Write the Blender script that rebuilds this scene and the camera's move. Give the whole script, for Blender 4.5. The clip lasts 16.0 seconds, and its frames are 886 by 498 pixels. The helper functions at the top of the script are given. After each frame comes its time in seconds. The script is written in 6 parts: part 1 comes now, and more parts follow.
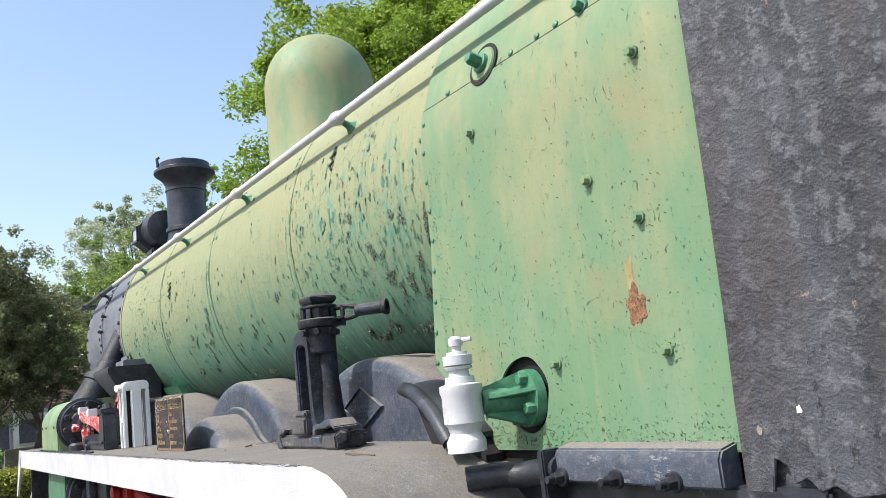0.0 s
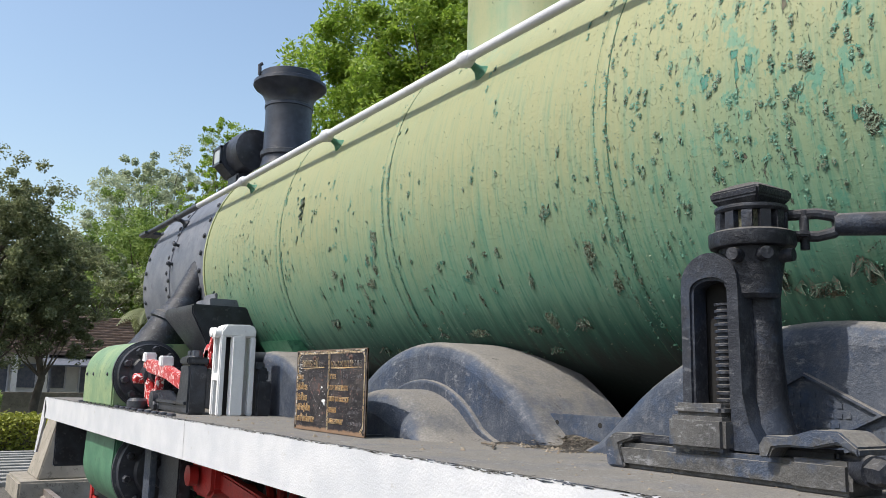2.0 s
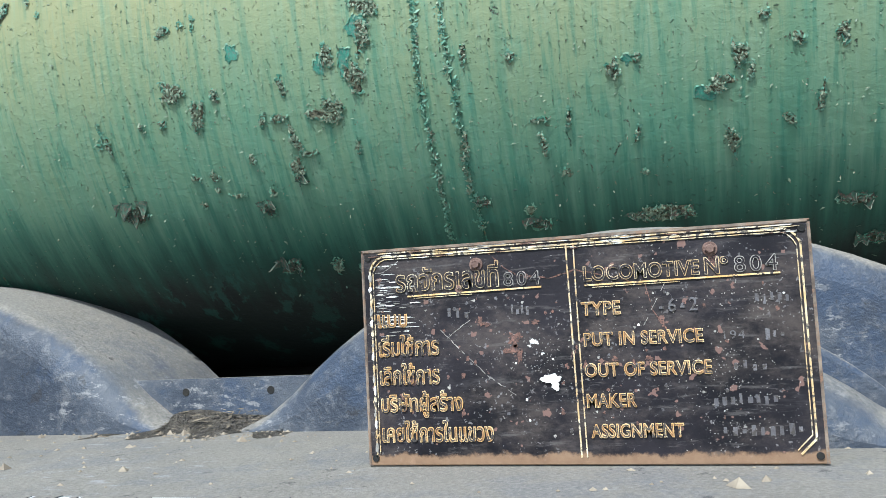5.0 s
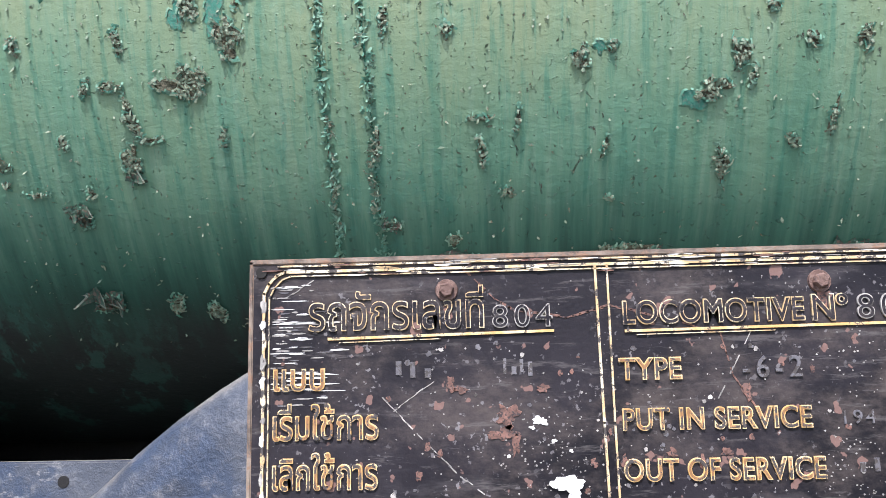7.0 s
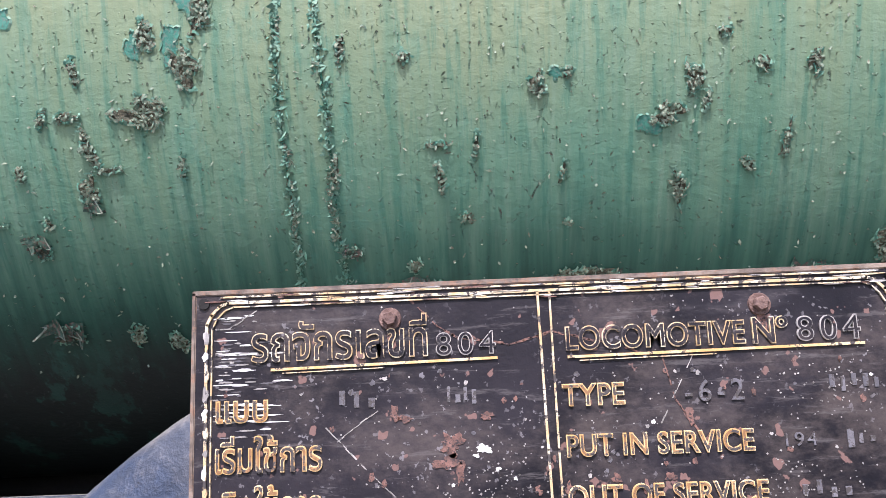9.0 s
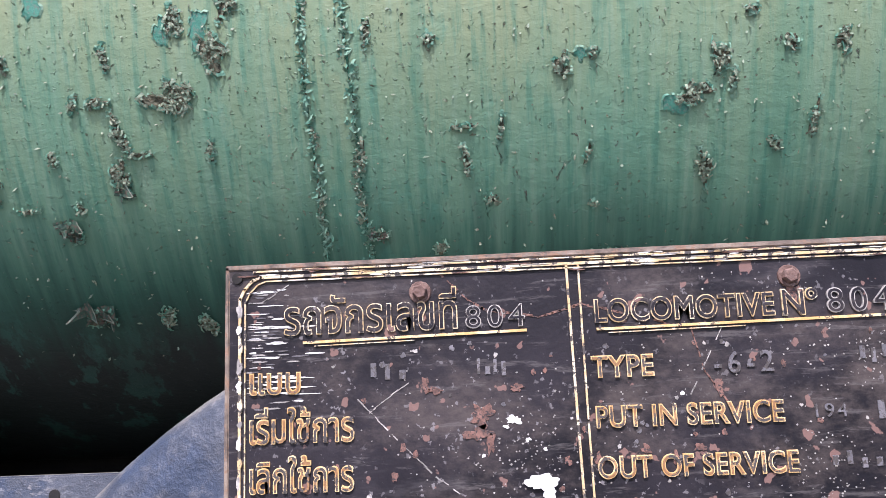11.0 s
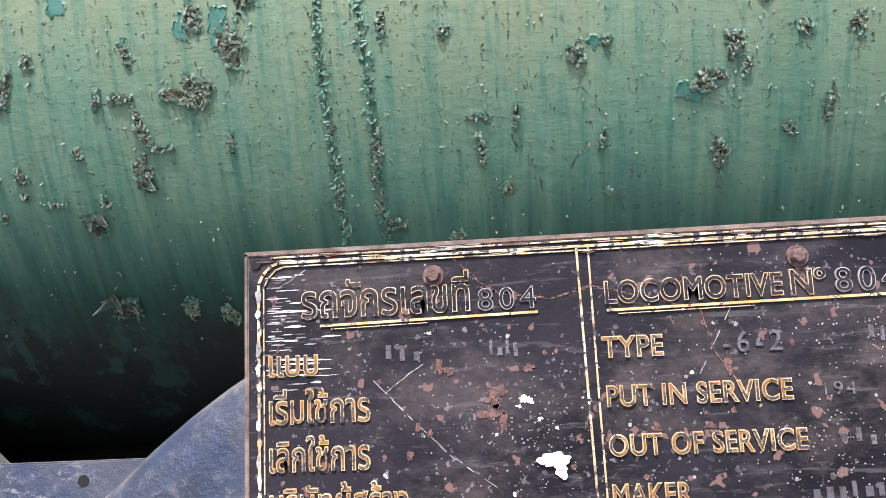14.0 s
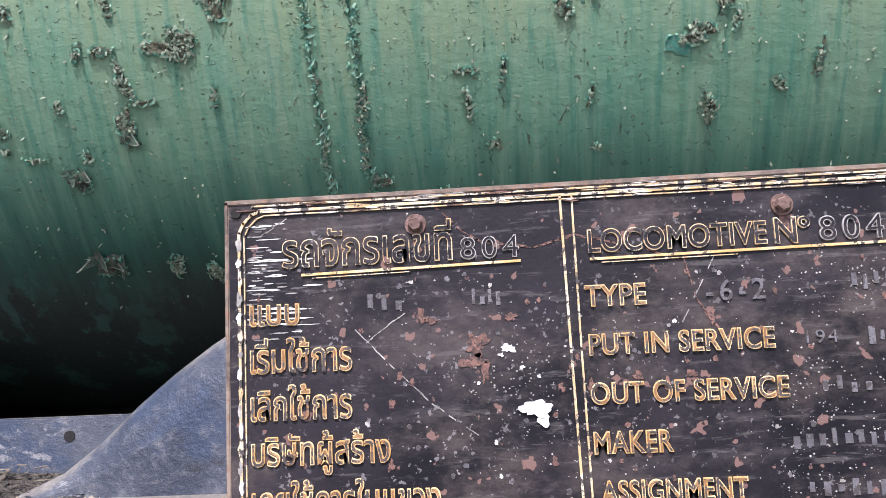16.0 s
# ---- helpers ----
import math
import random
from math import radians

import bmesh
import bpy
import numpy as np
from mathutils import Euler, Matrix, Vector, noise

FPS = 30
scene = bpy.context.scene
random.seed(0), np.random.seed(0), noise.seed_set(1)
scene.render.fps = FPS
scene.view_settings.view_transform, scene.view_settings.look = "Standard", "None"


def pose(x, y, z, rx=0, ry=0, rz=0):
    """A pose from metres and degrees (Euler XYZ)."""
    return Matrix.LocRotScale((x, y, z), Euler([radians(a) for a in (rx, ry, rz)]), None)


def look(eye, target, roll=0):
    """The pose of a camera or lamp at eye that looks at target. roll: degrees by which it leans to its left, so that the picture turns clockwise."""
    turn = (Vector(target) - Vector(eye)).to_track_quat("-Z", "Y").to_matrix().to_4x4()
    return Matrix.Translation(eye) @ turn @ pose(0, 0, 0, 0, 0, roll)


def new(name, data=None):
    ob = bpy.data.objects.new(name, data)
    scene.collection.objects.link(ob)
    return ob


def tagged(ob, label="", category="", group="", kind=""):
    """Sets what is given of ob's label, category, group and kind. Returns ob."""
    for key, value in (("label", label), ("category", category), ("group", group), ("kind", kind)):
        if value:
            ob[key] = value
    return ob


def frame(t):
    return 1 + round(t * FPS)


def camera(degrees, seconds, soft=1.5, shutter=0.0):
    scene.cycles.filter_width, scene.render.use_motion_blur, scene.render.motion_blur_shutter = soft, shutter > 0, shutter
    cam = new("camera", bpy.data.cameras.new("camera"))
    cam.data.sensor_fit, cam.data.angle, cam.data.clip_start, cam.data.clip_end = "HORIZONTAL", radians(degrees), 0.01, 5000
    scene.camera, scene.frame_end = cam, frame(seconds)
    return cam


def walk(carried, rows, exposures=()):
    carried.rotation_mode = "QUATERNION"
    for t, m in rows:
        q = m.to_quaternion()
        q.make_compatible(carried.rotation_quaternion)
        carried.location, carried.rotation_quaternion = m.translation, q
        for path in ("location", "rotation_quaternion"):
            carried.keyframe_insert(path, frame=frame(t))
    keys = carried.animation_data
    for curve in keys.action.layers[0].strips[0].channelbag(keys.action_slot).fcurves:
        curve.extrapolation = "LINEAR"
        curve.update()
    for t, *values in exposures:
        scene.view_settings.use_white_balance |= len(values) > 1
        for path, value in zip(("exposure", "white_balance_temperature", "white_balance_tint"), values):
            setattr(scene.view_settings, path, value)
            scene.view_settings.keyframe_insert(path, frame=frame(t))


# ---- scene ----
cam = camera(55.9, 16.0, soft=0.6)
PATH = [
    (0, (0.0191, -0.0066, 1.5612), (0.9238, 1.3604, 1.8219), -6.5),
    (0.5, (0.0432, 0.5071, 1.5812), (0.8690, 1.9140, 1.8874), -3.4),
    (1, (-0.0199, 0.9827, 1.5928), (0.8582, 2.3555, 1.9090), -2.5),
    (1.5, (-0.0017, 1.4210, 1.5596), (0.9238, 2.7672, 1.8567), -1.2),
    (1.8, (-0.0133, 1.6583, 1.5546), (0.9188, 3.0004, 1.8467), 0.1),
    (2, (-0.0456, 1.9140, 1.5405), (0.8416, 3.2918, 1.8061), 1.3),
    (2.5, (-0.0905, 2.3688, 1.5571), (0.9039, 3.6869, 1.7330), -1.4),
    (3, (-0.0481, 2.7639, 1.5571), (0.9910, 4.0438, 1.7488), -1.4),
    (3.2, (-0.0656, 3.0702, 1.5571), (1.0209, 4.3160, 1.7081), -1.3),
    (5.3, (0.2847, 4.4969, 1.5538), (1.9048, 4.8090, 1.7322), -2.9),
    (5.5, (0.3785, 4.5459, 1.5521), (2.0061, 4.7991, 1.7579), -2.7),
    (6, (0.5171, 4.6165, 1.5471), (2.1522, 4.7783, 1.7828), -1.9),
    (6.5, (0.5445, 4.6297, 1.5513), (2.1829, 4.7078, 1.8044), -2.2),
    (7, (0.5503, 4.6289, 1.5504), (2.1870, 4.7020, 1.8144), -1.2),
    (7.5, (0.5503, 4.6098, 1.5538), (2.1812, 4.6746, 1.8526), -1.1),
    (8, (0.5544, 4.5965, 1.5554), (2.1862, 4.6339, 1.8559), -1.8),
    (8.5, (0.5495, 4.5982, 1.5521), (2.1796, 4.6347, 1.8634), -1.9),
    (8.7, (0.5503, 4.5974, 1.5529), (2.1804, 4.6322, 1.8642), -2.1),
    (11, (0.5461, 4.6040, 1.5380), (2.1779, 4.6853, 1.8335), -2.2),
    (11.5, (0.5453, 4.6057, 1.5355), (2.1754, 4.7069, 1.8285), -2.3),
    (12, (0.5387, 4.6032, 1.5380), (2.1696, 4.7061, 1.8301), -2.5),
    (12.5, (0.5345, 4.6032, 1.5388), (2.1646, 4.7161, 1.8301), -2.4),
    (13, (0.5304, 4.5982, 1.5380), (2.1597, 4.7210, 1.8310), -2.3),
    (13.5, (0.5312, 4.5949, 1.5347), (2.1613, 4.7177, 1.8260), -2.5),
    (14, (0.5337, 4.5957, 1.5272), (2.1638, 4.7219, 1.8135), -2.5),
    (14.5, (0.5337, 4.5941, 1.5247), (2.1646, 4.7194, 1.8044), -2.5),
    (15, (0.5287, 4.5965, 1.5222), (2.1622, 4.7202, 1.7911), -2.5),
    (15.5, (0.5345, 4.5924, 1.5139), (2.1713, 4.7185, 1.7604), -2.5),
    (16, (0.5428, 4.5891, 1.5139), (2.1837, 4.7036, 1.7339), -2.5),
]
EXPOSE = [(0, 0.70, 6650, 11), (1.5, 0.40, 6650, 10), (3.2, 0.53, 6500, 8), (5.3, 0.87, 5960, 2), (6, 0.99, 6080, 7), (7, 1.02, 6220, 16), (8, 1.02, 6220, 24), (11, 0.98, 6220, 25), (16, 0.92, 6250, 22)]
walk(cam, [(t, look(eye, target, roll)) for t, eye, target, roll in PATH], EXPOSE)

# ---- sky and sun: clear hazy day, high sun from the camera's side of the engine ----
SUN_DIR = Vector((1.0, -0.1, -1.36)).normalized()
world = bpy.data.worlds.new("sky")
scene.world = world
world.use_nodes = True
wt = world.node_tree
sky = wt.nodes.new("ShaderNodeTexSky")
sky.sky_type = "NISHITA"
sky.sun_disc = False
sky.sun_elevation = math.asin(-SUN_DIR.z)
sky.sun_rotation = math.atan2(-SUN_DIR.x, -SUN_DIR.y)
sky.air_density, sky.dust_density, sky.ozone_density = 1.3, 2.2, 2.0
wt.links.new(sky.outputs[0], wt.nodes["Background"].inputs[0])
wt.nodes["Background"].inputs[1].default_value = 0.155
sun = new("sun", bpy.data.lights.new("sun", "SUN"))
sun.data.energy, sun.data.angle, sun.data.color = 3.9, radians(0.6), (1.0, 0.965, 0.90)
sun.rotation_euler = SUN_DIR.to_track_quat("-Z", "Y").to_euler()
sun.location = (-20, 5, 40)

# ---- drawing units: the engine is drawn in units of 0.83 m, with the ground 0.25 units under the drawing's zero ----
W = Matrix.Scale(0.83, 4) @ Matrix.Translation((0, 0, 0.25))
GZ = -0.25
AX, AZ, BR = 2.86, 2.498, 1.01          # boiler axis and radius


# ---- mesh helpers ----
class Shape:
    """Collects vertices and faces in drawing units."""

    def __init__(self):
        self.v, self.f = [], []

    def add(self, verts, faces):
        k = len(self.v)
        self.v += [tuple(p) for p in verts]
        self.f += [tuple(i + k for i in f) for f in faces]
        return self

    def hull(self, verts, faces, m):
        return self.add([m @ Vector(p) for p in verts], faces)

    def box(self, x0, x1, y0, y1, z0, z1, m=None):
        v = [(x, y, z) for z in (z0, z1) for x, y in ((x0, y0), (x1, y0), (x1, y1), (x0, y1))]
        f = [(3, 2, 1, 0), (4, 5, 6, 7), (0, 1, 5, 4), (1, 2, 6, 5), (2, 3, 7, 6), (3, 0, 4, 7)]
        return self.add([m @ Vector(p) for p in v] if m else v, f)

    def ring(self, rings, close=True, caps=True):
        """Joins rings of equal length, each a list of points."""
        n = len(rings[0])
        v = [p for r in rings for p in r]
        f = []
        for a in range(len(rings) - 1):
            for i in range(n if close else n - 1):
                j = (i + 1) % n
                f.append((a * n + i, a * n + j, (a + 1) * n + j, (a + 1) * n + i))
        if caps:
            f.append(tuple(range(n - 1, -1, -1)))
            f.append(tuple((len(rings) - 1) * n + i for i in range(n)))
        return self.add(v, f)

    def lathe(self, prof, org, axis, seg=32, caps=True):
        """prof: (distance along the axis, radius)."""
        axis = Vector(axis).normalized()
        a = axis.orthogonal().normalized()
        b = axis.cross(a)
        org = Vector(org)
        return self.ring([[org + axis * d + (a * math.cos(t) + b * math.sin(t)) * max(r, 1e-4)
                           for t in (2 * math.pi * i / seg for i in range(seg))] for d, r in prof], caps=caps)

    def rod(self, p, q, r, r2=None, seg=12):
        p, q = Vector(p), Vector(q)
        return self.lathe([(0, r), ((q - p).length, r if r2 is None else r2)], p, q - p, seg)

    def tube(self, pts, r, seg=12):
        pts = [Vector(p) for p in pts]
        radii = r if isinstance(r, (list, tuple)) else [r] * len(pts)
        rings, a = [], None
        for i, p in enumerate(pts):
            d = (pts[min(i + 1, len(pts) - 1)] - pts[max(i - 1, 0)]).normalized()
            a = d.orthogonal().normalized() if a is None else (a - d * a.dot(d)).normalized()
            b = d.cross(a)
            rings.append([p + (a * math.cos(t) + b * math.sin(t)) * radii[i] for t in (2 * math.pi * k / seg for k in range(seg))])
        return self.ring(rings)

    def prism(self, poly, axis, a0, a1):
        """poly: points in the other two axes (x: y,z; y: x,z; z: x,y)."""
        put = {"x": lambda p, a: (a, p[0], p[1]), "y": lambda p, a: (p[0], a, p[1]), "z": lambda p, a: (p[0], p[1], a)}[axis]
        return self.ring([[put(p, a) for p in poly] for a in (a0, a1)])

    def ball(self, c, r, seg=14, n=8):
        return self.lathe([(-r * math.cos(math.pi * i / n), r * math.sin(math.pi * i / n)) for i in range(n + 1)], c, (0, 0, 1), seg)

    def hexbolt(self, c, d, r, h, washer=True):
        d = Vector(d).normalized()
        if washer:
            self.lathe([(0, r * 1.5), (h * .25, r * 1.4)], c, d, 14)
        return self.lathe([(0, r), (h * .8, r), (h, r * .8)], c, d, 6)

    def rivet(self, c, d, r):
        return self.lathe([(0, r), (r * .4, r * .85), (r * .65, r * .45), (r * .7, 0.0001)], c, d, 8, caps=False)


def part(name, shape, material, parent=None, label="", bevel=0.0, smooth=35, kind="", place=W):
    """Links a shape as one mesh object, under a thing or a part."""
    me = bpy.data.meshes.new(name)
    bm = bmesh.new()
    vs = [bm.verts.new(p) for p in shape.v]
    for f in shape.f:
        try:
            bm.faces.new([vs[i] for i in f])
        except ValueError:
            pass
    bmesh.ops.recalc_face_normals(bm, faces=bm.faces)
    if bevel:
        sharp = [e for e in bm.edges if len(e.link_faces) == 2 and e.calc_face_angle(0) > 0.6]
        bmesh.ops.bevel(bm, geom=sharp, offset=bevel, segments=2, affect="EDGES", clamp_overlap=True)
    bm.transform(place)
    bm.to_mesh(me)
    bm.free()
    me.polygons.foreach_set("use_smooth", [True] * len(me.polygons))
    me.set_sharp_from_angle(angle=radians(smooth))
    me.materials.append(material)
    ob = new(name, me)
    if parent:
        ob.parent = parent
        ob.matrix_parent_inverse = world_of(parent).inverted()
    return tagged(ob, label, kind=kind)


def world_of(ob):
    m = ob.matrix_basis.copy()
    while ob.parent:
        m = ob.parent.matrix_basis @ ob.matrix_parent_inverse @ m
        ob = ob.parent
    return m


def thing(name, label, category, base, group=""):
    """An empty at the thing's base (drawing units)."""
    ob = new(name)
    ob.empty_display_size = 0.2
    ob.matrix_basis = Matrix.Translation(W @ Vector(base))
    return tagged(ob, label, category, group)


def rough_mesh(name, verts, faces, material, parent=None, label="", kind=""):
    """A large mesh straight from lists, in metres."""
    me = bpy.data.meshes.new(name)
    me.from_pydata(verts, [], faces)
    me.materials.append(material)
    ob = new(name, me)
    if parent:
        ob.parent = parent
        ob.matrix_parent_inverse = world_of(parent).inverted()
    return tagged(ob, label, kind=kind)


# ---- materials ----
class Mat:
    """A small builder for procedural materials, in object coordinates (metres)."""

    def __init__(self, name, rough=0.6, metal=0.0):
        self.m = bpy.data.materials.new(name)
        self.m.use_nodes = True
        self.t = self.m.node_tree
        self.b = self.t.nodes["Principled BSDF"]
        self.b.inputs["Roughness"].default_value = rough
        self.b.inputs["Metallic"].default_value = metal
        self.co = self.t.nodes.new("ShaderNodeTexCoord").outputs["Object"]
        self.h = None

    def node(self, kind):
        return self.t.nodes.new(kind)

    def link(self, a, b):
        self.t.links.new(a, b)

    def stretch(self, sx, sy, sz):
        n = self.node("ShaderNodeMapping")
        n.inputs["Scale"].default_value = (sx, sy, sz)
        self.link(self.co, n.inputs["Vector"])
        return n.outputs[0]

    def noise(self, scale, detail=4, rough=0.6, co=None, distort=0.0):
        n = self.node("ShaderNodeTexNoise")
        n.inputs["Scale"].default_value, n.inputs["Detail"].default_value = scale, detail
        n.inputs["Roughness"].default_value, n.inputs["Distortion"].default_value = rough, distort
        self.link(co or self.co, n.inputs["Vector"])
        return n.outputs["Fac"]

    def step(self, fac, a, b):
        n = self.node("ShaderNodeMapRange")
        n.interpolation_type = "SMOOTHSTEP"
        n.inputs["From Min"].default_value, n.inputs["From Max"].default_value = a, b
        self.link(fac, n.inputs["Value"])
        return n.outputs["Result"]

    def math(self, op, a, b):
        n = self.node("ShaderNodeMath")
        n.operation = op
        for i, x in enumerate((a, b)):
            if isinstance(x, (int, float)):
                n.inputs[i].default_value = x
            else:
                self.link(x, n.inputs[i])
        return n.outputs[0]

    def axis(self, i):
        n = self.node("ShaderNodeSeparateXYZ")
        self.link(self.co, n.inputs[0])
        return n.outputs[i]

    def mix(self, fac, a, b):
        n = self.node("ShaderNodeMix")
        n.data_type = "RGBA"
        for i, x in ((0, fac), (6, a), (7, b)):
            if isinstance(x, (int, float)):
                n.inputs[i].default_value = x
            elif isinstance(x, tuple):
                n.inputs[i].default_value = (*x, 1)
            else:
                self.link(x, n.inputs[i])
        return n.outputs[2]

    def color(self, c):
        if isinstance(c, tuple):
            self.b.inputs["Base Color"].default_value = (*c, 1)
        else:
            self.link(c, self.b.inputs["Base Color"])
        return self

    def rough(self, fac, a, b):
        n = self.node("ShaderNodeMapRange")
        n.inputs["To Min"].default_value, n.inputs["To Max"].default_value = a, b
        self.link(fac, n.inputs["Value"])
        self.link(n.outputs[0], self.b.inputs["Roughness"])
        return self

    def bump(self, height, dist, strength=1.0):
        n = self.node("ShaderNodeBump")
        n.inputs["Distance"].default_value, n.inputs["Strength"].default_value = dist, strength
        self.link(height, n.inputs["Height"])
        if self.h:
            self.link(self.h, n.inputs["Normal"])
        self.h = n.outputs[0]
        self.link(self.h, self.b.inputs["Normal"])
        return self


def plain(name, c1, c2, scale=6, rough=0.6, metal=0.0, grain=120, bump=0.0008, dirt=None, dirt_at=(0.55, 0.75)):
    """A surface with stains at one scale and grain at another."""
    m = Mat(name, rough, metal)
    big, fine = m.noise(scale, 5), m.noise(grain, 3)
    c = m.mix(m.step(big, 0.35, 0.68), c1, c2)
    c = m.mix(m.math("MULTIPLY", m.step(fine, 0.4, 0.8), 0.35), c, tuple(x * 0.7 for x in c2))
    if dirt:
        c = m.mix(m.step(m.noise(scale * 3.1, 6, 0.7), *dirt_at), c, dirt)
    m.color(c).rough(fine, max(rough - 0.12, 0.05), min(rough + 0.15, 1))
    m.bump(fine, bump).bump(big, bump * 2)
    return m.m


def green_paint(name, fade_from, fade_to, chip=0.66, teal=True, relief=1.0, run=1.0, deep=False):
    """Old engine green: bleached to straw where the sun reaches it most, streaked by rain, chipped to primer and rust."""
    m = Mat(name, 0.55)
    tall = m.stretch(0.08, 1.0, 0.08)
    soft = m.stretch(0.62, 1.0, 0.62)
    streak = m.noise(22, 5, 0.65, tall)
    fine_streak = m.noise(110, 3, 0.6, tall)
    cloud = m.noise(1.7, 4, 0.6)
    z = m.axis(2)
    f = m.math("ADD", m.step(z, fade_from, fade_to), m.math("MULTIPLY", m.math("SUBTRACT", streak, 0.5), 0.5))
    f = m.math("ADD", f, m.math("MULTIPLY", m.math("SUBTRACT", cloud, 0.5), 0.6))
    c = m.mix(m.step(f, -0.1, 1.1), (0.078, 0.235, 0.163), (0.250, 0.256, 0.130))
    up = m.step(z, fade_to + 0.3, fade_from + 0.1)
    runs = m.math("ADD", 0.08, m.math("MULTIPLY", up, 0.52))
    c = m.mix(m.math("MULTIPLY", m.step(fine_streak, 0.47, 0.70), m.math("MULTIPLY", runs, 0.75 * run)), c, (0.18, 0.29, 0.21))
    c = m.mix(m.math("MULTIPLY", m.step(m.noise(26, 3, 0.55, m.stretch(0.05, 1, 0.05)), 0.52, 0.70), m.math("MULTIPLY", runs, 0.85 * run)), c, (0.026, 0.16, 0.105))
    c = m.mix(m.math("MULTIPLY", m.step(m.noise(75, 4, 0.6, m.stretch(0.10, 1, 0.10)), 0.50, 0.66), m.math("MULTIPLY", runs, 1.1 * run)), c, (0.030, 0.16, 0.11))
    c = m.mix(m.math("MULTIPLY", m.step(m.noise(48, 3, 0.5, m.stretch(0.04, 1, 0.04)), 0.58, 0.68), m.math("MULTIPLY", runs, 0.30 * run)), c, (0.24, 0.32, 0.22))
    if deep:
        # shade under the barrel is painted in: dark green, then near-black lower down
        shade_z = m.math("ADD", z, m.math("MULTIPLY", m.math("SUBTRACT", streak, 0.5), 0.22))
        shade_z = m.math("ADD", shade_z, m.math("MULTIPLY", m.math("SUBTRACT", cloud, 0.5), 0.10))
        c = m.mix(m.step(shade_z, 1.85, 1.69), c, (0.010, 0.070, 0.047))
        c = m.mix(m.step(shade_z, 1.74, 1.61), c, (0.004, 0.010, 0.008))
    if run < 1:
        # sheets that stand upright: broad stains of older green, brushed patches and pale runs
        c = m.mix(m.math("MULTIPLY", m.step(m.noise(2.2, 5, 0.65, m.stretch(1, 1, 0.5)), 0.42, 0.62), 0.85), c, (0.118, 0.22, 0.118))
        c = m.mix(m.math("MULTIPLY", m.step(m.noise(3.4, 6, 0.7, m.stretch(1, 1, 0.6)), 0.55, 0.70), 0.75), c, (0.070, 0.225, 0.130))
        c = m.mix(m.math("MULTIPLY", m.step(m.noise(3.1, 5, 0.6), 0.54, 0.72), 0.6), c, (0.235, 0.215, 0.108))
        c = m.mix(m.math("MULTIPLY", m.step(m.noise(20, 4, 0.6, m.stretch(1, 1, 0.06)), 0.55, 0.70), 0.35), c, (0.25, 0.27, 0.15))
        c = m.mix(m.math("MULTIPLY", m.step(m.noise(90, 6, 0.75), 0.56, 0.66), 0.35), c, (0.08, 0.17, 0.09))
    if teal:
        d = m.node("ShaderNodeMapping")
        d.inputs["Location"].default_value, d.inputs["Scale"].default_value = (0, -4.6, -4.9), (0, 1.6, 2.2)
        m.link(m.co, d.inputs["Vector"])
        far = m.node("ShaderNodeVectorMath")
        far.operation = "LENGTH"
        m.link(d.outputs[0], far.inputs[0])
        patchy = m.math("MAXIMUM", m.step(far.outputs["Value"], 1.15, 0.35), m.math("MULTIPLY", m.step(m.noise(1.1, 2), 0.55, 0.65), 0.35))
        spot = m.math("MULTIPLY", m.step(m.noise(15, 5, 0.72, soft), 0.54, 0.60), patchy)
        c = m.mix(m.math("MULTIPLY", spot, 0.6), c, (0.045, 0.22, 0.165))
    where = m.math("MULTIPLY", m.math("SUBTRACT", m.noise(2.3, 3), 0.5), 0.20)
    if deep:
        # the middle of the barrel has kept more of its paint than the ends
        along = m.axis(1)
        where = m.math("SUBTRACT", where, m.math("MULTIPLY", m.math("MULTIPLY", m.step(along, 3.3, 4.2), m.step(along, 6.6, 5.6)), 0.05))
    n1 = m.math("ADD", m.noise(46, 6, 0.74, m.stretch(0.5, 1, 0.5), 0.4), where)
    n2 = m.math("ADD", m.noise(105, 4, 0.65, m.stretch(0.6, 1, 0.6)), where)
    chips = m.math("MAXIMUM", m.step(n1, chip, chip + 0.015), m.step(n2, chip + 0.045, chip + 0.07))
    rim = m.math("MAXIMUM", m.step(n1, chip - 0.03, chip), m.step(n2, chip + 0.02, chip + 0.045))
    c = m.mix(m.math("MULTIPLY", rim, 0.5), c, (0.035, 0.12, 0.085))
    bare = m.mix(m.step(m.noise(60, 4), 0.4, 0.65), (0.05, 0.055, 0.042), (0.12, 0.105, 0.075))
    c = m.mix(chips, c, bare)
    m.color(c).rough(chips, 0.62, 0.92)
    m.bump(m.noise(420, 3, 0.7), 0.0004 * relief, 0.8).bump(m.noise(60, 4, 0.6, m.stretch(1, 0.7, 1)), 0.0026 * relief, 0.6)
    m.bump(m.step(m.noise(120, 3, 0.6), 0.64, 0.71), 0.0035 * relief * relief, 0.9)
    m.bump(m.math("SUBTRACT", rim, m.math("MULTIPLY", chips, 1.6)), 0.0018)
    return m.m


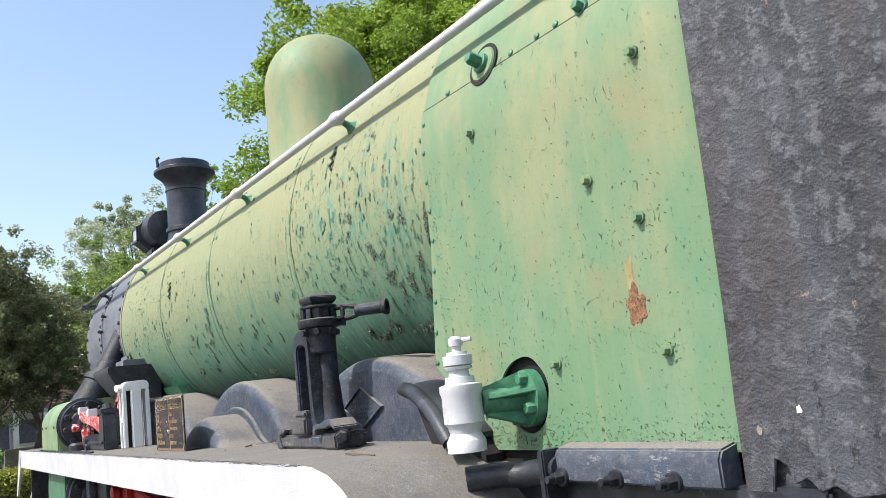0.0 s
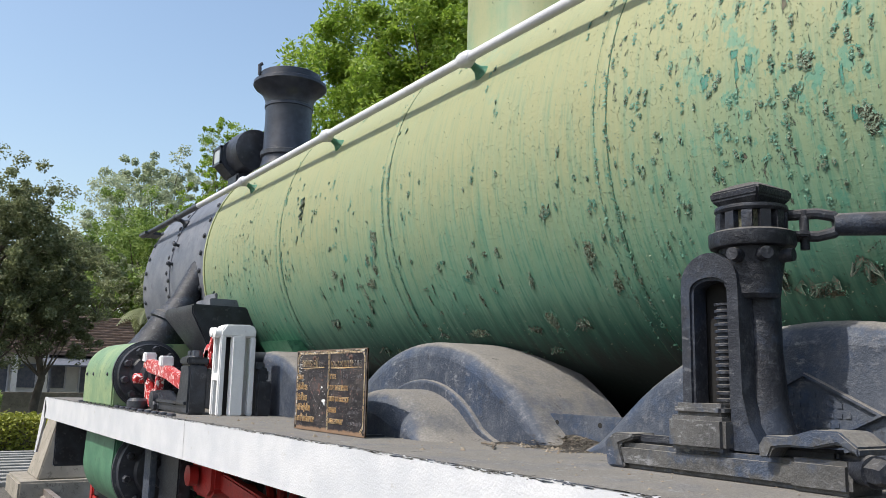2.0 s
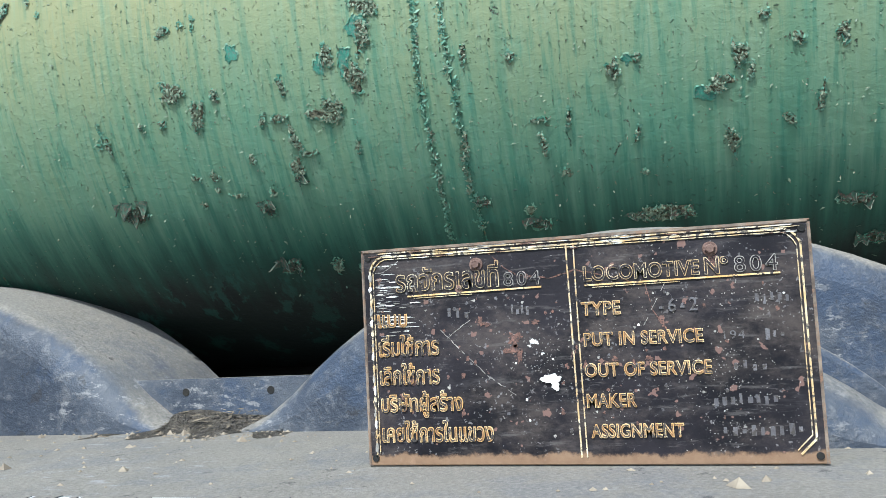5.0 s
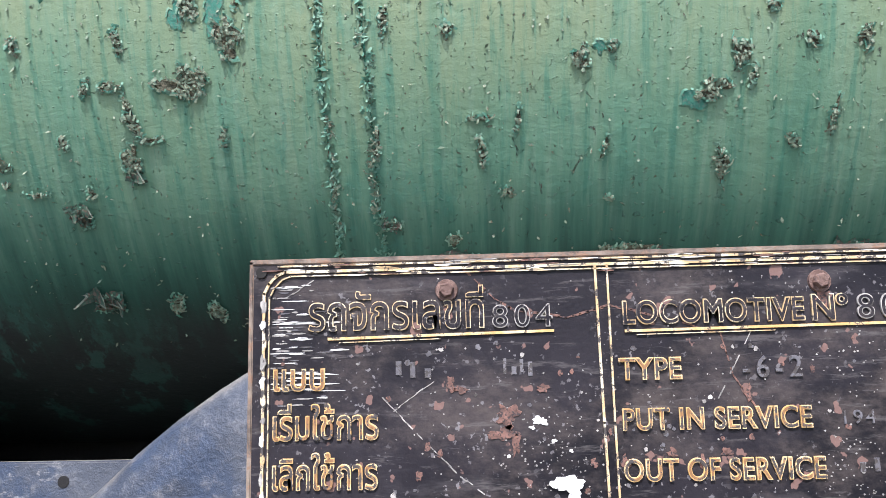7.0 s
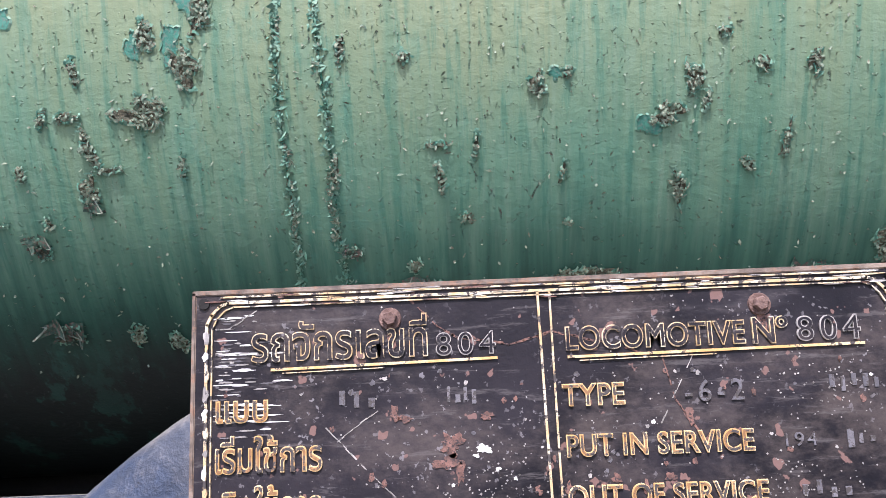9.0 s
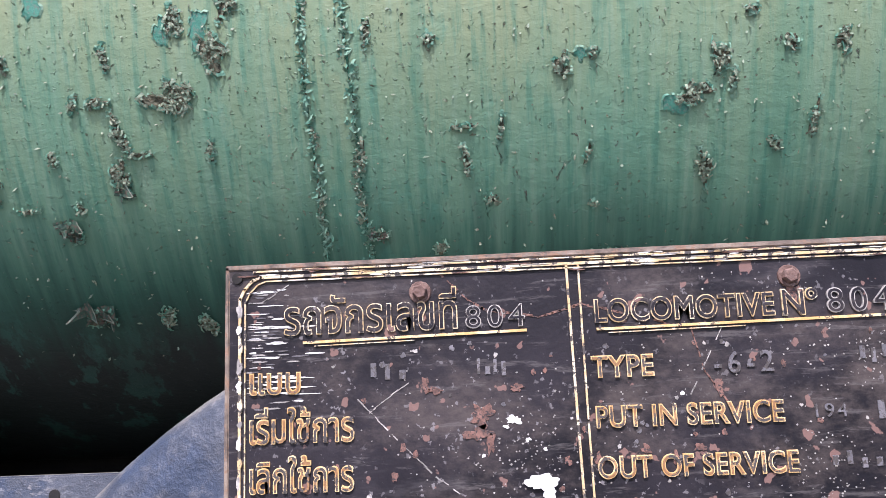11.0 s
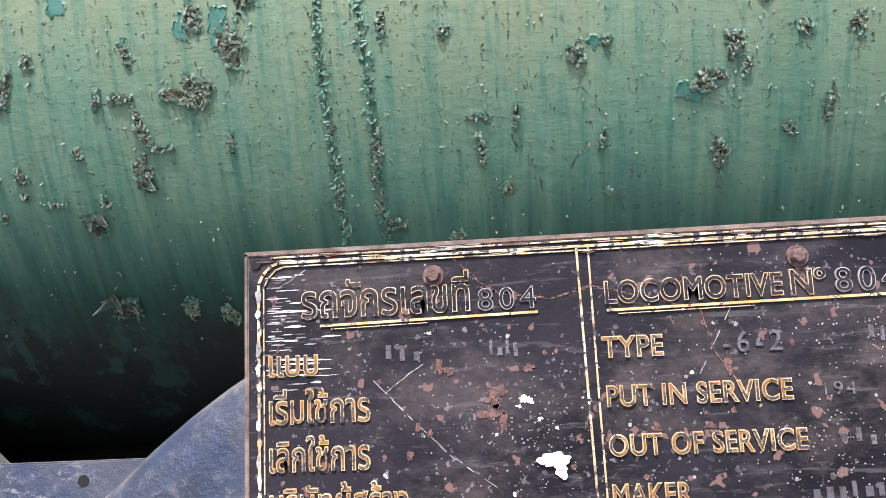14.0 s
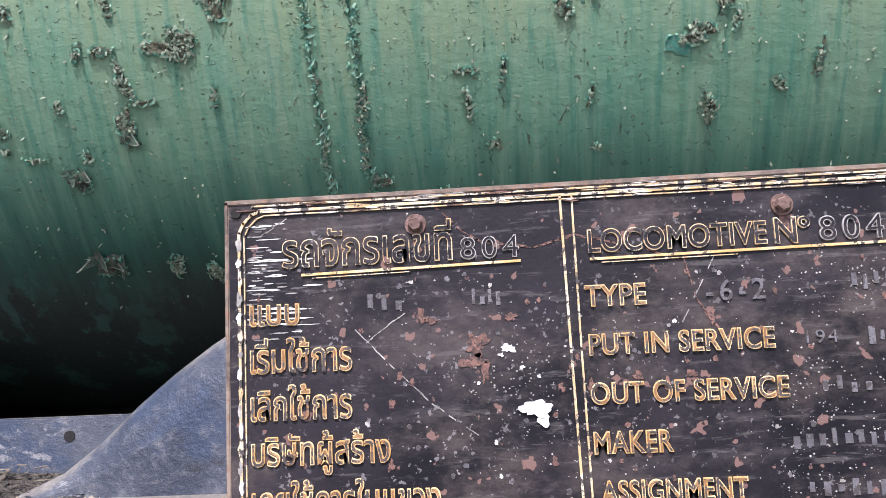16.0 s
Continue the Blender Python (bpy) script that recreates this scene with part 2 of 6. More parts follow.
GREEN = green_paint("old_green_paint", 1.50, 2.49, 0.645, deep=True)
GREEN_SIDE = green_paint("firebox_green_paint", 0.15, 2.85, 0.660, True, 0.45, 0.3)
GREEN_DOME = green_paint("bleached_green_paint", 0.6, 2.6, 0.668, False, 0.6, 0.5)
GREEN_FIT = plain("green_fitting_paint", (0.035, 0.15, 0.085), (0.08, 0.23, 0.135), 30, 0.45, grain=200, dirt=(0.025, 0.07, 0.05))
GREEN_CYL = plain("cylinder_green_paint", (0.12, 0.215, 0.115), (0.235, 0.30, 0.15), 5, 0.5, grain=150, dirt=(0.075, 0.13, 0.075), dirt_at=(0.56, 0.68))
CHIMNEY = plain("blue_black_chimney_paint", (0.010, 0.013, 0.022), (0.026, 0.030, 0.044), 12, 0.34, grain=120, bump=0.0014, dirt=(0.075, 0.08, 0.095), dirt_at=(0.60, 0.78))
BLACK = plain("black_iron_paint", (0.012, 0.013, 0.018), (0.034, 0.038, 0.050), 9, 0.4, grain=160, bump=0.0014, dirt=(0.115, 0.115, 0.12), dirt_at=(0.54, 0.80))
SMOKE = plain("smokebox_grey_paint", (0.085, 0.095, 0.12), (0.15, 0.155, 0.175), 5, 0.55, grain=140, dirt=(0.04, 0.045, 0.06))
WHITE = plain("white_gloss_paint", (0.49, 0.50, 0.53), (0.585, 0.585, 0.605), 5, 0.42, grain=160, bump=0.0012, dirt=(0.42, 0.41, 0.40), dirt_at=(0.64, 0.70))
WHITE_FIT = plain("white_fitting_paint", (0.72, 0.72, 0.73), (0.80, 0.80, 0.80), 8, 0.42, grain=160, bump=0.0012, dirt=(0.40, 0.38, 0.36), dirt_at=(0.62, 0.70))
RED = plain("worn_red_paint", (0.38, 0.012, 0.016), (0.50, 0.03, 0.03), 14, 0.45, grain=160, dirt=(0.72, 0.66, 0.65), dirt_at=(0.53, 0.57))
RED_PLAIN = plain("red_frame_paint", (0.30, 0.012, 0.012), (0.42, 0.02, 0.018), 8, 0.45, dirt=(0.12, 0.02, 0.02))
RUST = plain("rust_crust", (0.045, 0.052, 0.034), (0.135, 0.13, 0.085), 90, 0.9, grain=300, bump=0.003, dirt=(0.16, 0.145, 0.10), dirt_at=(0.54, 0.62))
# near-black: paints the shade in recesses, and serves the black bogie plate
HOLLOW = plain("black_and_recess_shade", (0.006, 0.006, 0.007), (0.012, 0.011, 0.010), 8, 0.9)
CONCRETE = plain("weathered_concrete", (0.21, 0.185, 0.15), (0.29, 0.26, 0.215), 4, 0.85, grain=90, bump=0.003, dirt=(0.12, 0.105, 0.085), dirt_at=(0.54, 0.68))
STEEL = plain("rail_steel", (0.16, 0.13, 0.11), (0.25, 0.22, 0.20), 10, 0.6, 0.4)
GLASS_DULL = plain("clouded_glass", (0.30, 0.31, 0.30), (0.42, 0.43, 0.42), 6, 0.15)


def dusty_iron(name, paint1, paint2, amount, worn=1.0):
    """Grey-blue painted iron under a coat of dust that settles on upward faces and lies in stains."""
    m = Mat(name, 0.55)
    big, fine = m.noise(5, 5, 0.65), m.noise(160, 4, 0.7)
    c = m.mix(m.step(big, 0.35, 0.65), paint1, paint2)
    c = m.mix(m.math("MULTIPLY", m.step(m.noise(7, 5, 0.7), 0.50, 0.62), 0.8 * worn), c, (0.035, 0.052, 0.090))
    c = m.mix(m.math("MULTIPLY", m.step(m.noise(40, 7, 0.8), 0.50, 0.68), 0.6 * worn), c, (0.14, 0.145, 0.16))
    c = m.mix(m.math("MULTIPLY", m.step(m.noise(14, 8, 0.85, m.stretch(1, 1, 2.2)), 0.58, 0.66), 0.4 * worn), c, (0.18, 0.175, 0.17))
    g = m.node("ShaderNodeNewGeometry")
    s = m.node("ShaderNodeSeparateXYZ")
    m.link(g.outputs["Normal"], s.inputs[0])
    lie = m.math("ADD", m.step(s.outputs[2], 0.35, 0.98), m.math("MULTIPLY", m.math("SUBTRACT", m.noise(9, 6, 0.75), 0.58), 1.3))
    dust = m.mix(m.step(fine, 0.35, 0.7), (0.16, 0.148, 0.132), (0.24, 0.222, 0.20))
    c = m.mix(m.math("MULTIPLY", m.step(lie, 0.25, 0.95), amount), c, dust)
    scuff = m.math("MULTIPLY", m.step(m.noise(60, 6, 0.8, m.stretch(1, 0.4, 1)), 0.56, 0.62), m.step(m.noise(3.1, 4), 0.45, 0.6))
    c = m.mix(m.math("MULTIPLY", scuff, 0.75 * worn), c, (0.24, 0.24, 0.25))
    c = m.mix(m.math("MULTIPLY", m.step(m.noise(18, 6, 0.75), 0.62, 0.66), 0.6), c, (0.03, 0.03, 0.035))
    m.b.inputs["Specular IOR Level"].default_value = 0.3
    m.color(c).rough(m.step(lie, 0.1, 0.9), 0.5, 0.95)
    m.bump(fine, 0.0012).bump(m.noise(40, 5, 0.7), 0.003, 0.8).bump(m.noise(6, 3), 0.008, 0.5)
    return m.m


SPLASH = dusty_iron("dusty_splasher_iron", (0.034, 0.043, 0.064), (0.072, 0.082, 0.104), 0.88)
JACK = dusty_iron("dusty_cast_iron", (0.010, 0.011, 0.016), (0.024, 0.027, 0.036), 0.45, 0.45)
JACK_FOOT = dusty_iron("dust_caked_iron", (0.040, 0.040, 0.043), (0.082, 0.080, 0.078), 0.9, 1.0)
BOARD = dusty_iron("dusty_running_board", (0.075, 0.074, 0.074), (0.13, 0.124, 0.115), 0.68)


def cab_grey():
    m = Mat("scabby_grey_paint", 0.55)
    lumps, fine = m.noise(24, 6, 0.66, None, 0.15), m.noise(150, 4, 0.7)
    cloud = m.noise(4.2, 6, 0.68, m.stretch(1, 1, 0.45))
    c = m.mix(m.step(cloud, 0.36, 0.64), (0.012, 0.014, 0.020), (0.060, 0.064, 0.078))
    c = m.mix(m.math("MULTIPLY", m.step(lumps, 0.52, 0.60), 0.7), c, (0.115, 0.12, 0.138))
    c = m.mix(m.math("MULTIPLY", m.step(m.noise(70, 6, 0.75), 0.56, 0.64), 0.4), c, (0.15, 0.15, 0.155))
    c = m.mix(m.math("MULTIPLY", m.step(m.noise(34, 7, 0.8, m.stretch(1, 1, 0.6)), 0.57, 0.62), 0.85), c, (0.008, 0.009, 0.014))
    c = m.mix(m.math("MULTIPLY", m.step(m.noise(3.0, 4, 0.6, m.stretch(1, 1, 0.25)), 0.47, 0.60), 0.7), c, (0.045, 0.037, 0.036))
    c = m.mix(m.step(m.noise(9, 6, 0.7), 0.66, 0.70), c, (0.24, 0.19, 0.145))
    c = m.mix(m.step(m.noise(13, 6, 0.7, m.stretch(1, 1, 0.4)), 0.67, 0.70), c, (0.13, 0.09, 0.07))
    m.color(c).rough(fine, 0.4, 0.75)
    m.bump(lumps, 0.009).bump(m.noise(70, 5, 0.7), 0.004).bump(fine, 0.0012)
    return m.m


CAB = cab_grey()


def sign_paint():
    """Near-black enamel on brass plate, scratched and speckled, rusting along its foot."""
    m = Mat("sign_black_enamel", 0.42)
    c = m.mix(m.step(m.noise(7, 5), 0.35, 0.65), (0.007, 0.0068, 0.010), (0.022, 0.0195, 0.025))
    c = m.mix(m.math("MULTIPLY", m.step(m.noise(26, 5, 0.7, m.stretch(1, 0.25, 1)), 0.56, 0.7), 0.5), c, (0.06, 0.055, 0.06))
    haze = m.math("MULTIPLY", m.step(m.noise(10, 7, 0.78, m.stretch(1, 0.6, 1)), 0.44, 0.68), 0.6)
    c = m.mix(haze, c, (0.105, 0.086, 0.080))
    c = m.mix(m.math("MULTIPLY", m.step(m.noise(120, 5, 0.75, m.stretch(1, 0.12, 1)), 0.56, 0.66), 0.4), c, (0.13, 0.12, 0.12))
    specks = m.math("MULTIPLY", m.step(m.noise(190, 3, 0.6), 0.63, 0.66), m.step(m.noise(12, 4, 0.7), 0.42, 0.6))
    c = m.mix(m.math("MULTIPLY", specks, 0.7), c, (0.20, 0.19, 0.20))
    spots = m.step(m.noise(58, 3, 0.5), 0.655, 0.675)
    c = m.mix(m.math("MULTIPLY", spots, 0.8), c, (0.19, 0.115, 0.10))
    foot = m.math("ADD", m.step(m.axis(2), 1.405, 1.372), m.math("MULTIPLY", m.math("SUBTRACT", m.noise(30, 5, 0.7), 0.5), 1.2))
    c = m.mix(m.math("MULTIPLY", m.step(foot, 0.55, 0.8), 0.85), c, m.mix(m.noise(70, 4), (0.17, 0.10, 0.065), (0.30, 0.20, 0.13)))
    m.b.inputs["Specular IOR Level"].default_value = 0.17
    m.color(c).rough(m.noise(60, 4), 0.3, 0.6)
    m.bump(m.noise(300, 3), 0.0003).bump(m.noise(40, 4), 0.0006)
    return m.m


def brass_paint(name, c1, c2, wear):
    m = Mat(name, 0.5)
    c = m.mix(m.step(m.noise(60, 5, 0.7), 0.4, 0.62), c1, c2)
    c = m.mix(m.step(m.noise(120, 5, 0.75), wear, wear + 0.05), c, (0.05, 0.043, 0.042))
    m.color(c).rough(m.noise(90, 3), 0.35, 0.7)
    m.bump(m.noise(260, 4), 0.0005)
    return m.m


SIGN = sign_paint()
GOLD = brass_paint("worn_gold_lettering", (0.53, 0.32, 0.12), (0.75, 0.57, 0.32), 0.55)
GOLD_RIM = brass_paint("worn_pale_lining", (0.50, 0.35, 0.18), (0.74, 0.65, 0.48), 0.515)
PALE = brass_paint("pale_scratched_metal", (0.20, 0.19, 0.18), (0.40, 0.38, 0.36), 0.55)
CORE = brass_paint("rusty_letter_core", (0.22, 0.11, 0.045), (0.40, 0.24, 0.11), 0.46)
FADED = brass_paint("faded_grey_lettering", (0.075, 0.072, 0.082), (0.16, 0.155, 0.17), 0.50)
SIGN_EDGE = plain("bare_sign_rim", (0.075, 0.055, 0.045), (0.24, 0.19, 0.15), 45, 0.6, dirt=(0.20, 0.12, 0.08), dirt_at=(0.5, 0.62))
SPLAT = plain("white_paint_splash", (0.75, 0.75, 0.74), (0.82, 0.82, 0.82), 30, 0.5)
RUST_SIGN = plain("red_rust_bloom", (0.085, 0.045, 0.038), (0.22, 0.115, 0.09), 140, 0.8, dirt=(0.03, 0.025, 0.027), dirt_at=(0.52, 0.58))


def leaf_mat(name, c1, c2, thin=0.35):
    m = Mat(name, 0.5)
    g = m.node("ShaderNodeNewGeometry")
    c = m.mix(g.outputs["Random Per Island"], c1, c2)
    c = m.mix(m.math("MULTIPLY", m.step(m.noise(0.5, 3), 0.35, 0.7), 0.5), c, tuple(x * 0.65 for x in c1))
    m.color(c)
    t = m.node("ShaderNodeBsdfTranslucent")
    m.link(c, t.inputs["Color"])
    mix = m.node("ShaderNodeMixShader")
    mix.inputs[0].default_value = thin
    m.link(m.b.outputs[0], mix.inputs[1])
    m.link(t.outputs[0], mix.inputs[2])
    m.link(mix.outputs[0], m.t.nodes["Material Output"].inputs["Surface"])
    return m.m


BARK = plain("tree_bark", (0.10, 0.08, 0.06), (0.17, 0.14, 0.11), 3, 0.9, grain=40, bump=0.01)

# ---- ground ----
def ground():
    n, half, me = 40, 400.0, bpy.data.meshes.new("ground")
    vs = [(-half + 2 * half * i / n, -half + 2 * half * j / n, 0.0) for j in range(n + 1) for i in range(n + 1)]
    fs = [(j * (n + 1) + i, j * (n + 1) + i + 1, (j + 1) * (n + 1) + i + 1, (j + 1) * (n + 1) + i) for j in range(n) for i in range(n)]
    me.from_pydata(vs, [], fs)
    m = Mat("dusty_grey_ground", 0.95)
    c = m.mix(m.step(m.noise(0.35, 5), 0.4, 0.6), (0.07, 0.066, 0.06), (0.095, 0.088, 0.075))
    c = m.mix(m.step(m.noise(6, 6, 0.7), 0.5, 0.7), c, (0.13, 0.12, 0.10))
    m.color(c).bump(m.noise(25, 6, 0.7), 0.02)
    me.materials.append(m.m)
    tagged(new("ground", me), "dusty grey-brown ground round the parked engine", "ground", kind="structure")


ground()

# ---- the engine ----
eng = thing("steam_locomotive", "old green steam locomotive with peeling paint, black smokebox and white trim", "locomotive", (AX, 5.5, GZ))


def on_boiler(y, deg, lift=0.0, radius=BR):
    """A point on the near side of the boiler: place along it, degrees above its middle height; and the outward normal."""
    a = radians(deg)
    n = Vector((-math.cos(a), 0, math.sin(a)))
    return Vector((AX, y, AZ)) + n * (radius + lift), n


LINE = plain("rusty_seam", (0.035, 0.04, 0.028), (0.17, 0.10, 0.05), 70, 0.9, dirt=(0.03, 0.15, 0.10), dirt_at=(0.45, 0.5))


def seam_at(y, side, d):
    """Where a band's edge runs: the middle band's front edge wanders off square towards the foot."""
    if y != 5.80:
        return y + 0.0275 * side
    return 5.819 + 0.003 * math.sin(d * 0.23) if side > 0 else 5.758 + 0.0006 * (d + 14) + 0.002 * math.sin(d * 0.31)


def boiler():
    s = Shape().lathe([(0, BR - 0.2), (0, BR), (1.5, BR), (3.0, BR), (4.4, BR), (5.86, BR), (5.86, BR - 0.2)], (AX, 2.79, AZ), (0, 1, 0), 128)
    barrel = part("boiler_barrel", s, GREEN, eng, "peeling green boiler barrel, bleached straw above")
    for y in (4.305, 5.80, 7.155):
        ds = list(np.linspace(-88, 88, 89))
        rows = []
        for side, lift in ((1, -0.004), (1, 0.0022), (0.9, 0.0034), (-0.9, 0.0034), (-1, 0.0022), (-1, -0.004)):
            f = (side + 1) / 2
            rows.append([on_boiler(seam_at(y, 1, d) * f + seam_at(y, -1, d) * (1 - f), d, lift)[0] for d in ds])
        band = part("boiler_band", Shape().ring(rows, close=False, caps=False), GREEN, eng, "flat band round the boiler, crumbling along its edges", smooth=50)
        for side in (-1, 1):
            strip = [[on_boiler(seam_at(y, side, d) + side * (0.0012 + o + 0.0012 * math.sin(d * 1.7 + side)), d, lf)[0] for d in ds] for o, lf in ((-0.001, 0.0005), (0.0, 0.0016), (0.0022, 0.0014), (0.003, -0.001))]
            part("rust_line", Shape().ring(strip, close=False, caps=False), LINE, band, "thin rusty line along the band", smooth=60)
    s = Shape().lathe([(-0.013, BR - 0.02), (-0.013, BR + 0.008), (0.013, BR + 0.008), (0.013, BR - 0.02)], (AX, 8.65, AZ), (0, 1, 0), 128)
    part("boiler_band", s, plain("straw_band_paint", (0.33, 0.34, 0.17), (0.26, 0.30, 0.15), 20, 0.55, dirt=(0.15, 0.2, 0.12)), eng, "straw-green band where barrel meets smokebox")
    return barrel


def ragged(rnd, rough=0.34):
    """An uneven closed outline: a radius for each angle."""
    waves = [(k, rough * rnd.uniform(0.4, 1.0) / k ** 0.35, rnd.uniform(0, 6.28)) for k in (2, 3, 4, 5, 7, 9)]
    return lambda t: max(0.30, 1 + sum(a * math.sin(k * t + q) for k, a, q in waves))


def over_boiler(y, deg):
    """Maps sideways, upwards and outwards from a place on the near side of the boiler to a point."""
    def at(u, v, lift):
        return on_boiler(y + u, deg + math.degrees(v / BR), lift)[0]
    return at


def paint_scab(y, deg, w, h, seed, parent, crusted=True, shred_paint=None):
    """A ragged patch where the paint has crumbled off: dark rust below, crumpled shreds on it, lifted paint round its edge."""
    rnd = random.Random(seed)
    at, edge, k = over_boiler(y, deg), ragged(rnd), 26
    lean = rnd.uniform(-0.25, 0.25)

    def spot(t, q):
        u, v = math.cos(t) * w * 0.40 * edge(t) * q, math.sin(t) * h * 0.42 * edge(t) * q
        return u + v * lean, v
    base = Shape()
    qs = (0.30, 0.55, 0.78, 0.92, 1.0)
    verts = [at(0, 0, 0.002)]
    for q in qs:
        for i in range(k):
            u, v = spot(2 * math.pi * (i + rnd.uniform(-0.3, 0.3)) / k, q)
            verts.append(at(u, v, 0.0005 if q == 1.0 else rnd.uniform(0.0006, 0.0036)))
    faces = [(0, 1 + i, 1 + (i + 1) % k) for i in range(k)]
    for r in range(len(qs) - 1):
        faces += [(1 + r * k + i, 1 + (r + 1) * k + i, 1 + (r + 1) * k + (i + 1) % k, 1 + r * k + (i + 1) % k) for i in range(k)]
    base.add(verts, faces)
    shreds, lifted = Shape(), Shape()

    def shred(s, u, v, a, L, B, lift, low):
        cu, cv = math.cos(a), math.sin(a)
        bow = rnd.uniform(-0.5, 0.5)
        rows = []
        for e, lf in ((-0.5, low), (-0.1, low + lift * 0.7), (0.25, low + lift), (0.5, low + lift * rnd.uniform(0.2, 1.1))):
            off = bow * L * (0.25 - e * e)
            rows.append([at(u + cu * L * e - cv * (B * g + off), v + cv * L * e + cu * (B * g + off), lf + rnd.uniform(0, 0.0008)) for g in (-0.5 * rnd.uniform(0.6, 1.2), 0.5)])
        s.add([p for r in rows for p in r], [(0, 1, 3, 2), (2, 3, 5, 4), (4, 5, 7, 6)])
    area = w * h
    for _ in range(max(5, min(90, int(area * 17000)))):
        u, v = spot(rnd.uniform(0, 6.28), math.sqrt(rnd.random()) * 1.05)
        shred(shreds, u, v, rnd.uniform(0, 6.28), rnd.uniform(0.006, 0.017), rnd.uniform(0.0022, 0.0052), rnd.uniform(0.002, 0.006), 0.002)
    for _ in range(max(5, min(60, int((w + h) * 330)))):
        t = rnd.uniform(0, 6.28)
        u, v = spot(t, rnd.uniform(0.92, 1.12))
        shred(lifted, u, v, t + rnd.choice((0, 3.14)) + rnd.gauss(1.57, 0.5), rnd.uniform(0.005, 0.016), rnd.uniform(0.002, 0.005), rnd.uniform(0.001, 0.005), 0.0004)
    if crusted:
        scab = part("paint_scab", base, RUST, parent, "crumbled rusty patch in the paint", smooth=20)
        part("paint_shred", shreds, shred_paint or CHIP, scab, smooth=40)
        part("lifted_paint", lifted, CHIP_GREEN, scab, smooth=40)
    else:
        part("lifted_paint", lifted, CHIP_GREEN, parent, smooth=40)


def teal_patch(y, deg, w, h, seed, parent):
    """A place where the top coat has let go and an older teal coat shows, with a broken edge of top coat round it."""
    rnd = random.Random(seed)
    at, edge, k = over_boiler(y, deg), ragged(rnd, 0.22), 30
    ring = [(math.cos(2 * math.pi * i / k) * w * 0.5 * edge(2 * math.pi * i / k), math.sin(2 * math.pi * i / k) * h * 0.5 * edge(2 * math.pi * i / k)) for i in range(k)]
    s = Shape().add([at(0, 0, 0.0009)] + [at(u * 0.5, v * 0.5, 0.0009) for u, v in ring] + [at(u, v, 0.0007) for u, v in ring],
                    [(0, 1 + i, 1 + (i + 1) % k) for i in range(k)] + [(1 + i, 1 + k + i, 1 + k + (i + 1) % k, 1 + (i + 1) % k) for i in range(k)])
    coat = part("bared_coat", s, TEAL, parent, "older teal coat bared by flaking", smooth=60)
    lip = Shape()
    for i in range(k):
        if rnd.random() < 0.75:
            (a, b), (c, d) = ring[i], ring[(i + 1) % k]
            f = 1 + 0.0035 / max(0.006, math.hypot(a, b))
            o = rnd.uniform(0.0012, 0.0032)
            lip.add([at(a, b, o), at(c, d, o), at(c * f, d * f, 0.0004), at(a * f, b * f, 0.0004)], [(0, 1, 2, 3)])
    part("lifted_paint", lip, CHIP_GREEN, coat, smooth=40)


def paint_curl(y, deg, w, h, seed, parent):
    """Flakes that hang off the boiler, each curled outwards with its pale back showing at the rim, over a dark scar."""
    rnd = random.Random(seed)
    paint_scab(y - w * 0.1, deg - math.degrees(h * 0.25 / BR), w * 0.9, h * 0.9, seed + 500, parent, True, CURL)
    count = 1 if w < 0.036 else 2 if w < 0.06 else 4
    for c in range(count):
        f = 0.0 if count == 1 else (c + 0.5) / count - 0.5
        at = over_boiler(y + f * w, deg + math.degrees(rnd.uniform(-0.25, 0.25) * h / BR))
        fw, fh = w * (1.0 if count == 1 else 0.62 if count == 2 else 0.40), h * rnd.uniform(0.65, 1.0)
        nu, nv, turn = 7, 6, rnd.uniform(-1.1, 1.1)
        skew, bite = rnd.uniform(-0.5, 0.5), rnd.uniform(0, 6.28)
        edge = [0.66 + 0.34 * math.sin(bite + 4.2 * i / (nu - 1)) for i in range(nu)]
        grid = []
        for j in range(nv):
            for i in range(nu):
                t = j / (nv - 1) * edge[i]
                u = (i / (nu - 1) - 0.5) * fw * (1 - 0.6 * t) + skew * t * fw + rnd.uniform(-0.02, 0.02) * fw
                v = (0.4 - t) * fh + rnd.uniform(-0.04, 0.04) * fh
                lift = 0.001 + t ** 1.7 * fh * 0.42 + (rnd.uniform(-0.02, 0.05) * fh if j else 0)
                grid.append((u * math.cos(turn) - v * math.sin(turn), u * math.sin(turn) + v * math.cos(turn), lift))
        s = Shape().add([at(*p) for p in grid], [(j * nu + i, j * nu + i + 1, (j + 1) * nu + i + 1, (j + 1) * nu + i) for j in range(nv - 1) for i in range(nu - 1)])
        flake = part("paint_curl", s, CURL, parent, "paint flake curling off the boiler", smooth=30)
        rim = grid[(nv - 1) * nu:]
        q = min(0.006, fh * 0.11)
        back = Shape().ring([[at(u + a * q * math.sin(turn), v + a * q * math.cos(turn), k + b * q) for u, v, k in rim] for a, b in ((0, 0), (0.3, 0.7), (1.0, 0.8))], close=False, caps=False)
        part("flake_back", back, CURL_BACK, flake, "pale back of the flake", smooth=60)


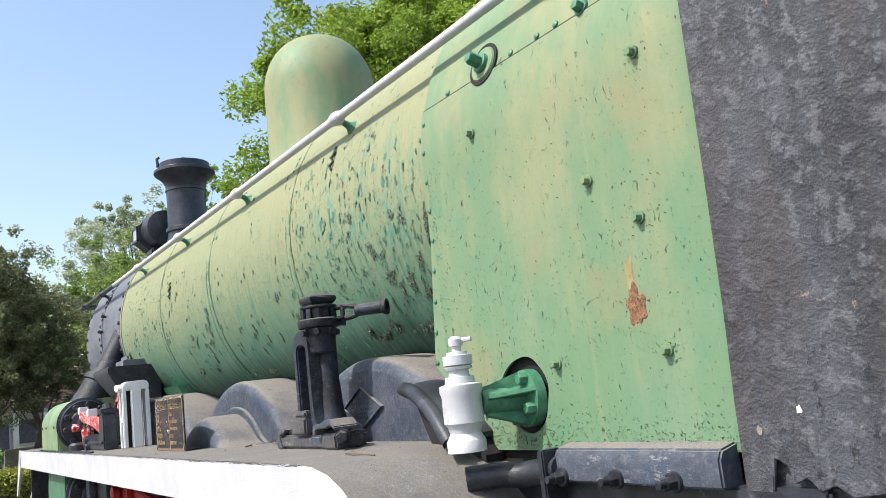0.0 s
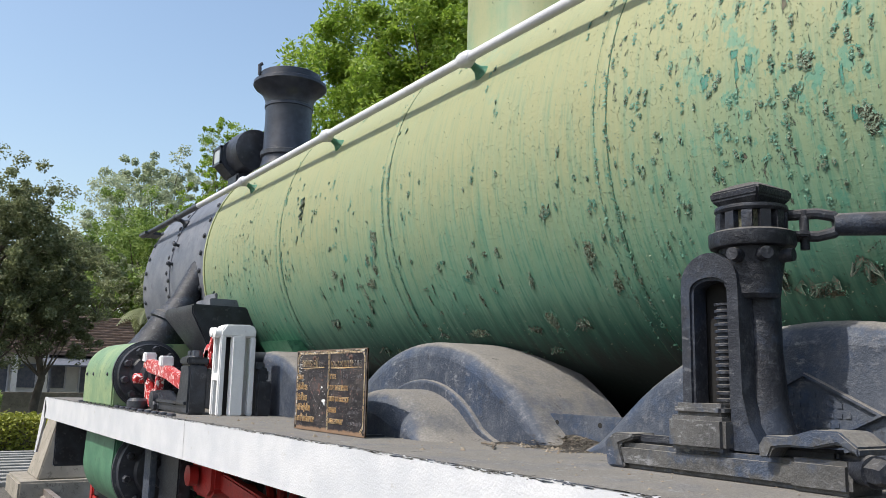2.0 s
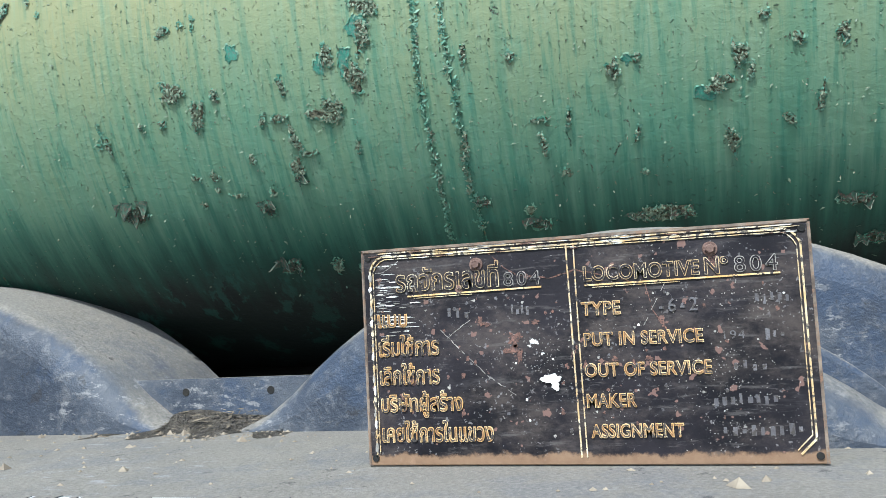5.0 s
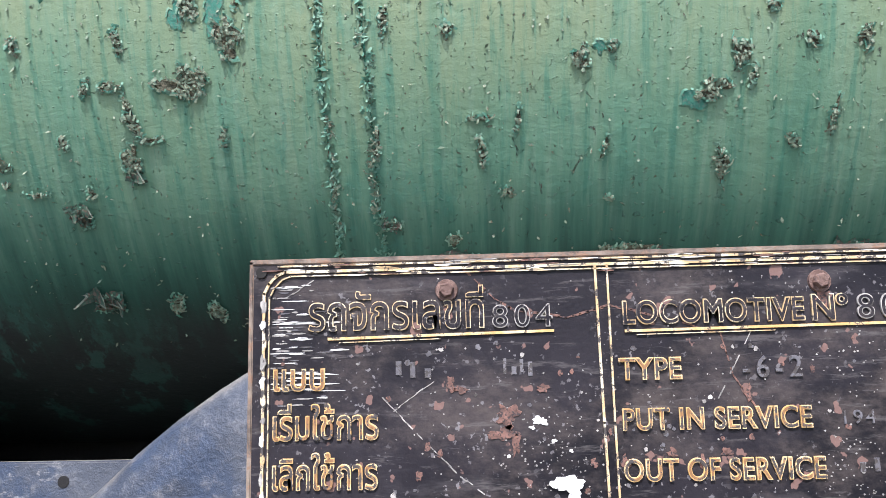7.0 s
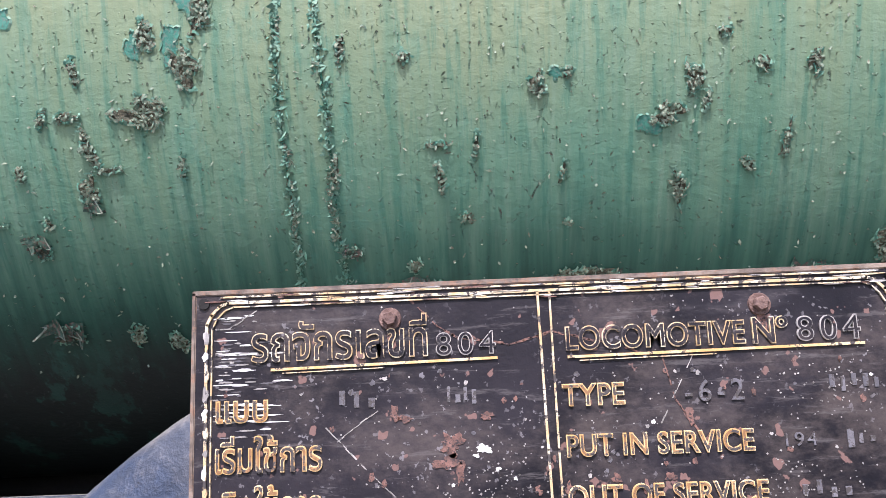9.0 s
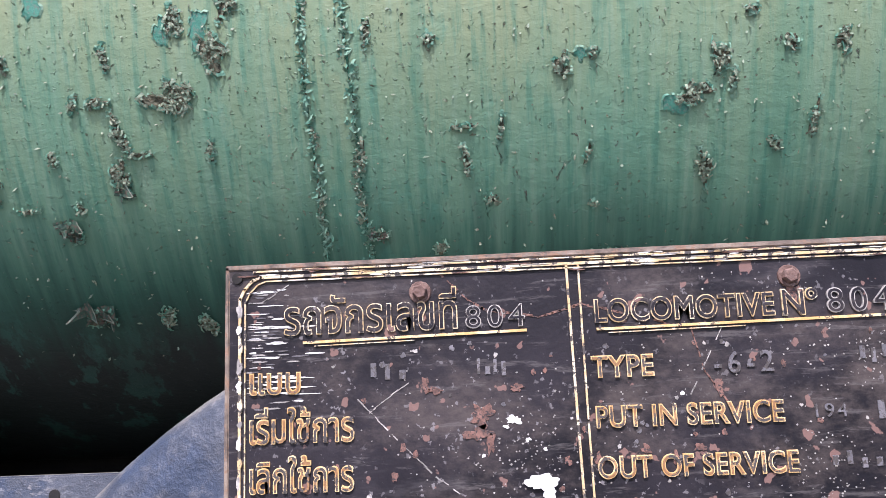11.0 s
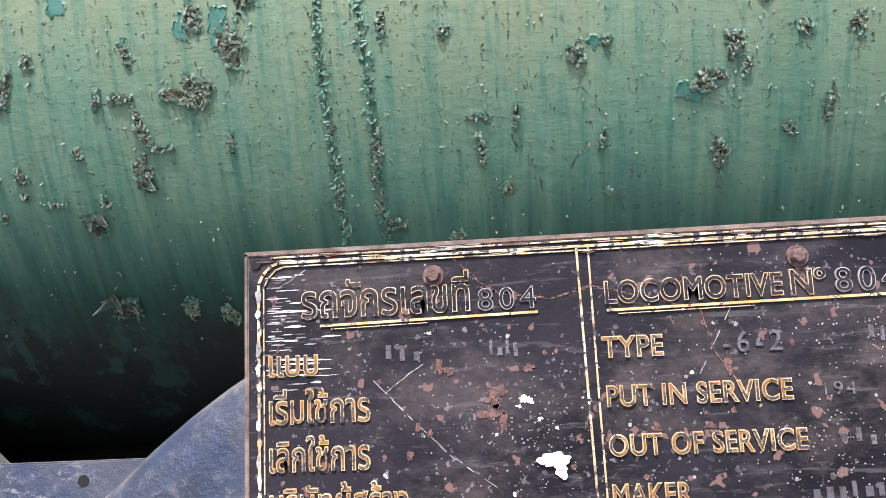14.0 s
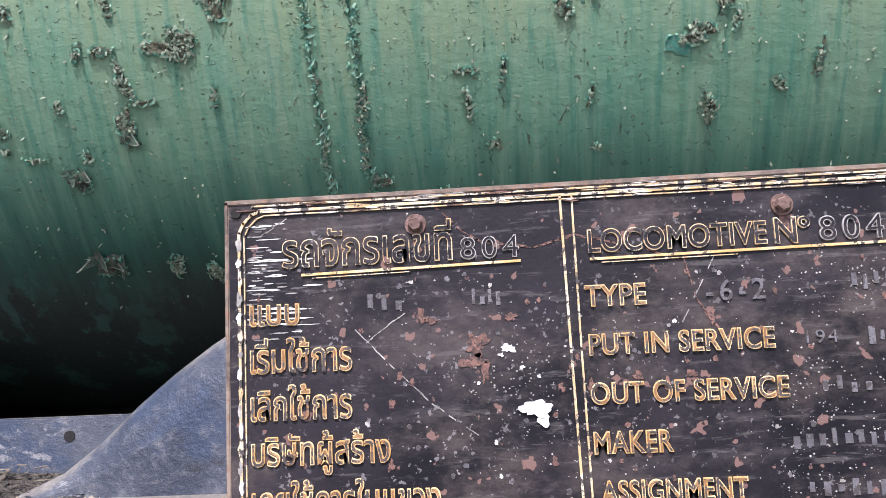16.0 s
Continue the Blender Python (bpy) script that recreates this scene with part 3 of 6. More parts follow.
CHIP = plain("curled_paint_chips", (0.085, 0.155, 0.105), (0.23, 0.29, 0.205), 110, 0.6, grain=400, dirt=(0.135, 0.118, 0.078), dirt_at=(0.51, 0.59))
CHIP_GREEN = plain("lifted_green_paint", (0.050, 0.19, 0.13), (0.17, 0.30, 0.215), 60, 0.6, grain=400, dirt=(0.10, 0.085, 0.06), dirt_at=(0.58, 0.66))
CURL = plain("curled_paint_flake", (0.014, 0.050, 0.034), (0.05, 0.11, 0.075), 60, 0.6, dirt=(0.10, 0.07, 0.055), dirt_at=(0.5, 0.58))
OCHRE = plain("ochre_primer", (0.26, 0.20, 0.09), (0.34, 0.28, 0.13), 40, 0.8)
FLAKE = plain("shaded_green_flakes", (0.035, 0.10, 0.055), (0.13, 0.20, 0.10), 60, 0.6, grain=400, dirt=(0.05, 0.05, 0.035), dirt_at=(0.52, 0.60))
CURL_BACK = plain("pale_back_of_flake", (0.13, 0.18, 0.14), (0.26, 0.30, 0.24), 60, 0.6, dirt=(0.11, 0.085, 0.07), dirt_at=(0.5, 0.6))
TEAL = plain("older_teal_coat", (0.025, 0.155, 0.112), (0.05, 0.225, 0.165), 60, 0.6, grain=300, dirt=(0.09, 0.17, 0.13), dirt_at=(0.5, 0.58))
barrel = boiler()


def firebox():
    r, y0, y1 = BR + 0.015, 1.34, 2.80

    def prof(rad, top, low, flat):
        arc = [(AX - rad * math.cos(radians(d)), AZ + rad * math.sin(radians(d))) for d in np.linspace(top, 0, 20)]
        return arc + [(flat, AZ - 0.3), (flat, low)]
    # the wrapper over the crown, both sides, closed in front by a dark ring
    half = prof(r, 90, 1.97, AX - r)
    full = half[::-1] + [(2 * AX - x, z) for x, z in half[1:]]
    s = Shape().ring([[(x, y, z) for x, z in full] for y in (y0, y1)], close=False, caps=False)
    inner = [(AX + (x - AX) * 0.985, z if z < AZ else AZ + (z - AZ) * 0.985) for x, z in full]
    s.ring([[(x, y1, z) for x, z in full], [(x, y1, z) for x, z in inner], [(x, y0, z) for x, z in inner]], close=False, caps=False)
    part("firebox_wrapper", s, GREEN_SIDE, eng, "bleached green firebox cladding")
    # the lower side sheet laps over it, with a round opening for the blow-down flange
    x = AX - r - 0.006
    s = Shape()
    top = [(AX - (r + 0.006) * math.cos(radians(d)), AZ + (r + 0.006) * math.sin(radians(d))) for d in np.linspace(14, 0, 8)]
    hy, hz, hr = 2.315, 1.56, 0.13
    ys, zs, ye, ze = y0, 1.37, y1 + 0.004, 1.95
    angles = sorted([2 * math.pi * i / 72 for i in range(72)] + [math.atan2(b - hz, a - hy) % (2 * math.pi) for a in (ys, ye) for b in (zs, ze)])

    def trim(yy, zz):
        """The sheet's front edge leans forward as it goes down, and its lower front corner is cut off."""
        if yy <= 2.40:
            return yy
        reach = y1 + 0.004 + (2.2 - zz) * 0.13 * (1 if zz < 2.2 else 0)
        if zz < 1.70:
            reach = min(reach, 2.869 - (1.70 - zz) * 1.1)
        return 2.40 + (yy - 2.40) * (reach - 2.40) / (ye - 2.40)
    hole, frame_pts = [], []
    for t in angles:
        c, q = math.cos(t), math.sin(t)
        d = min(((ye - hy) / c if c > 1e-9 else (ys - hy) / c if c < -1e-9 else 9), ((ze - hz) / q if q > 1e-9 else (zs - hz) / q if q < -1e-9 else 9))
        frame_pts.append((x, trim(hy + c * d, hz + q * d), hz + q * d))
        hole.append((x, hy + c * hr * (1 + 0.04 * math.sin(5 * t)), hz + q * hr * (1 + 0.05 * math.sin(3 * t + 1))))
    s.ring([frame_pts, hole, [(x + 0.01, b, c) for a, b, c in hole]], caps=False)
    upper = top + [(x, AZ - 0.1), (x, AZ - 0.2), (x, AZ - 0.3), (x, 2.10), (x, 2.0), (x, 1.95)]
    s.ring([[(a, y0, b) for a, b in upper], [(a, 2.40, b) for a, b in upper], [(a, trim(ye, b), b) for a, b in upper]], close=False, caps=False)
    edge = upper + [(x, 1.88), (x, 1.78), (x, 1.70), (x, 1.60), (x, 1.50), (x, 1.43), (x, 1.37)]
    s.ring([[(a, trim(ye, b), b) for a, b in edge], [(a + 0.02, trim(ye, b), b) for a, b in edge]], close=False, caps=False)
    # added black sheet that paints the dark gap behind the cut corner
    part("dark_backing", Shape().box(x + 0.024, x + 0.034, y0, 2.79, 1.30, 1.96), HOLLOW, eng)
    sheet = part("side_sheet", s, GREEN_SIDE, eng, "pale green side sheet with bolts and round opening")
    # the opening's inner shade is coloured onto its lining
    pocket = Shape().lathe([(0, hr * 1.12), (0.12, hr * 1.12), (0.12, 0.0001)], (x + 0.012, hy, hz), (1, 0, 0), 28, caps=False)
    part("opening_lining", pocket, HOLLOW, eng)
    s = Shape().ring([[(a + 0.004, y, b + 0.006) for y in (y0, y1)] for a, b in [top[0], (top[0][0] - 0.004, top[0][1] - 0.016)]], close=False, caps=False)
    part("lap_seam", s, HOLLOW, eng)
    for y, z in ((1.60, 2.52), (1.67, 2.04), (1.64, 1.65), (2.12, 1.65), (2.44, 2.54), (1.86, 2.20)):
        part("cladding_bolt", Shape().hexbolt((x, y, z), (-1, 0, 0), 0.014, 0.026), GREEN_CYL, sheet)
    for i in range(9):
        z = 1.71 + i * 0.122
        s = Shape().rivet((x if z < AZ else AX - math.sqrt((r + 0.006) ** 2 - (z - AZ) ** 2), trim(ye, z) - 0.018, z), (-1, 0, 0), 0.011)
        part("cladding_rivet", s, GREEN_FIT, sheet)
    for z, y in ((2.79, 2.37), (2.765, 1.82)):
        a = math.asin((z - AZ) / r)
        c, n = Vector((AX - r * math.cos(a), y, AZ + r * math.sin(a))), Vector((-math.cos(a), 0, math.sin(a)))
        # flat black disc paints the dark gap round the plug plate
        q = Shape().lathe([(0, 0.085), (0.003, 0.085), (0.003, 0.0001)], c + n * 0.004, n, 28, caps=False)
        plug = part("washout_plug", q, HOLLOW, eng, "dark round washout opening") if y > 2 else None
        if plug:
            part("plug_plate", Shape().lathe([(0, 0.070), (0.006, 0.066), (0.006, 0.0001)], c + n * 0.007, n, 26, caps=False), GREEN_SIDE, plug)
            part("plug_bolt", Shape().lathe([(0, 0.04), (0.02, 0.038), (0.022, 0.024)], c + n * 0.008, n, 16).hexbolt(c + n * 0.03, n, 0.026, 0.05, False), GREEN_FIT, plug)
        else:
            part("washout_plug", Shape().hexbolt(c, n, 0.02, 0.035), GREEN_FIT, eng)
    for y in (2.62, 2.2, 2.05, 1.95):
        a = radians(15.2)
        c, n = Vector((AX - r * math.cos(a), y, AZ + r * math.sin(a))), Vector((-math.cos(a), 0, math.sin(a)))
        part("cladding_rivet", Shape().rivet(c, n, 0.014), GREEN_FIT, sheet)
    # flaking along the foot of the sheet and small scars over it
    rnd = random.Random(9)
    litter = Shape()
    for _ in range(1700):
        if rnd.random() < 0.5:
            yy, zz = rnd.uniform(1.45, 2.78), 1.375 + abs(rnd.gauss(0, 0.05))
        elif rnd.random() < 0.25:
            by, bz = rnd.choice(((1.67, 2.04), (1.64, 1.65), (2.12, 1.65), (1.60, 2.52), (2.30, 1.56), (1.74, 1.80)))
            q = 0.14 if bz == 1.56 else 0.035
            yy, zz = by + rnd.gauss(0, q * 0.8), bz - abs(rnd.gauss(0, q)) + 0.02
        elif rnd.random() < 0.2:
            yy, zz = 2.78 - abs(rnd.gauss(0, 0.025)), rnd.uniform(1.4, 2.5)
        else:
            yy, zz = rnd.uniform(1.45, 2.78), rnd.uniform(1.4, 2.5)
        if (yy - hy) ** 2 + (zz - hz) ** 2 < 0.02 or yy > trim(ye, zz) - 0.005:
            continue
        a, L, B = rnd.uniform(0, 6.28), rnd.uniform(0.0015, 0.006), rnd.uniform(0.001, 0.003)
        p, e1, e2, up = Vector((x - 0.0008, yy, zz)), Vector((0, math.cos(a), math.sin(a))), Vector((0, -math.sin(a), math.cos(a))), Vector((-1, 0, 0))
        litter.add([p - e1 * L, p + e2 * B, p + e1 * L * rnd.uniform(0.4, 1) + up * rnd.uniform(0, 0.007), p - e2 * B + up * 0.002], [(0, 1, 2, 3)])
    part("paint_litter", litter, FLAKE, sheet, "small loose flakes of green paint", kind="stuff", smooth=30)
    # rust scar
    rnd = random.Random(5)
    for py, pz, w, h, mat, name, label in ((1.742, 1.845, 0.030, 0.17, OCHRE, "primer_scar", "ochre primer bared beside the rust"), (1.735, 1.79, 0.062, 0.13, plain("orange_rust", (0.15, 0.065, 0.035), (0.30, 0.15, 0.075), 70, 0.9, dirt=(0.07, 0.035, 0.025), dirt_at=(0.5, 0.6)), "rust_scar", "brown rust scar through the paint")):
        edge = ragged(rnd, 0.26)
        k = [(math.cos(t) * w * 0.5 * edge(t), math.sin(t) * h * 0.5 * edge(t)) for t in (2 * math.pi * i / 30 for i in range(30))]
        o = 0.002 if name == "rust_scar" else 0.0012
        part(name, Shape().add([(x - o, py, pz)] + [(x - o, py + u, pz + v) for u, v in k], [(0, 1 + i, 1 + (i + 1) % 30) for i in range(30)]), mat, sheet, label)
    # ledge under the sheet and the pipe beside it
    s = Shape().prism([(x + 0.01, 1.40), (x - 0.06, 1.385), (x - 0.075, 1.36), (x - 0.075, 1.285), (x + 0.01, 1.285)], "y", 1.46, 2.115)
    ledge = part("foundation_ledge", s, SPLASH, eng, "dusty grey ledge under the firebox", bevel=0.006)
    for y in (1.62, 1.84, 2.08):
        part("ledge_bolt", Shape().hexbolt((x - 0.075, y, 1.30), (-1, 0, 0), 0.02, 0.04).rod((x - 0.11, y, 1.30), (x - 0.14, y, 1.30), 0.011), BLACK, ledge)
    part("lower_frame", Shape().box(x - 0.03, x + 0.3, 1.2, 2.75, 0.9, 1.29), BLACK, eng, bevel=0.01)
    part("drain_pipe", Shape().tube([(1.62, 2.42, 1.30), (1.70, 2.36, 1.305), (1.755, 2.28, 1.30), (1.77, 2.18, 1.315), (1.77, 2.10, 1.32)], 0.042, 16), BLACK, eng)
    part("pipe_clip", Shape().box(1.715, 1.84, 2.12, 2.15, 1.22, 1.385), BLACK, eng, bevel=0.005)
    # white cock on its green flange
    c = Vector((1.60, 2.364, 1.382))
    prof = [(0.015, 0.066), (0.05, 0.066), (0.06, 0.060), (0.075, 0.052), (0.095, 0.056), (0.11, 0.068), (0.20, 0.068), (0.215, 0.073), (0.235, 0.072), (0.24, 0.052),
            (0.262, 0.048), (0.264, 0.036), (0.285, 0.034), (0.287, 0.044), (0.296, 0.048), (0.30, 0.040), (0.302, 0.05), (0.333, 0.05), (0.336, 0.036), (0.346, 0.034), (0.348, 0.016), (0.362, 0.015), (0.366, 0.024), (0.388, 0.025), (0.398, 0.016), (0.40, 0.0001)]
    cock = part("drain_cock", Shape().lathe(prof, c, (0, 0, 1), 28), WHITE, eng, "white-painted cock on a green flange")
    part("cock_lever", Shape().tube([c + Vector((0, 0, 0.382)), c + Vector((0.015, -0.02, 0.384)), c + Vector((0.03, -0.05, 0.384))], 0.008, 8), WHITE, cock)
    f0, f1 = Vector((1.655, 2.335, 1.550)), Vector((1.86, 2.30, 1.545))
    d = (f1 - f0).normalized()
    flange = part("flange_body", Shape().lathe([(0, 0.036), (0.02, 0.042), (0.15, 0.044), (0.165, 0.098), (0.20, 0.10)], f0, d, 24), GREEN_FIT, eng, "dark green cast flange")
    u = d.cross(Vector((0, 0, 1))).normalized()
    v = u.cross(d)
    for t in range(4):
        a = radians(20 + 90 * t)
        o, n = u * math.cos(a) + v * math.sin(a), u * -math.sin(a) + v * math.cos(a)
        prof = [(0.01, 0.03), (0.01, 0.052), (0.04, 0.058), (0.168, 0.098), (0.168, 0.03)]
        part("flange_rib", Shape().ring([[f0 + d * p + o * k + n * w for p, k in prof] for w in (-0.008, 0.008)]), GREEN_FIT, flange, bevel=0.002)
    for t in range(4):
        a = radians(65 + 90 * t)
        o = u * math.cos(a) + v * math.sin(a)
        part("flange_nut", Shape().hexbolt(f0 + d * 0.165 + o * 0.074, -d, 0.022, 0.035, False), GREEN_FIT, flange)


firebox()


def cab():
    """Scabby grey sheet behind the firebox, its lower corner torn by rust, on a plain cab body."""
    rnd = random.Random(3)
    x = 1.80
    torn = [(1.33, 1.36), (1.30, 1.345), (1.285, 1.30), (1.25, 1.315), (1.22, 1.285), (1.18, 1.30), (1.14, 1.275), (1.05, 1.29), (0.9, 1.28), (0.6, 1.29), (-1.2, 1.29)]
    poly = [(1.385, 3.55), (1.393, 2.58), (1.404, 2.03), (1.412, 1.72), (1.424, 1.49), (1.43, 1.20), (1.40, 1.19), (1.36, 1.21), (1.345, 1.30)] + torn + [(-1.2, 3.55)]
    part("cab_sheet", Shape().prism(poly, "x", x, x + 0.012), CAB, eng, "scabby dark grey cab sheet torn by rust", bevel=0.002)
    part("cab_lower_sheet", Shape().box(x + 0.03, x + 0.05, -1.2, 1.42, 0.7, 1.6), CAB, eng)
    part("cab_body", Shape().box(x + 0.05, 2 * AX - x, -1.2, 1.39, 0.7, 3.5), SMOKE, eng, bevel=0.02)
    part("cab_roof", Shape().prism([(1.6, 3.5), (2.2, 3.68), (AX, 3.75), (2 * AX - 2.2, 3.68), (2 * AX - 1.6, 3.5), (AX, 3.45)], "y", -1.4, 1.3), SMOKE, eng)
    for y, z in ((1.24, 1.475), (1.36, 1.43)):
        k = [(math.cos(i * 0.7) * rnd.uniform(0.005, 0.010), math.sin(i * 0.7) * rnd.uniform(0.006, 0.016)) for i in range(9)]
        part("bare_spot", Shape().add([(x - 0.0015, y + u, z + v) for u, v in k], [tuple(range(9))]), CONCRETE if z < 1.45 else SPLAT, eng)


cab()


def smokebox():
    r = BR - 0.012
    s = Shape().lathe([(0, r - 0.2), (0, r), (1.0, r), (1.93, r), (1.99, r - 0.01), (2.02, r - 0.06), (2.06, r - 0.3), (2.10, 0.2), (2.10, 0.0001)], (AX, 8.66, AZ), (0, 1, 0), 96)
    box = part("smokebox", s, SMOKE, eng, "blue-grey painted smokebox with rivets")
    seam = Shape().lathe([(-0.05, r), (-0.048, r + 0.008), (0.048, r + 0.008), (0.05, r)], (AX, 9.72, AZ), (0, 1, 0), 96, caps=False)
    part("smokebox_strap", seam, SMOKE, box)
    for y in (8.80, 9.69, 9.75, 10.5):
        for d in range(-35, 80, 8):
            p, n = on_boiler(y, d + (4 if y == 9.75 else 0), 0.006, r)
            part("smokebox_rivet", Shape().rivet(p, n, 0.022), BLACK, box)
    for y, d in ((9.55, 14), (9.62, 5)):
        p, n = on_boiler(y, d, 0, r)
        part("smokebox_stud", Shape().rod(p, p + n * 0.035, 0.014).ball(p + n * 0.04, 0.02), BLACK, box)
    # steam pipe to the valve chest
    s = Shape().tube([(2.10, 9.06, 2.72), (1.92, 8.96, 2.46), (1.76, 8.86, 2.16), (1.715, 8.83, 2.04)], [0.075, 0.095, 0.105, 0.11], 20)
    pipe = part("steam_pipe", s, JACK, eng, "black sloping steam pipe")
    part("pipe_collar", Shape().lathe([(0, 0.118), (0.09, 0.124), (0.10, 0.11)], (1.76, 8.86, 2.16), (-0.40, -0.25, -0.85), 20), JACK, pipe)
    part("pipe_foot", Shape().lathe([(-0.05, 0.12), (0.0, 0.135), (0.02, 0.165), (0.06, 0.17), (0.07, 0.15), (0.17, 0.165), (0.34, 0.20), (0.36, 0.19)], (1.70, 8.82, 2.07), (-0.42, 0.05, -0.90), 20), JACK, pipe)
    # chimney and lamp
    s = Shape().lathe([(3.30, 0.42), (3.46, 0.34), (3.56, 0.26), (3.66, 0.232), (4.05, 0.222), (4.23, 0.224), (4.28, 0.236), (4.33, 0.262), (4.37, 0.30), (4.395, 0.338), (4.415, 0.352), (4.445, 0.350), (4.455, 0.315), (4.47, 0.295), (4.53, 0.292), (4.54, 0.275), (4.50, 0.2), (4.0, 0.19)], (2.875, 9.666, 0), (0, 0, 1), 48, caps=False)
    ch = part("chimney", s, CHIMNEY, eng, "black flared chimney with a rolled lip")
    part("chimney_lug", Shape().tube([(2.58, 9.72, 4.50), (2.575, 9.72, 4.60), (2.60, 9.72, 4.62)], 0.018, 8), BLACK, ch)
    part("chimney_band", Shape().lathe([(4.19, 0.224), (4.195, 0.233), (4.22, 0.233), (4.225, 0.226)], (2.875, 9.666, 0), (0, 0, 1), 48, caps=False), CHIMNEY, ch)
    part("chimney_flange", Shape().lathe([(3.70, 0.235), (3.71, 0.25), (3.75, 0.25), (3.76, 0.23)], (2.875, 9.666, 0), (0, 0, 1), 48, caps=False), BLACK, ch)
    lamp = part("headlamp", Shape().lathe([(0, 0.12), (0.03, 0.21), (0.30, 0.23), (0.32, 0.2)], (2.72, 10.05, 3.86), (0, 1, 0), 28), BLACK, eng, "black headlamp with clouded side glass")
    oct_ = [(2.66 + 0.22 * math.cos(radians(22.5 + 45 * i)), 3.83 + 0.22 * math.sin(radians(22.5 + 45 * i))) for i in range(8)]
    part("lamp_case", Shape().prism(oct_, "y", 10.33, 10.58), BLACK, lamp, bevel=0.01)
    part("lamp_glass", Shape().box(2.448, 2.456, 10.36, 10.55, 3.76, 3.90), GLASS_DULL, lamp, "clouded grey lamp glass")
    part("lamp_frame", Shape().box(2.44, 2.46, 10.335, 10.36, 3.74, 3.92).box(2.44, 2.46, 10.55, 10.575, 3.74, 3.92).box(2.44, 2.46, 10.335, 10.575, 3.90, 3.925).box(2.44, 2.46, 10.335, 10.575, 3.735, 3.76), BLACK, lamp)
    part("lamp_stand", Shape().box(2.58, 2.82, 10.2, 10.5, 3.42, 3.64), BLACK, lamp, bevel=0.02)


smokebox()


def dome():
    prof = [(3.30, 0.50), (3.42, 0.46), (3.50, 0.441), (3.95, 0.439)] + [(4.04 + 0.455 * math.sin(radians(a)), 0.439 * math.cos(radians(a)) ** 0.85) for a in range(0, 90, 7)] + [(4.495, 0.0001)]
    part("steam_dome", Shape().lathe(prof, (2.88, 5.843, 0), (0, 0, 1), 64, caps=False), GREEN_DOME, eng, "tall bleached green steam dome")


dome()


BOLT_IRON = plain("dark_bolt_iron", (0.03, 0.05, 0.035), (0.09, 0.08, 0.06), 120, 0.7)


def handrail():
    x, z = 1.876, 3.0
    rail = part("handrail", Shape().rod((x, 0.6, z), (x, 9.02, z), 0.022, seg=16), WHITE, eng, "white tubular handrail along the boiler")
    part("front_rail", Shape().rod((x, 9.0, z), (x, 10.85, z), 0.024, seg=14), BLACK, eng, "black front end of the handrail")
    part("eave_strip", Shape().box(x - 0.05, x + 0.12, 10.55, 10.80, z - 0.02, z + 0.005), BLACK, eng)
    for y in (2.0, 3.625, 5.157, 6.566, 7.956, 9.64):
        m, ball = (BLACK, BLACK) if y > 9 else (GREEN_FIT, WHITE)
        o = Vector((x, y, z))
        n = (Vector((AX, y, AZ)) - o).normalized()
        d = (Vector((AX, y, AZ)) - o).length - BR
        st = part("rail_stanchion", Shape().lathe([(0.02, 0.017), (d * 0.45, 0.015), (d * 0.75, 0.020), (d * 0.92, 0.034), (d, 0.040), (d + 0.02, 0.040)], o, n, 14), m, eng, "dark green flared stanchion" if y < 9 else "black stanchion")
        part("rail_knuckle", Shape().lathe([(-0.045, 0.024), (-0.035, 0.031), (-0.015, 0.034), (0.015, 0.034), (0.035, 0.031), (0.045, 0.024)], o, (0, 1, 0), 16).rod(o, o + n * 0.035, 0.024), ball, st)
    for y, d in ((3.753, 19), (6.805, 6), (8.45, -18)):
        p, n = on_boiler(y, d)
        up = Vector((math.sin(radians(d)), 0, math.cos(radians(d))))
        side = Vector((0, 1, 0))
        clip = part("boiler_clip", Shape().tube([p - up * 0.062 + n * 0.003, p - up * 0.045 + n * 0.012 + side * 0.012, p - up * 0.02 + n * 0.008 - side * 0.010, p + n * 0.014 + side * 0.008, p + up * 0.03 + n * 0.010 - side * 0.012, p + up * 0.055 + n * 0.012 + side * 0.004, p + up * 0.072], [0.007, 0.009, 0.006, 0.010, 0.006, 0.009, 0.005], 8), CURL, eng, "small rusty green clip")
        part("clip_bolt", Shape().hexbolt(p + up * 0.03, n, 0.010, 0.014), BOLT_IRON, clip)


handrail()


def splasher(yc, x0, x1, top, half, name, label, round_off=0.06):
    """A wheel cover: arched, with a rounded outer edge and a foot that flares into the board."""
    base = 1.395
    h = top - base
    rad = (half * half + h * h) / (2 * h)
    line = []
    for i in range(33):
        u = -1 + i / 16
        y = u * (half + 0.10)
        zc = top - rad + math.sqrt(max(rad * rad - y * y, 0))
        z = max(zc, base) if abs(y) < half * 0.8 else max(zc, base + h * 0.36 * ((half + 0.10 - abs(y)) / (half * 0.2 + 0.10)) ** 1.6)
        line.append((yc + y, z))
    rings = []
    for k in range(6):
        a = radians(90 * k / 5)
        inset = round_off * (1 - math.sin(a))
        rings.append([(x0 + round_off * (1 - math.cos(a)), yc + (y - yc) * (1 - inset / half * 0.8), base + max((z - base) - inset * min(1, (z - base) / 0.15), 0)) for y, z in line])
    rings.append([(x1, y, z) for y, z in line])
    s = Shape().ring(rings, close=False, caps=False)
    s.add([*rings[0]], [tuple(range(len(line)))])
    return part(name, s, SPLASH, eng, label, smooth=50)


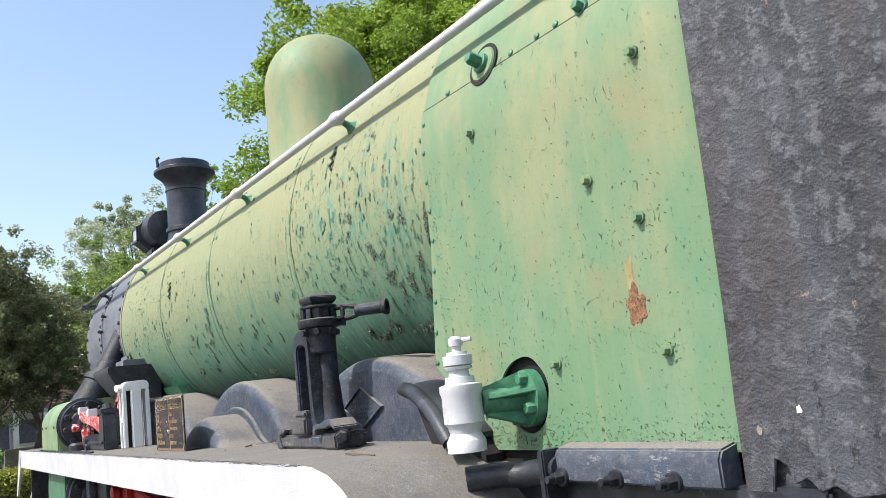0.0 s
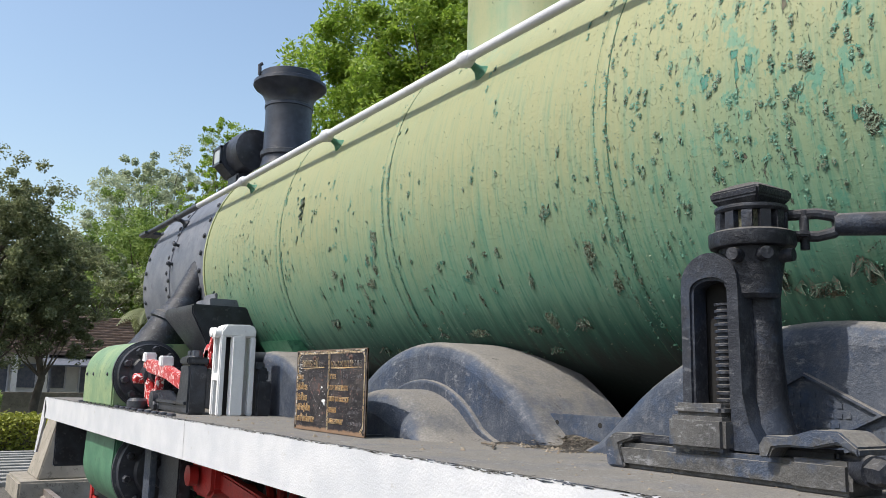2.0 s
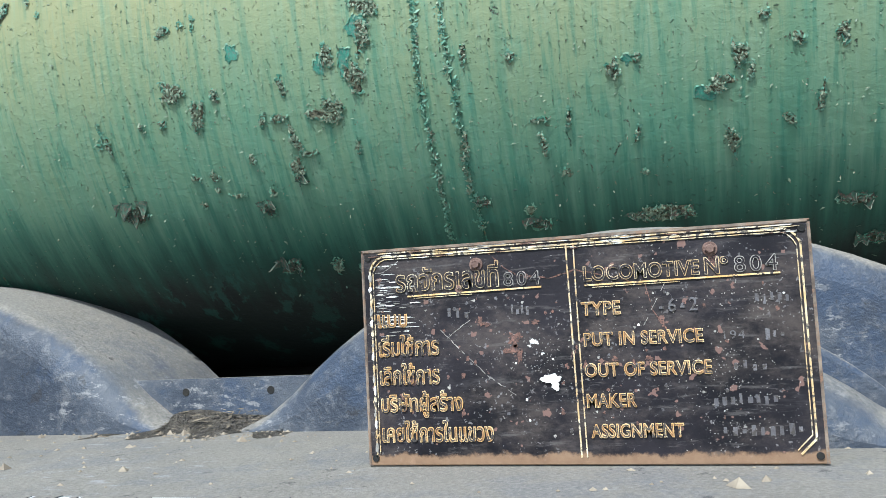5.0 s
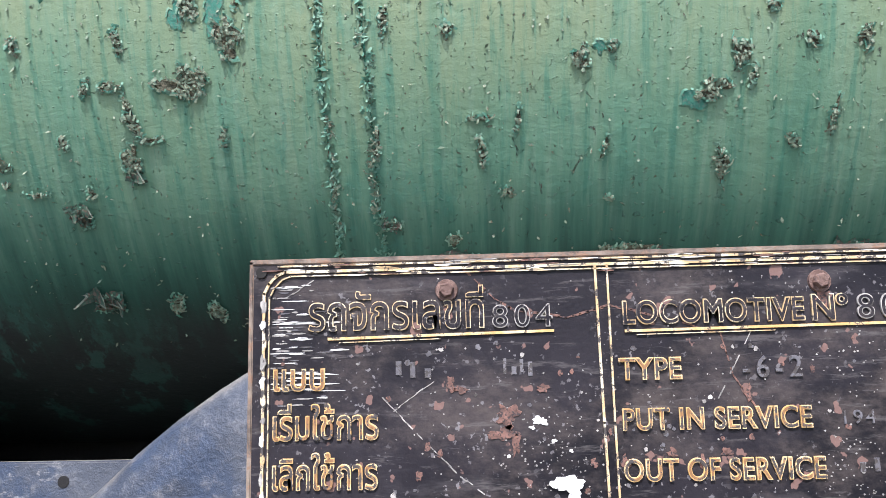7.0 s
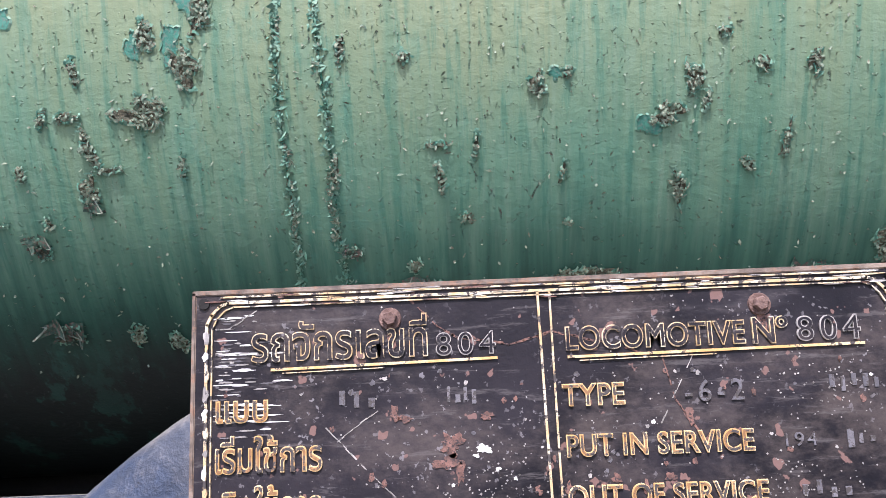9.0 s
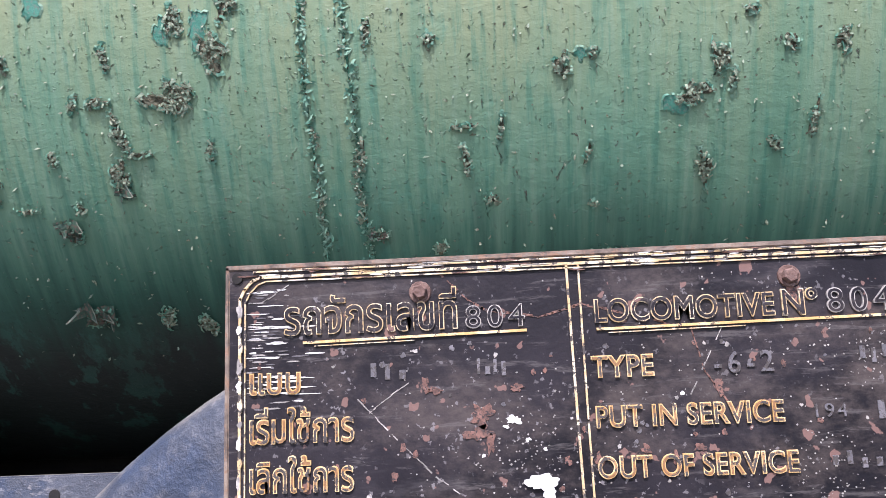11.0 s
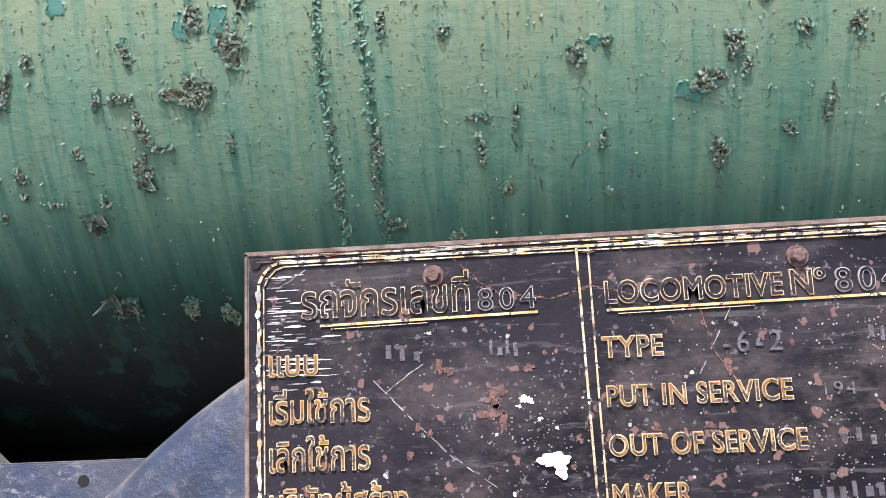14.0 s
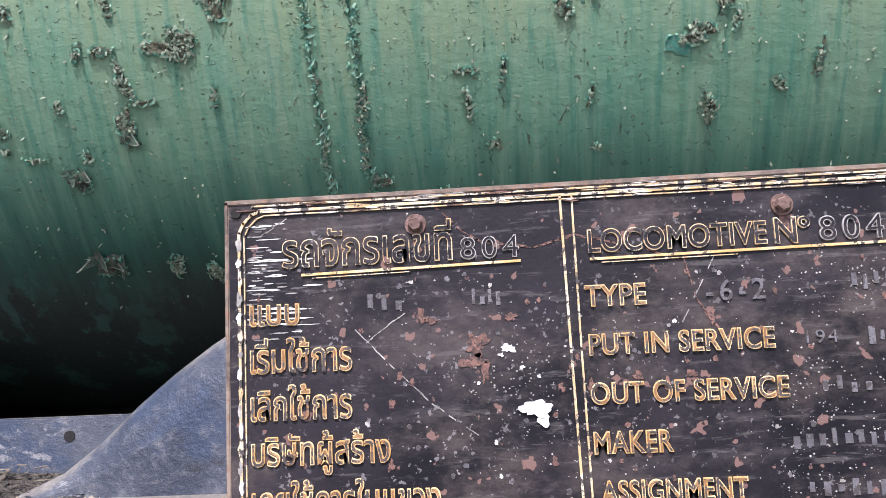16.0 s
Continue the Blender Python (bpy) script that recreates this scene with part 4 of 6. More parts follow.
def covers():
    for yc in (3.55, 5.395, 7.29):
        splasher(yc, 1.85, 2.30, 1.786, 0.82, "wheel_splasher", "dusty blue-grey wheel splasher")
    splasher(5.38, 1.828, 1.862, 1.625, 0.47, "cover_flange", "raised flange round the low cover", 0.012)
    splasher(5.38, 1.58, 1.86, 1.583, 0.42, "crank_cover", "low dusty cover in front of a splasher", 0.10)
    for y0, y1 in ((4.15, 4.90), (5.95, 6.70), (7.75, 8.3)):
        s = Shape().box(1.955, 1.97, y0, y1, 1.39, 1.512)
        up = part("board_upstand", s, SPLASH, eng, "riveted upstand between the splashers", bevel=0.003)
        for y in ((y0 + y1) / 2 - 0.1, (y0 + y1) / 2 + 0.12):
            # black disc laid on the upstand, painting the dark of a hole
            part("bolt_hole", Shape().lathe([(0, 0.0095), (0.0012, 0.009), (0.0012, 0.0001)], (1.955, y, 1.481), (-1, 0, 0), 14, caps=False), HOLLOW, up, "empty bolt hole")
    # open hood in front of the rear splasher: a bent sheet with a rolled lip over painted shade
    rings = []
    for i in range(15):
        t = i / 14
        y, z, x = 2.99 - 0.46 * t, 1.628 - 0.005 * t - 0.20 * t ** 2.0, 1.745 - 0.10 * t
        rings.append([(x + dx * (1 + 0.8 * t), y, z + dz) for dx, dz in ((0.14, 0.02), (0.07, 0.016), (0.02, 0.008), (-0.008, -0.008), (-0.014, -0.028), (0.0, -0.044), (0.018, -0.04), (0.024, -0.02), (0.07, -0.004), (0.14, 0.0))])
    hood = part("pipe_hood", Shape().ring(rings), BLACK, eng, "bent black sheet hood with a rolled lip")
    lip = [(1.740 - 0.10 * i / 14, 3.005 - 0.475 * i / 14, 1.622 - 0.005 * i / 14 - 0.20 * (i / 14) ** 2.0) for i in range(15)]
    part("rolled_lip", Shape().tube(lip, [0.022] + [0.030] * 13 + [0.028], 14).ball(lip[0], 0.024), BLACK, hood, "thick rolled lip, scuffed blue and grey")
    # solid black block that paints the shade under the hood
    part("hood_shade", Shape().prism([(2.97, 1.60), (2.76, 1.59), (2.56, 1.43), (2.50, 1.36), (2.50, 1.34), (2.86, 1.402), (2.90, 1.47)], "x", 1.765, 1.845), HOLLOW, eng)
    # builder's diamond, its lettering drawn as plain bars
    c, x = Vector((1.848, 3.578, 1.558)), 1.85
    a, b = 0.200, 0.097
    d = lambda k: [(c.y + a * k, c.z), (c.y, c.z + b * k), (c.y - a * k, c.z), (c.y, c.z - b * k)]
    dia = part("maker_plate", Shape().prism(d(1), "x", x - 0.006, x + 0.01), SPLASH, eng, "blue-grey diamond maker plate with raised rim")
    ring_o, ring_i = d(1.0), d(0.9)
    s = Shape().ring([[(x - 0.008, *p) for p in ring_o], [(x - 0.016, *p) for p in d(0.985)], [(x - 0.016, *p) for p in d(0.915)], [(x - 0.008, *p) for p in ring_i]], caps=False)
    part("plate_rim", s, SPLASH, dia)
    for dz, w, n in ((0.042, 0.10, 5), (0.018, 0.20, 9), (-0.006, 0.24, 11), (-0.028, 0.18, 8), (-0.048, 0.09, 4)):
        s = Shape()
        for i in range(n):
            y = c.y - w / 2 + w * (i + 0.5) / n
            s.box(x - 0.0085, x - 0.005, y - w / n * 0.30, y + w / n * 0.30, c.z + dz - 0.0055, c.z + dz + 0.0055)
        part("plate_lettering", s, SPLASH, dia)


covers()


def boards():
    # near board, dropping at its rear end
    path = [(11.2, 1.40), (2.85, 1.40), (2.72, 1.393), (2.60, 1.37), (2.50, 1.33), (2.42, 1.28), (2.30, 1.18), (2.1, 1.02)]
    under = [(y + (0.02 if z < 1.39 else 0), z - 0.03) for y, z in path]
    for side in (0, 1):
        mir = (lambda x: 2 * AX - x) if side else (lambda x: x)
        s = Shape().ring([[(mir(1.195), y, z) for y, z in path], [(mir(1.975), y, z) for y, z in path], [(mir(1.975), y, z) for y, z in under], [(mir(1.195), y, z) for y, z in under], [(mir(1.195), y, z) for y, z in path]], close=False, caps=False)
        part("running_board", s, BOARD, eng, "dusty grey running board", smooth=25)
        low = [(y + 0.02, z - 0.19) for y, z in path]
        for y0, y1 in ((1.9, 6.56), (6.565, 11.2)):
            pts = [(y, z) for y, z in path if y0 <= y <= y1]
            lo = [(y, z) for y, z in low if y0 <= y <= y1]
            if y0 < 2:
                pts, lo = [(6.56, 1.40)] + pts, [(6.56, 1.21)] + lo
                lo[-1] = (lo[-1][0], max(lo[-1][1], 0.8))
            else:
                pts, lo = [(11.2, 1.40), (6.565, 1.40)], [(11.2, 1.21), (6.565, 1.21)]
            s = Shape().ring([[(mir(1.18), y, z + 0.004) for y, z in pts], [(mir(1.195), y, z + 0.004) for y, z in pts], [(mir(1.195), y, z) for y, z in lo], [(mir(1.18), y, z) for y, z in lo], [(mir(1.18), y, z + 0.004) for y, z in pts]], close=False, caps=False)
            part("white_edging", s, WHITE, eng, "white-painted edging strip of the running board", smooth=25)
        s = Shape().prism([(11.2, 1.404), (11.24, 1.39), (11.62, 0.86), (11.52, 0.86), (11.15, 1.21), (11.1, 1.30)], "x", mir(1.18), mir(1.20))
        part("white_end_strut", s, WHITE, eng)
    rim = Shape()
    rnd = random.Random(8)
    y = 2.8
    while y < 11.1:
        w = rnd.uniform(0.008, 0.05)
        rim.box(1.1785, 1.1785 + rnd.uniform(0.006, 0.02), y, y + w, 1.4032, 1.4046 + rnd.uniform(0, 0.0012))
        y += w * 0.5 + rnd.uniform(0.0, 0.03)
    for _ in range(620):
        y, w, hh = rnd.uniform(2.8, 11.0), rnd.uniform(0.004, 0.045), rnd.uniform(0.0006, 0.0026)
        mid = 1.4018 - abs(rnd.gauss(0, 0.0022))
        n = 7
        up = [(y + w * i / n, mid + hh * rnd.uniform(0.2, 1.0) * math.sin(math.pi * (i + 0.4) / (n + 0.8))) for i in range(n + 1)]
        low = [(y + w * i / n, mid - hh * rnd.uniform(0.2, 1.0) * math.sin(math.pi * (i + 0.4) / (n + 0.8))) for i in range(n, -1, -1)]
        rim.prism(up + low, "x", 1.1790, 1.1812)
    part("chipped_rim", rim, BOARD, eng, "chipped dark paint along the board's rim", kind="stuff")
    for i in range(17):
        part("board_rivet", Shape().lathe([(0, 0.028), (0.012, 0.026), (0.016, 0.02)], (1.235, 7.02 + i * 0.165, 1.40), (0, 0, 1), 10), BLACK, eng)


boards()


def cylinders():
    y0, y1 = 8.42, 9.45
    # green cladding that wraps valve chest and cylinder
    out = []
    cv, rv, cc, rc = (1.44, 1.625), 0.235, (1.57, 0.975), 0.325
    for d in range(70, 181, 10):
        out.append((cv[0] + rv * math.cos(radians(d)), cv[1] + rv * math.sin(radians(d))))
    out += [(cv[0] - rv, 1.405), (2.0, 1.405), (2.0, 1.86)]
    part("valve_casing", Shape().prism(out, "y", y0, y1), GREEN_CYL, eng, "light green valve casing", bevel=0.012)
    low = [(cc[0] - rc + 0.01, 1.205)] + [(cc[0] + rc * math.cos(radians(d)), cc[1] + rc * math.sin(radians(d))) for d in range(175, 296, 8)] + [(2.0, 0.68), (2.0, 1.205)]
    part("cylinder_casing", Shape().prism(low, "y", y0, y1), plain("deep_cylinder_green", (0.035, 0.125, 0.072), (0.075, 0.19, 0.108), 6, 0.5, grain=150, dirt=(0.03, 0.07, 0.045), dirt_at=(0.56, 0.68)), eng, "deep green cylinder casing below the board", bevel=0.012)
    for c, r, name in ((cv, rv, "valve_cover"), (cc, rc, "cylinder_cover")):
        s = Shape().lathe([(0, r * 1.0), (-0.025, r * 1.0), (-0.03, r * 0.93), (-0.06, r * 0.90), (-0.065, r * 0.60), (-0.09, r * 0.55), (-0.10, r * 0.36), (-0.20, r * 0.33), (-0.205, r * 0.22), (-0.27, r * 0.20)], (c[0], y0, c[1]), (0, 1, 0), 40)
        cover = part(name, s, BLACK, eng, "black bolted end cover")
        for i in range(10):
            a = 2 * math.pi * i / 10 + 0.2
            part("cover_nut", Shape().hexbolt((c[0] + r * 0.76 * math.cos(a), y0 - 0.062, c[1] + r * 0.76 * math.sin(a)), (0, -1, 0), 0.026, 0.045, False), BLACK, cover)
    s = Shape().lathe([(0, rv * 1.03), (0.03, rv * 1.03)], (cv[0], y0 - 0.012, cv[1]), (0, 1, 0), 40)
    part("casing_rim", s, BLACK, eng)
    for y in (8.6, 9.1, 9.35):
        part("casing_stud", Shape().rivet((cv[0] - rv, y, cv[1]), (-1, 0, 0), 0.014), BLACK, eng)
    part("piston_rod", Shape().rod((cc[0], 7.3, cc[1]), (cc[0], 8.3, cc[1]), 0.05), STEEL, eng)
    part("slide_bar", Shape().box(1.42, 1.62, 6.75, 8.36, 1.13, 1.20), BLACK, eng, bevel=0.008)
    part("hanger_plate", Shape().box(1.36, 1.40, 7.86, 8.02, 0.4, 1.22), SPLASH, eng, "grey upright bar below the board", bevel=0.005)
    part("dark_hanger", Shape().box(1.42, 1.50, 7.45, 7.86, 0.4, 1.30), BLACK, eng, bevel=0.01)
    part("drain_rod", Shape().rod((1.62, 7.95, 1.12), (1.62, 8.36, 1.12), 0.035), BLACK, eng)
    # hopper-shaped oil box
    top = [(1.56, 7.88), (2.02, 7.88), (2.02, 8.56), (1.56, 8.56)]
    low = [(1.74, 7.93), (2.02, 7.93), (2.02, 8.30), (1.74, 8.30)]
    s = Shape().ring([[(x, y, 1.74) for x, y in low], [(x, y, 2.04) for x, y in top], [(x, y, 2.10) for x, y in top]])
    hop = part("oil_box", s, BLACK, eng, "black hopper-shaped box beside the smokebox", bevel=0.01)
    part("box_lid", Shape().box(1.72, 1.95, 8.02, 8.35, 2.10, 2.16).box(1.76, 1.78, 8.05, 8.3, 2.16, 2.20), SMOKE, hop, bevel=0.006)
    part("box_bracket", Shape().box(1.80, 2.2, 7.9, 8.4, 1.40, 1.76), BLACK, eng, bevel=0.01)
    part("boiler_gusset", Shape().prism([(1.98, 1.86), (2.35, 1.86), (2.35, 1.62), (2.1, 1.68)], "y", 7.25, 7.72), GREEN_FIT, eng, "dark green gusset under the boiler", bevel=0.006)


cylinders()


def valve_gear():
    # white slotted link frame
    x0, x1, ya, yb, z0, z1 = 1.49, 1.70, 7.03, 7.17, 1.40, 1.90
    link = part("link_frame", Shape().prism([(x0, z1 - 0.02), (x0 + 0.03, z1 + 0.02), (x1 - 0.03, z1 + 0.025), (x1, z1), (x1, z1 - 0.05), (x0, z1 - 0.05)], "y", ya, yb), WHITE_FIT, eng, "white slotted link frame", bevel=0.008)
    for a, b in ((x0, x0 + 0.032), (x0 + 0.066, x0 + 0.144), (x1 - 0.032, x1)):
        wide = b - a > 0.05
        part("link_bar", Shape().box(a, b, ya + (-0.012 if wide else 0.0), ya + 0.035, z0, z1 - 0.045), WHITE_FIT, link, bevel=0.006)
    for a, b in ((x0, x0 + 0.03), (x1 - 0.03, x1)):
        part("link_bar", Shape().box(a, b, yb - 0.035, yb, z0, z1 - 0.045), WHITE_FIT, link, bevel=0.006)
    # plate coloured black to paint the shade seen through the slots
    part("link_back", Shape().box(x0 + 0.05, x1 - 0.05, yb - 0.05, yb - 0.03, z0, z1 - 0.05), HOLLOW, link)
    part("link_tie", Shape().box(x0, x0 + 0.03, ya + 0.03, yb - 0.03, 1.60, 1.64), WHITE_FIT, link)
    for y, z in ((7.07, 1.87), (7.13, 1.875)):
        part("link_pin", Shape().lathe([(0, 0.03), (0.03, 0.028), (0.035, 0.015)], (x0, y, z), (-1, 0, 0), 12), WHITE_FIT, link)
    # black bearing casting
    s = Shape().prism([(8.04, 1.40), (8.04, 1.45), (8.0, 1.51), (7.93, 1.53), (7.84, 1.52), (7.74, 1.47), (7.45, 1.46), (7.40, 1.55), (7.38, 1.69), (7.22, 1.69), (7.20, 1.64), (7.20, 1.40)], "x", 1.37, 1.48)
    cast = part("bearing_casting", s, BLACK, eng, "black bearing casting with bolts", bevel=0.012)
    part("casting_bolt", Shape().lathe([(0, 0.055), (0.03, 0.052), (0.035, 0.03)], (1.37, 7.90, 1.47), (-1, 0, 0), 18), BLACK, cast)
    part("casting_bolt", Shape().hexbolt((1.37, 7.86, 1.43), (-1, 0, 0), 0.035, 0.03), BLACK, cast)
    part("casting_web", Shape().box(1.355, 1.38, 7.22, 7.95, 1.455, 1.475), BLACK, cast, bevel=0.004)
    part("bearing_cap", Shape().box(1.36, 1.49, 7.215, 7.37, 1.69, 1.73), BLACK, cast, bevel=0.008)
    for y in (7.25, 7.33):
        part("cap_nut", Shape().hexbolt((1.42, y, 1.73), (0, 0, 1), 0.028, 0.04), BLACK, cast)
    part("side_block", Shape().box(1.71, 1.80, 7.0, 7.2, 1.40, 1.60).box(1.72, 1.79, 7.03, 7.17, 1.60, 1.67), BLACK, eng, bevel=0.01)
    part("block_nut", Shape().hexbolt((1.755, 7.1, 1.67), (0, 0, 1), 0.03, 0.04), BLACK, eng)
    part("low_casting", Shape().lathe([(0, 0.07), (0.05, 0.07), (0.07, 0.05)], (1.33, 8.2, 1.40), (0, 0, 1), 16), BLACK, eng)
    # red combination lever and its forks
    s = Shape().prism([(8.32, 1.70), (8.30, 1.735), (8.2, 1.73), (7.75, 1.68), (7.40, 1.62), (7.38, 1.53), (7.75, 1.60), (8.22, 1.645), (8.30, 1.65)], "x", 1.375, 1.435)
    lever = part("radius_lever", s, RED, eng, "worn red lever with white edges", bevel=0.008)
    part("lever_fork", Shape().prism([(8.32, 1.70), (8.24, 1.70), (8.20, 1.55), (8.12, 1.48), (8.02, 1.50), (7.98, 1.64), (7.94, 1.64), (7.97, 1.44), (8.10, 1.41), (8.24, 1.47)], "x", 1.38, 1.43), RED, lever, bevel=0.006)
    for y, z, m in ((8.28, 1.76, WHITE_FIT), (7.85, 1.73, WHITE_FIT)):
        part("lever_lug", Shape().box(1.365, 1.445, y - 0.045, y + 0.035, z - 0.05, z + 0.018), m, lever, "white lug", bevel=0.008)
    part("lever_pin", Shape().lathe([(0, 0.035), (0.06, 0.035), (0.07, 0.02)], (1.375, 8.28, 1.60), (-1, 0, 0), 14), RED, lever)
    part("red_boss", Shape().lathe([(0, 0.075), (0.05, 0.075), (0.06, 0.05)], (1.56, 7.33, 1.74), (-1, 0, 0), 18), RED, eng, "red boss on the link shaft")
    part("link_shaft", Shape().rod((1.5, 7.33, 1.74), (1.9, 7.33, 1.74), 0.04), BLACK, eng)
    part("red_arm", Shape().prism([(7.36, 1.72), (7.30, 1.72), (7.20, 1.86), (7.24, 1.88)], "x", 1.50, 1.55), RED, eng, bevel=0.006)
    # red rods below the board
    part("connecting_rod", Shape().prism([(7.25, 1.10), (7.25, 1.00), (5.4, 0.80), (3.4, 0.72), (3.4, 0.81), (5.4, 0.92)], "x", 1.55, 1.61), RED_PLAIN, eng, "red connecting rod", bevel=0.01)
    part("coupling_rod", Shape().box(1.66, 1.72, 3.3, 7.1, 0.66, 0.78), RED_PLAIN, eng, bevel=0.012)
    part("crosshead", Shape().prism([(7.06, 1.13), (7.14, 1.16), (7.40, 1.16), (7.46, 1.10), (7.46, 0.98), (7.38, 0.93), (7.14, 0.93), (7.06, 0.98)], "x", 1.50, 1.66), RED_PLAIN, eng, bevel=0.02)
    part("crosshead_pin", Shape().lathe([(0, 0.06), (0.05, 0.06), (0.06, 0.03)], (1.48, 7.3, 1.05), (-1, 0, 0), 14), RED_PLAIN, eng)


valve_gear()


def wheels():
    for yc in (3.61, 5.41, 7.20):
        c = Vector((1.92, yc, 0.62))
        s = Shape().lathe([(0, 0.60), (0, 0.74), (0.11, 0.75), (0.13, 0.78), (0.15, 0.78), (0.15, 0.60), (0, 0.60)], c, (1, 0, 0), 48, caps=False)
        wheel = part("driving_wheel", s, BLACK, eng, "spoked driving wheel under the board")
        part("wheel_hub", Shape().lathe([(-0.03, 0.13), (0.16, 0.15), (0.16, 0.05)], c, (1, 0, 0), 20), RED_PLAIN, wheel)
        for i in range(12):
            a = 2 * math.pi * i / 12
            d = Vector((0, math.cos(a), math.sin(a)))
            part("spoke", Shape().rod(c + Vector((0.06, 0, 0)) + d * 0.12, c + Vector((0.06, 0, 0)) + d * 0.62, 0.035, 0.026, 8), RED_PLAIN, wheel)
        part("wheel_weight", Shape().prism([(yc + 0.58 * math.cos(radians(a)), 0.62 + 0.58 * math.sin(radians(a))) for a in range(60, 130, 7)], "x", 1.90, 1.97), WHITE, wheel, "white-edged balance weight")
        far = Shape().lathe([(0, 0.0001), (0, 0.76), (-0.15, 0.76), (-0.15, 0.0001)], (2 * AX - 1.92, yc, 0.62), (1, 0, 0), 40, caps=False)
        part("far_wheel", far, BLACK, eng)
        part("axle", Shape().rod((2.0, yc, 0.62), (2 * AX - 2.0, yc, 0.62), 0.09), BLACK, eng)
    part("main_frame", Shape().box(2.32, 2.36, 1.5, 11.2, 0.5, 1.42).box(2 * AX - 2.36, 2 * AX - 2.32, 1.5, 11.2, 0.5, 1.42), BLACK, eng, "black main frame plates")
    part("frame_stretcher", Shape().box(2.36, 2 * AX - 2.36, 1.5, 11.2, 1.30, 1.40), BLACK, eng)
    # added black plate that stops light leaking under the boiler from the far side
    part("light_stop", Shape().box(AX - 0.05, AX + 0.05, 2.8, 8.6, 1.40, 1.56), HOLLOW, eng)
    part("smokebox_saddle", Shape().box(2.2, 2 * AX - 2.2, 8.7, 10.4, 0.7, 1.75), BLACK, eng, bevel=0.03)
    part("buffer_beam", Shape().box(1.3, 2 * AX - 1.3, 11.2, 11.26, 0.75, 1.30), BLACK, eng, "dark front beam", bevel=0.01)
    for yc in (8.6, 10.3):
        for x in (2.0, 2 * AX - 2.0):
            part("bogie_wheel", Shape().lathe([(0, 0.0001), (0, 0.36), (0.13, 0.38), (0.13, 0.0001)], (x - 0.06, yc, 0.22), (1, 0, 0), 32, caps=False), BLACK, eng)
    part("far_splasher", Shape().box(2 * AX - 2.3, 2 * AX - 1.85, 2.8, 7.6, 1.39, 1.75), SPLASH, eng, bevel=0.05)


wheels()

# peeled patches: place along the boiler, degrees above its middle, width, height
SCABS = [(6.43, -18, .059, .053), (6.375, -21.5, .034, .080), (6.32, -19, .021, .026), (6.43, -10, .035, .021), (6.53, -22, .014, .012), (6.47, -22, .015, .023),
         (6.15, -19, .016, .042), (6.17, -23, .046, .016), (6.14, -26, .025, .067), (6.21, -23, .016, .032), (6.045, -23, .080, .060), (6.03, -16, .028, .060),
         (5.94, -14, .040, .068), (5.97, -19, .050, .066), (6.15, -30, .034, .055), (6.11, -28, .040, .012), (5.99, -28, .012, .034), (6.26, -28, .016, .028),
         (6.23, -33, .012, .028), (6.42, -30, .022, .016), (6.37, -30, .026, .030), (6.37, -32, .012, .016), (6.32, -33, .050, .006)]
SCABS_LOW = [(6.42, -34, .015, .018), (6.13, -46, .030, .050), (6.06, -47, .028, .055), (5.62, -19, .021, .018), (5.72, -18, .014, .045), (5.57, -27, .036, .012),
             (5.57, -30, .014, .050), (5.51, -27, .008, .055), (5.41, -22, .034, .034), (5.36, -21, .015, .019), (5.20, -25, .050, .042), (5.16, -22, .030, .055),
             (5.14, -24, .013, .033), (5.18, -32, .026, .055), (5.01, -28, .014, .065), (4.97, -21, .023, .044), (5.05, -21, .024, .026), (5.07, -30, .020, .028),
             (5.11, -18, .020, .017), (5.37, -30, .009, .040), (5.53, -34, .030, .014), (5.36, -35, .012, .014), (5.62, -39, .034, .020)]
SCABS_REAR = [(3.16, -24, .067, .1), (3.07, -27, .049, .123), (3.26, -25, .043, .068), (3.31, -21, .086, .086), (3.07, -8, .065, .049), (3.15, -6, .05, .042), (3.03, -20, .048, .097),
              (3.54, -2, .046, .056), (3.39, -13, .053, .088), (2.89, -12, .031, .188), (3.1, -34, .027, .1), (3.39, -28, .021, .106), (4.81, -39, .071, .088),
              (4.46, -25, .063, .095), (4.82, -29, .026, .069), (5.33, -41, .12, .04), (5.93, -10, .067, .067), (4.64, -15, .033, .066), (4.38, -32, .04, .095)]
CURLS = [(6.26, -35, .044, .040), (6.26, -45, .066, .050), (6.63, -34, .090, .048), (4.94, -41, .080, .026), (5.61, -41, .060, .026), (5.38, -41, .062, .022), (5.30, -41, .078, .024),
         (3.26, -37, .105, .079), (3.18, -37, .103, .103), (3.5, -34, .064, .074), (3.76, -34, .049, .078), (3.66, -37, .135, .048), (4.65, -40, .069, .051), (5.11, -48, .058, .029),
         (4.9, -47, .074, .028), (5.73, -37, .040, .024), (6.15, -31, .030, .034)]
TEALS = [(6.26, -14, .026, .042), (6.05, -17, .022, .045), (5.99, -17, .030, .060), (5.95, -13, .050, .050), (5.785, -17, .016, .12), (5.765, -14, .020, .07), (5.38, -21, .016, .020), (5.23, -26, .040, .032)]
for i, q in enumerate(TEALS):
    teal_patch(*q, 900 + i, barrel)
for i, q in enumerate(SCABS + SCABS_LOW + SCABS_REAR):
    paint_scab(*q, 100 + i, barrel)
rnd = random.Random(77)
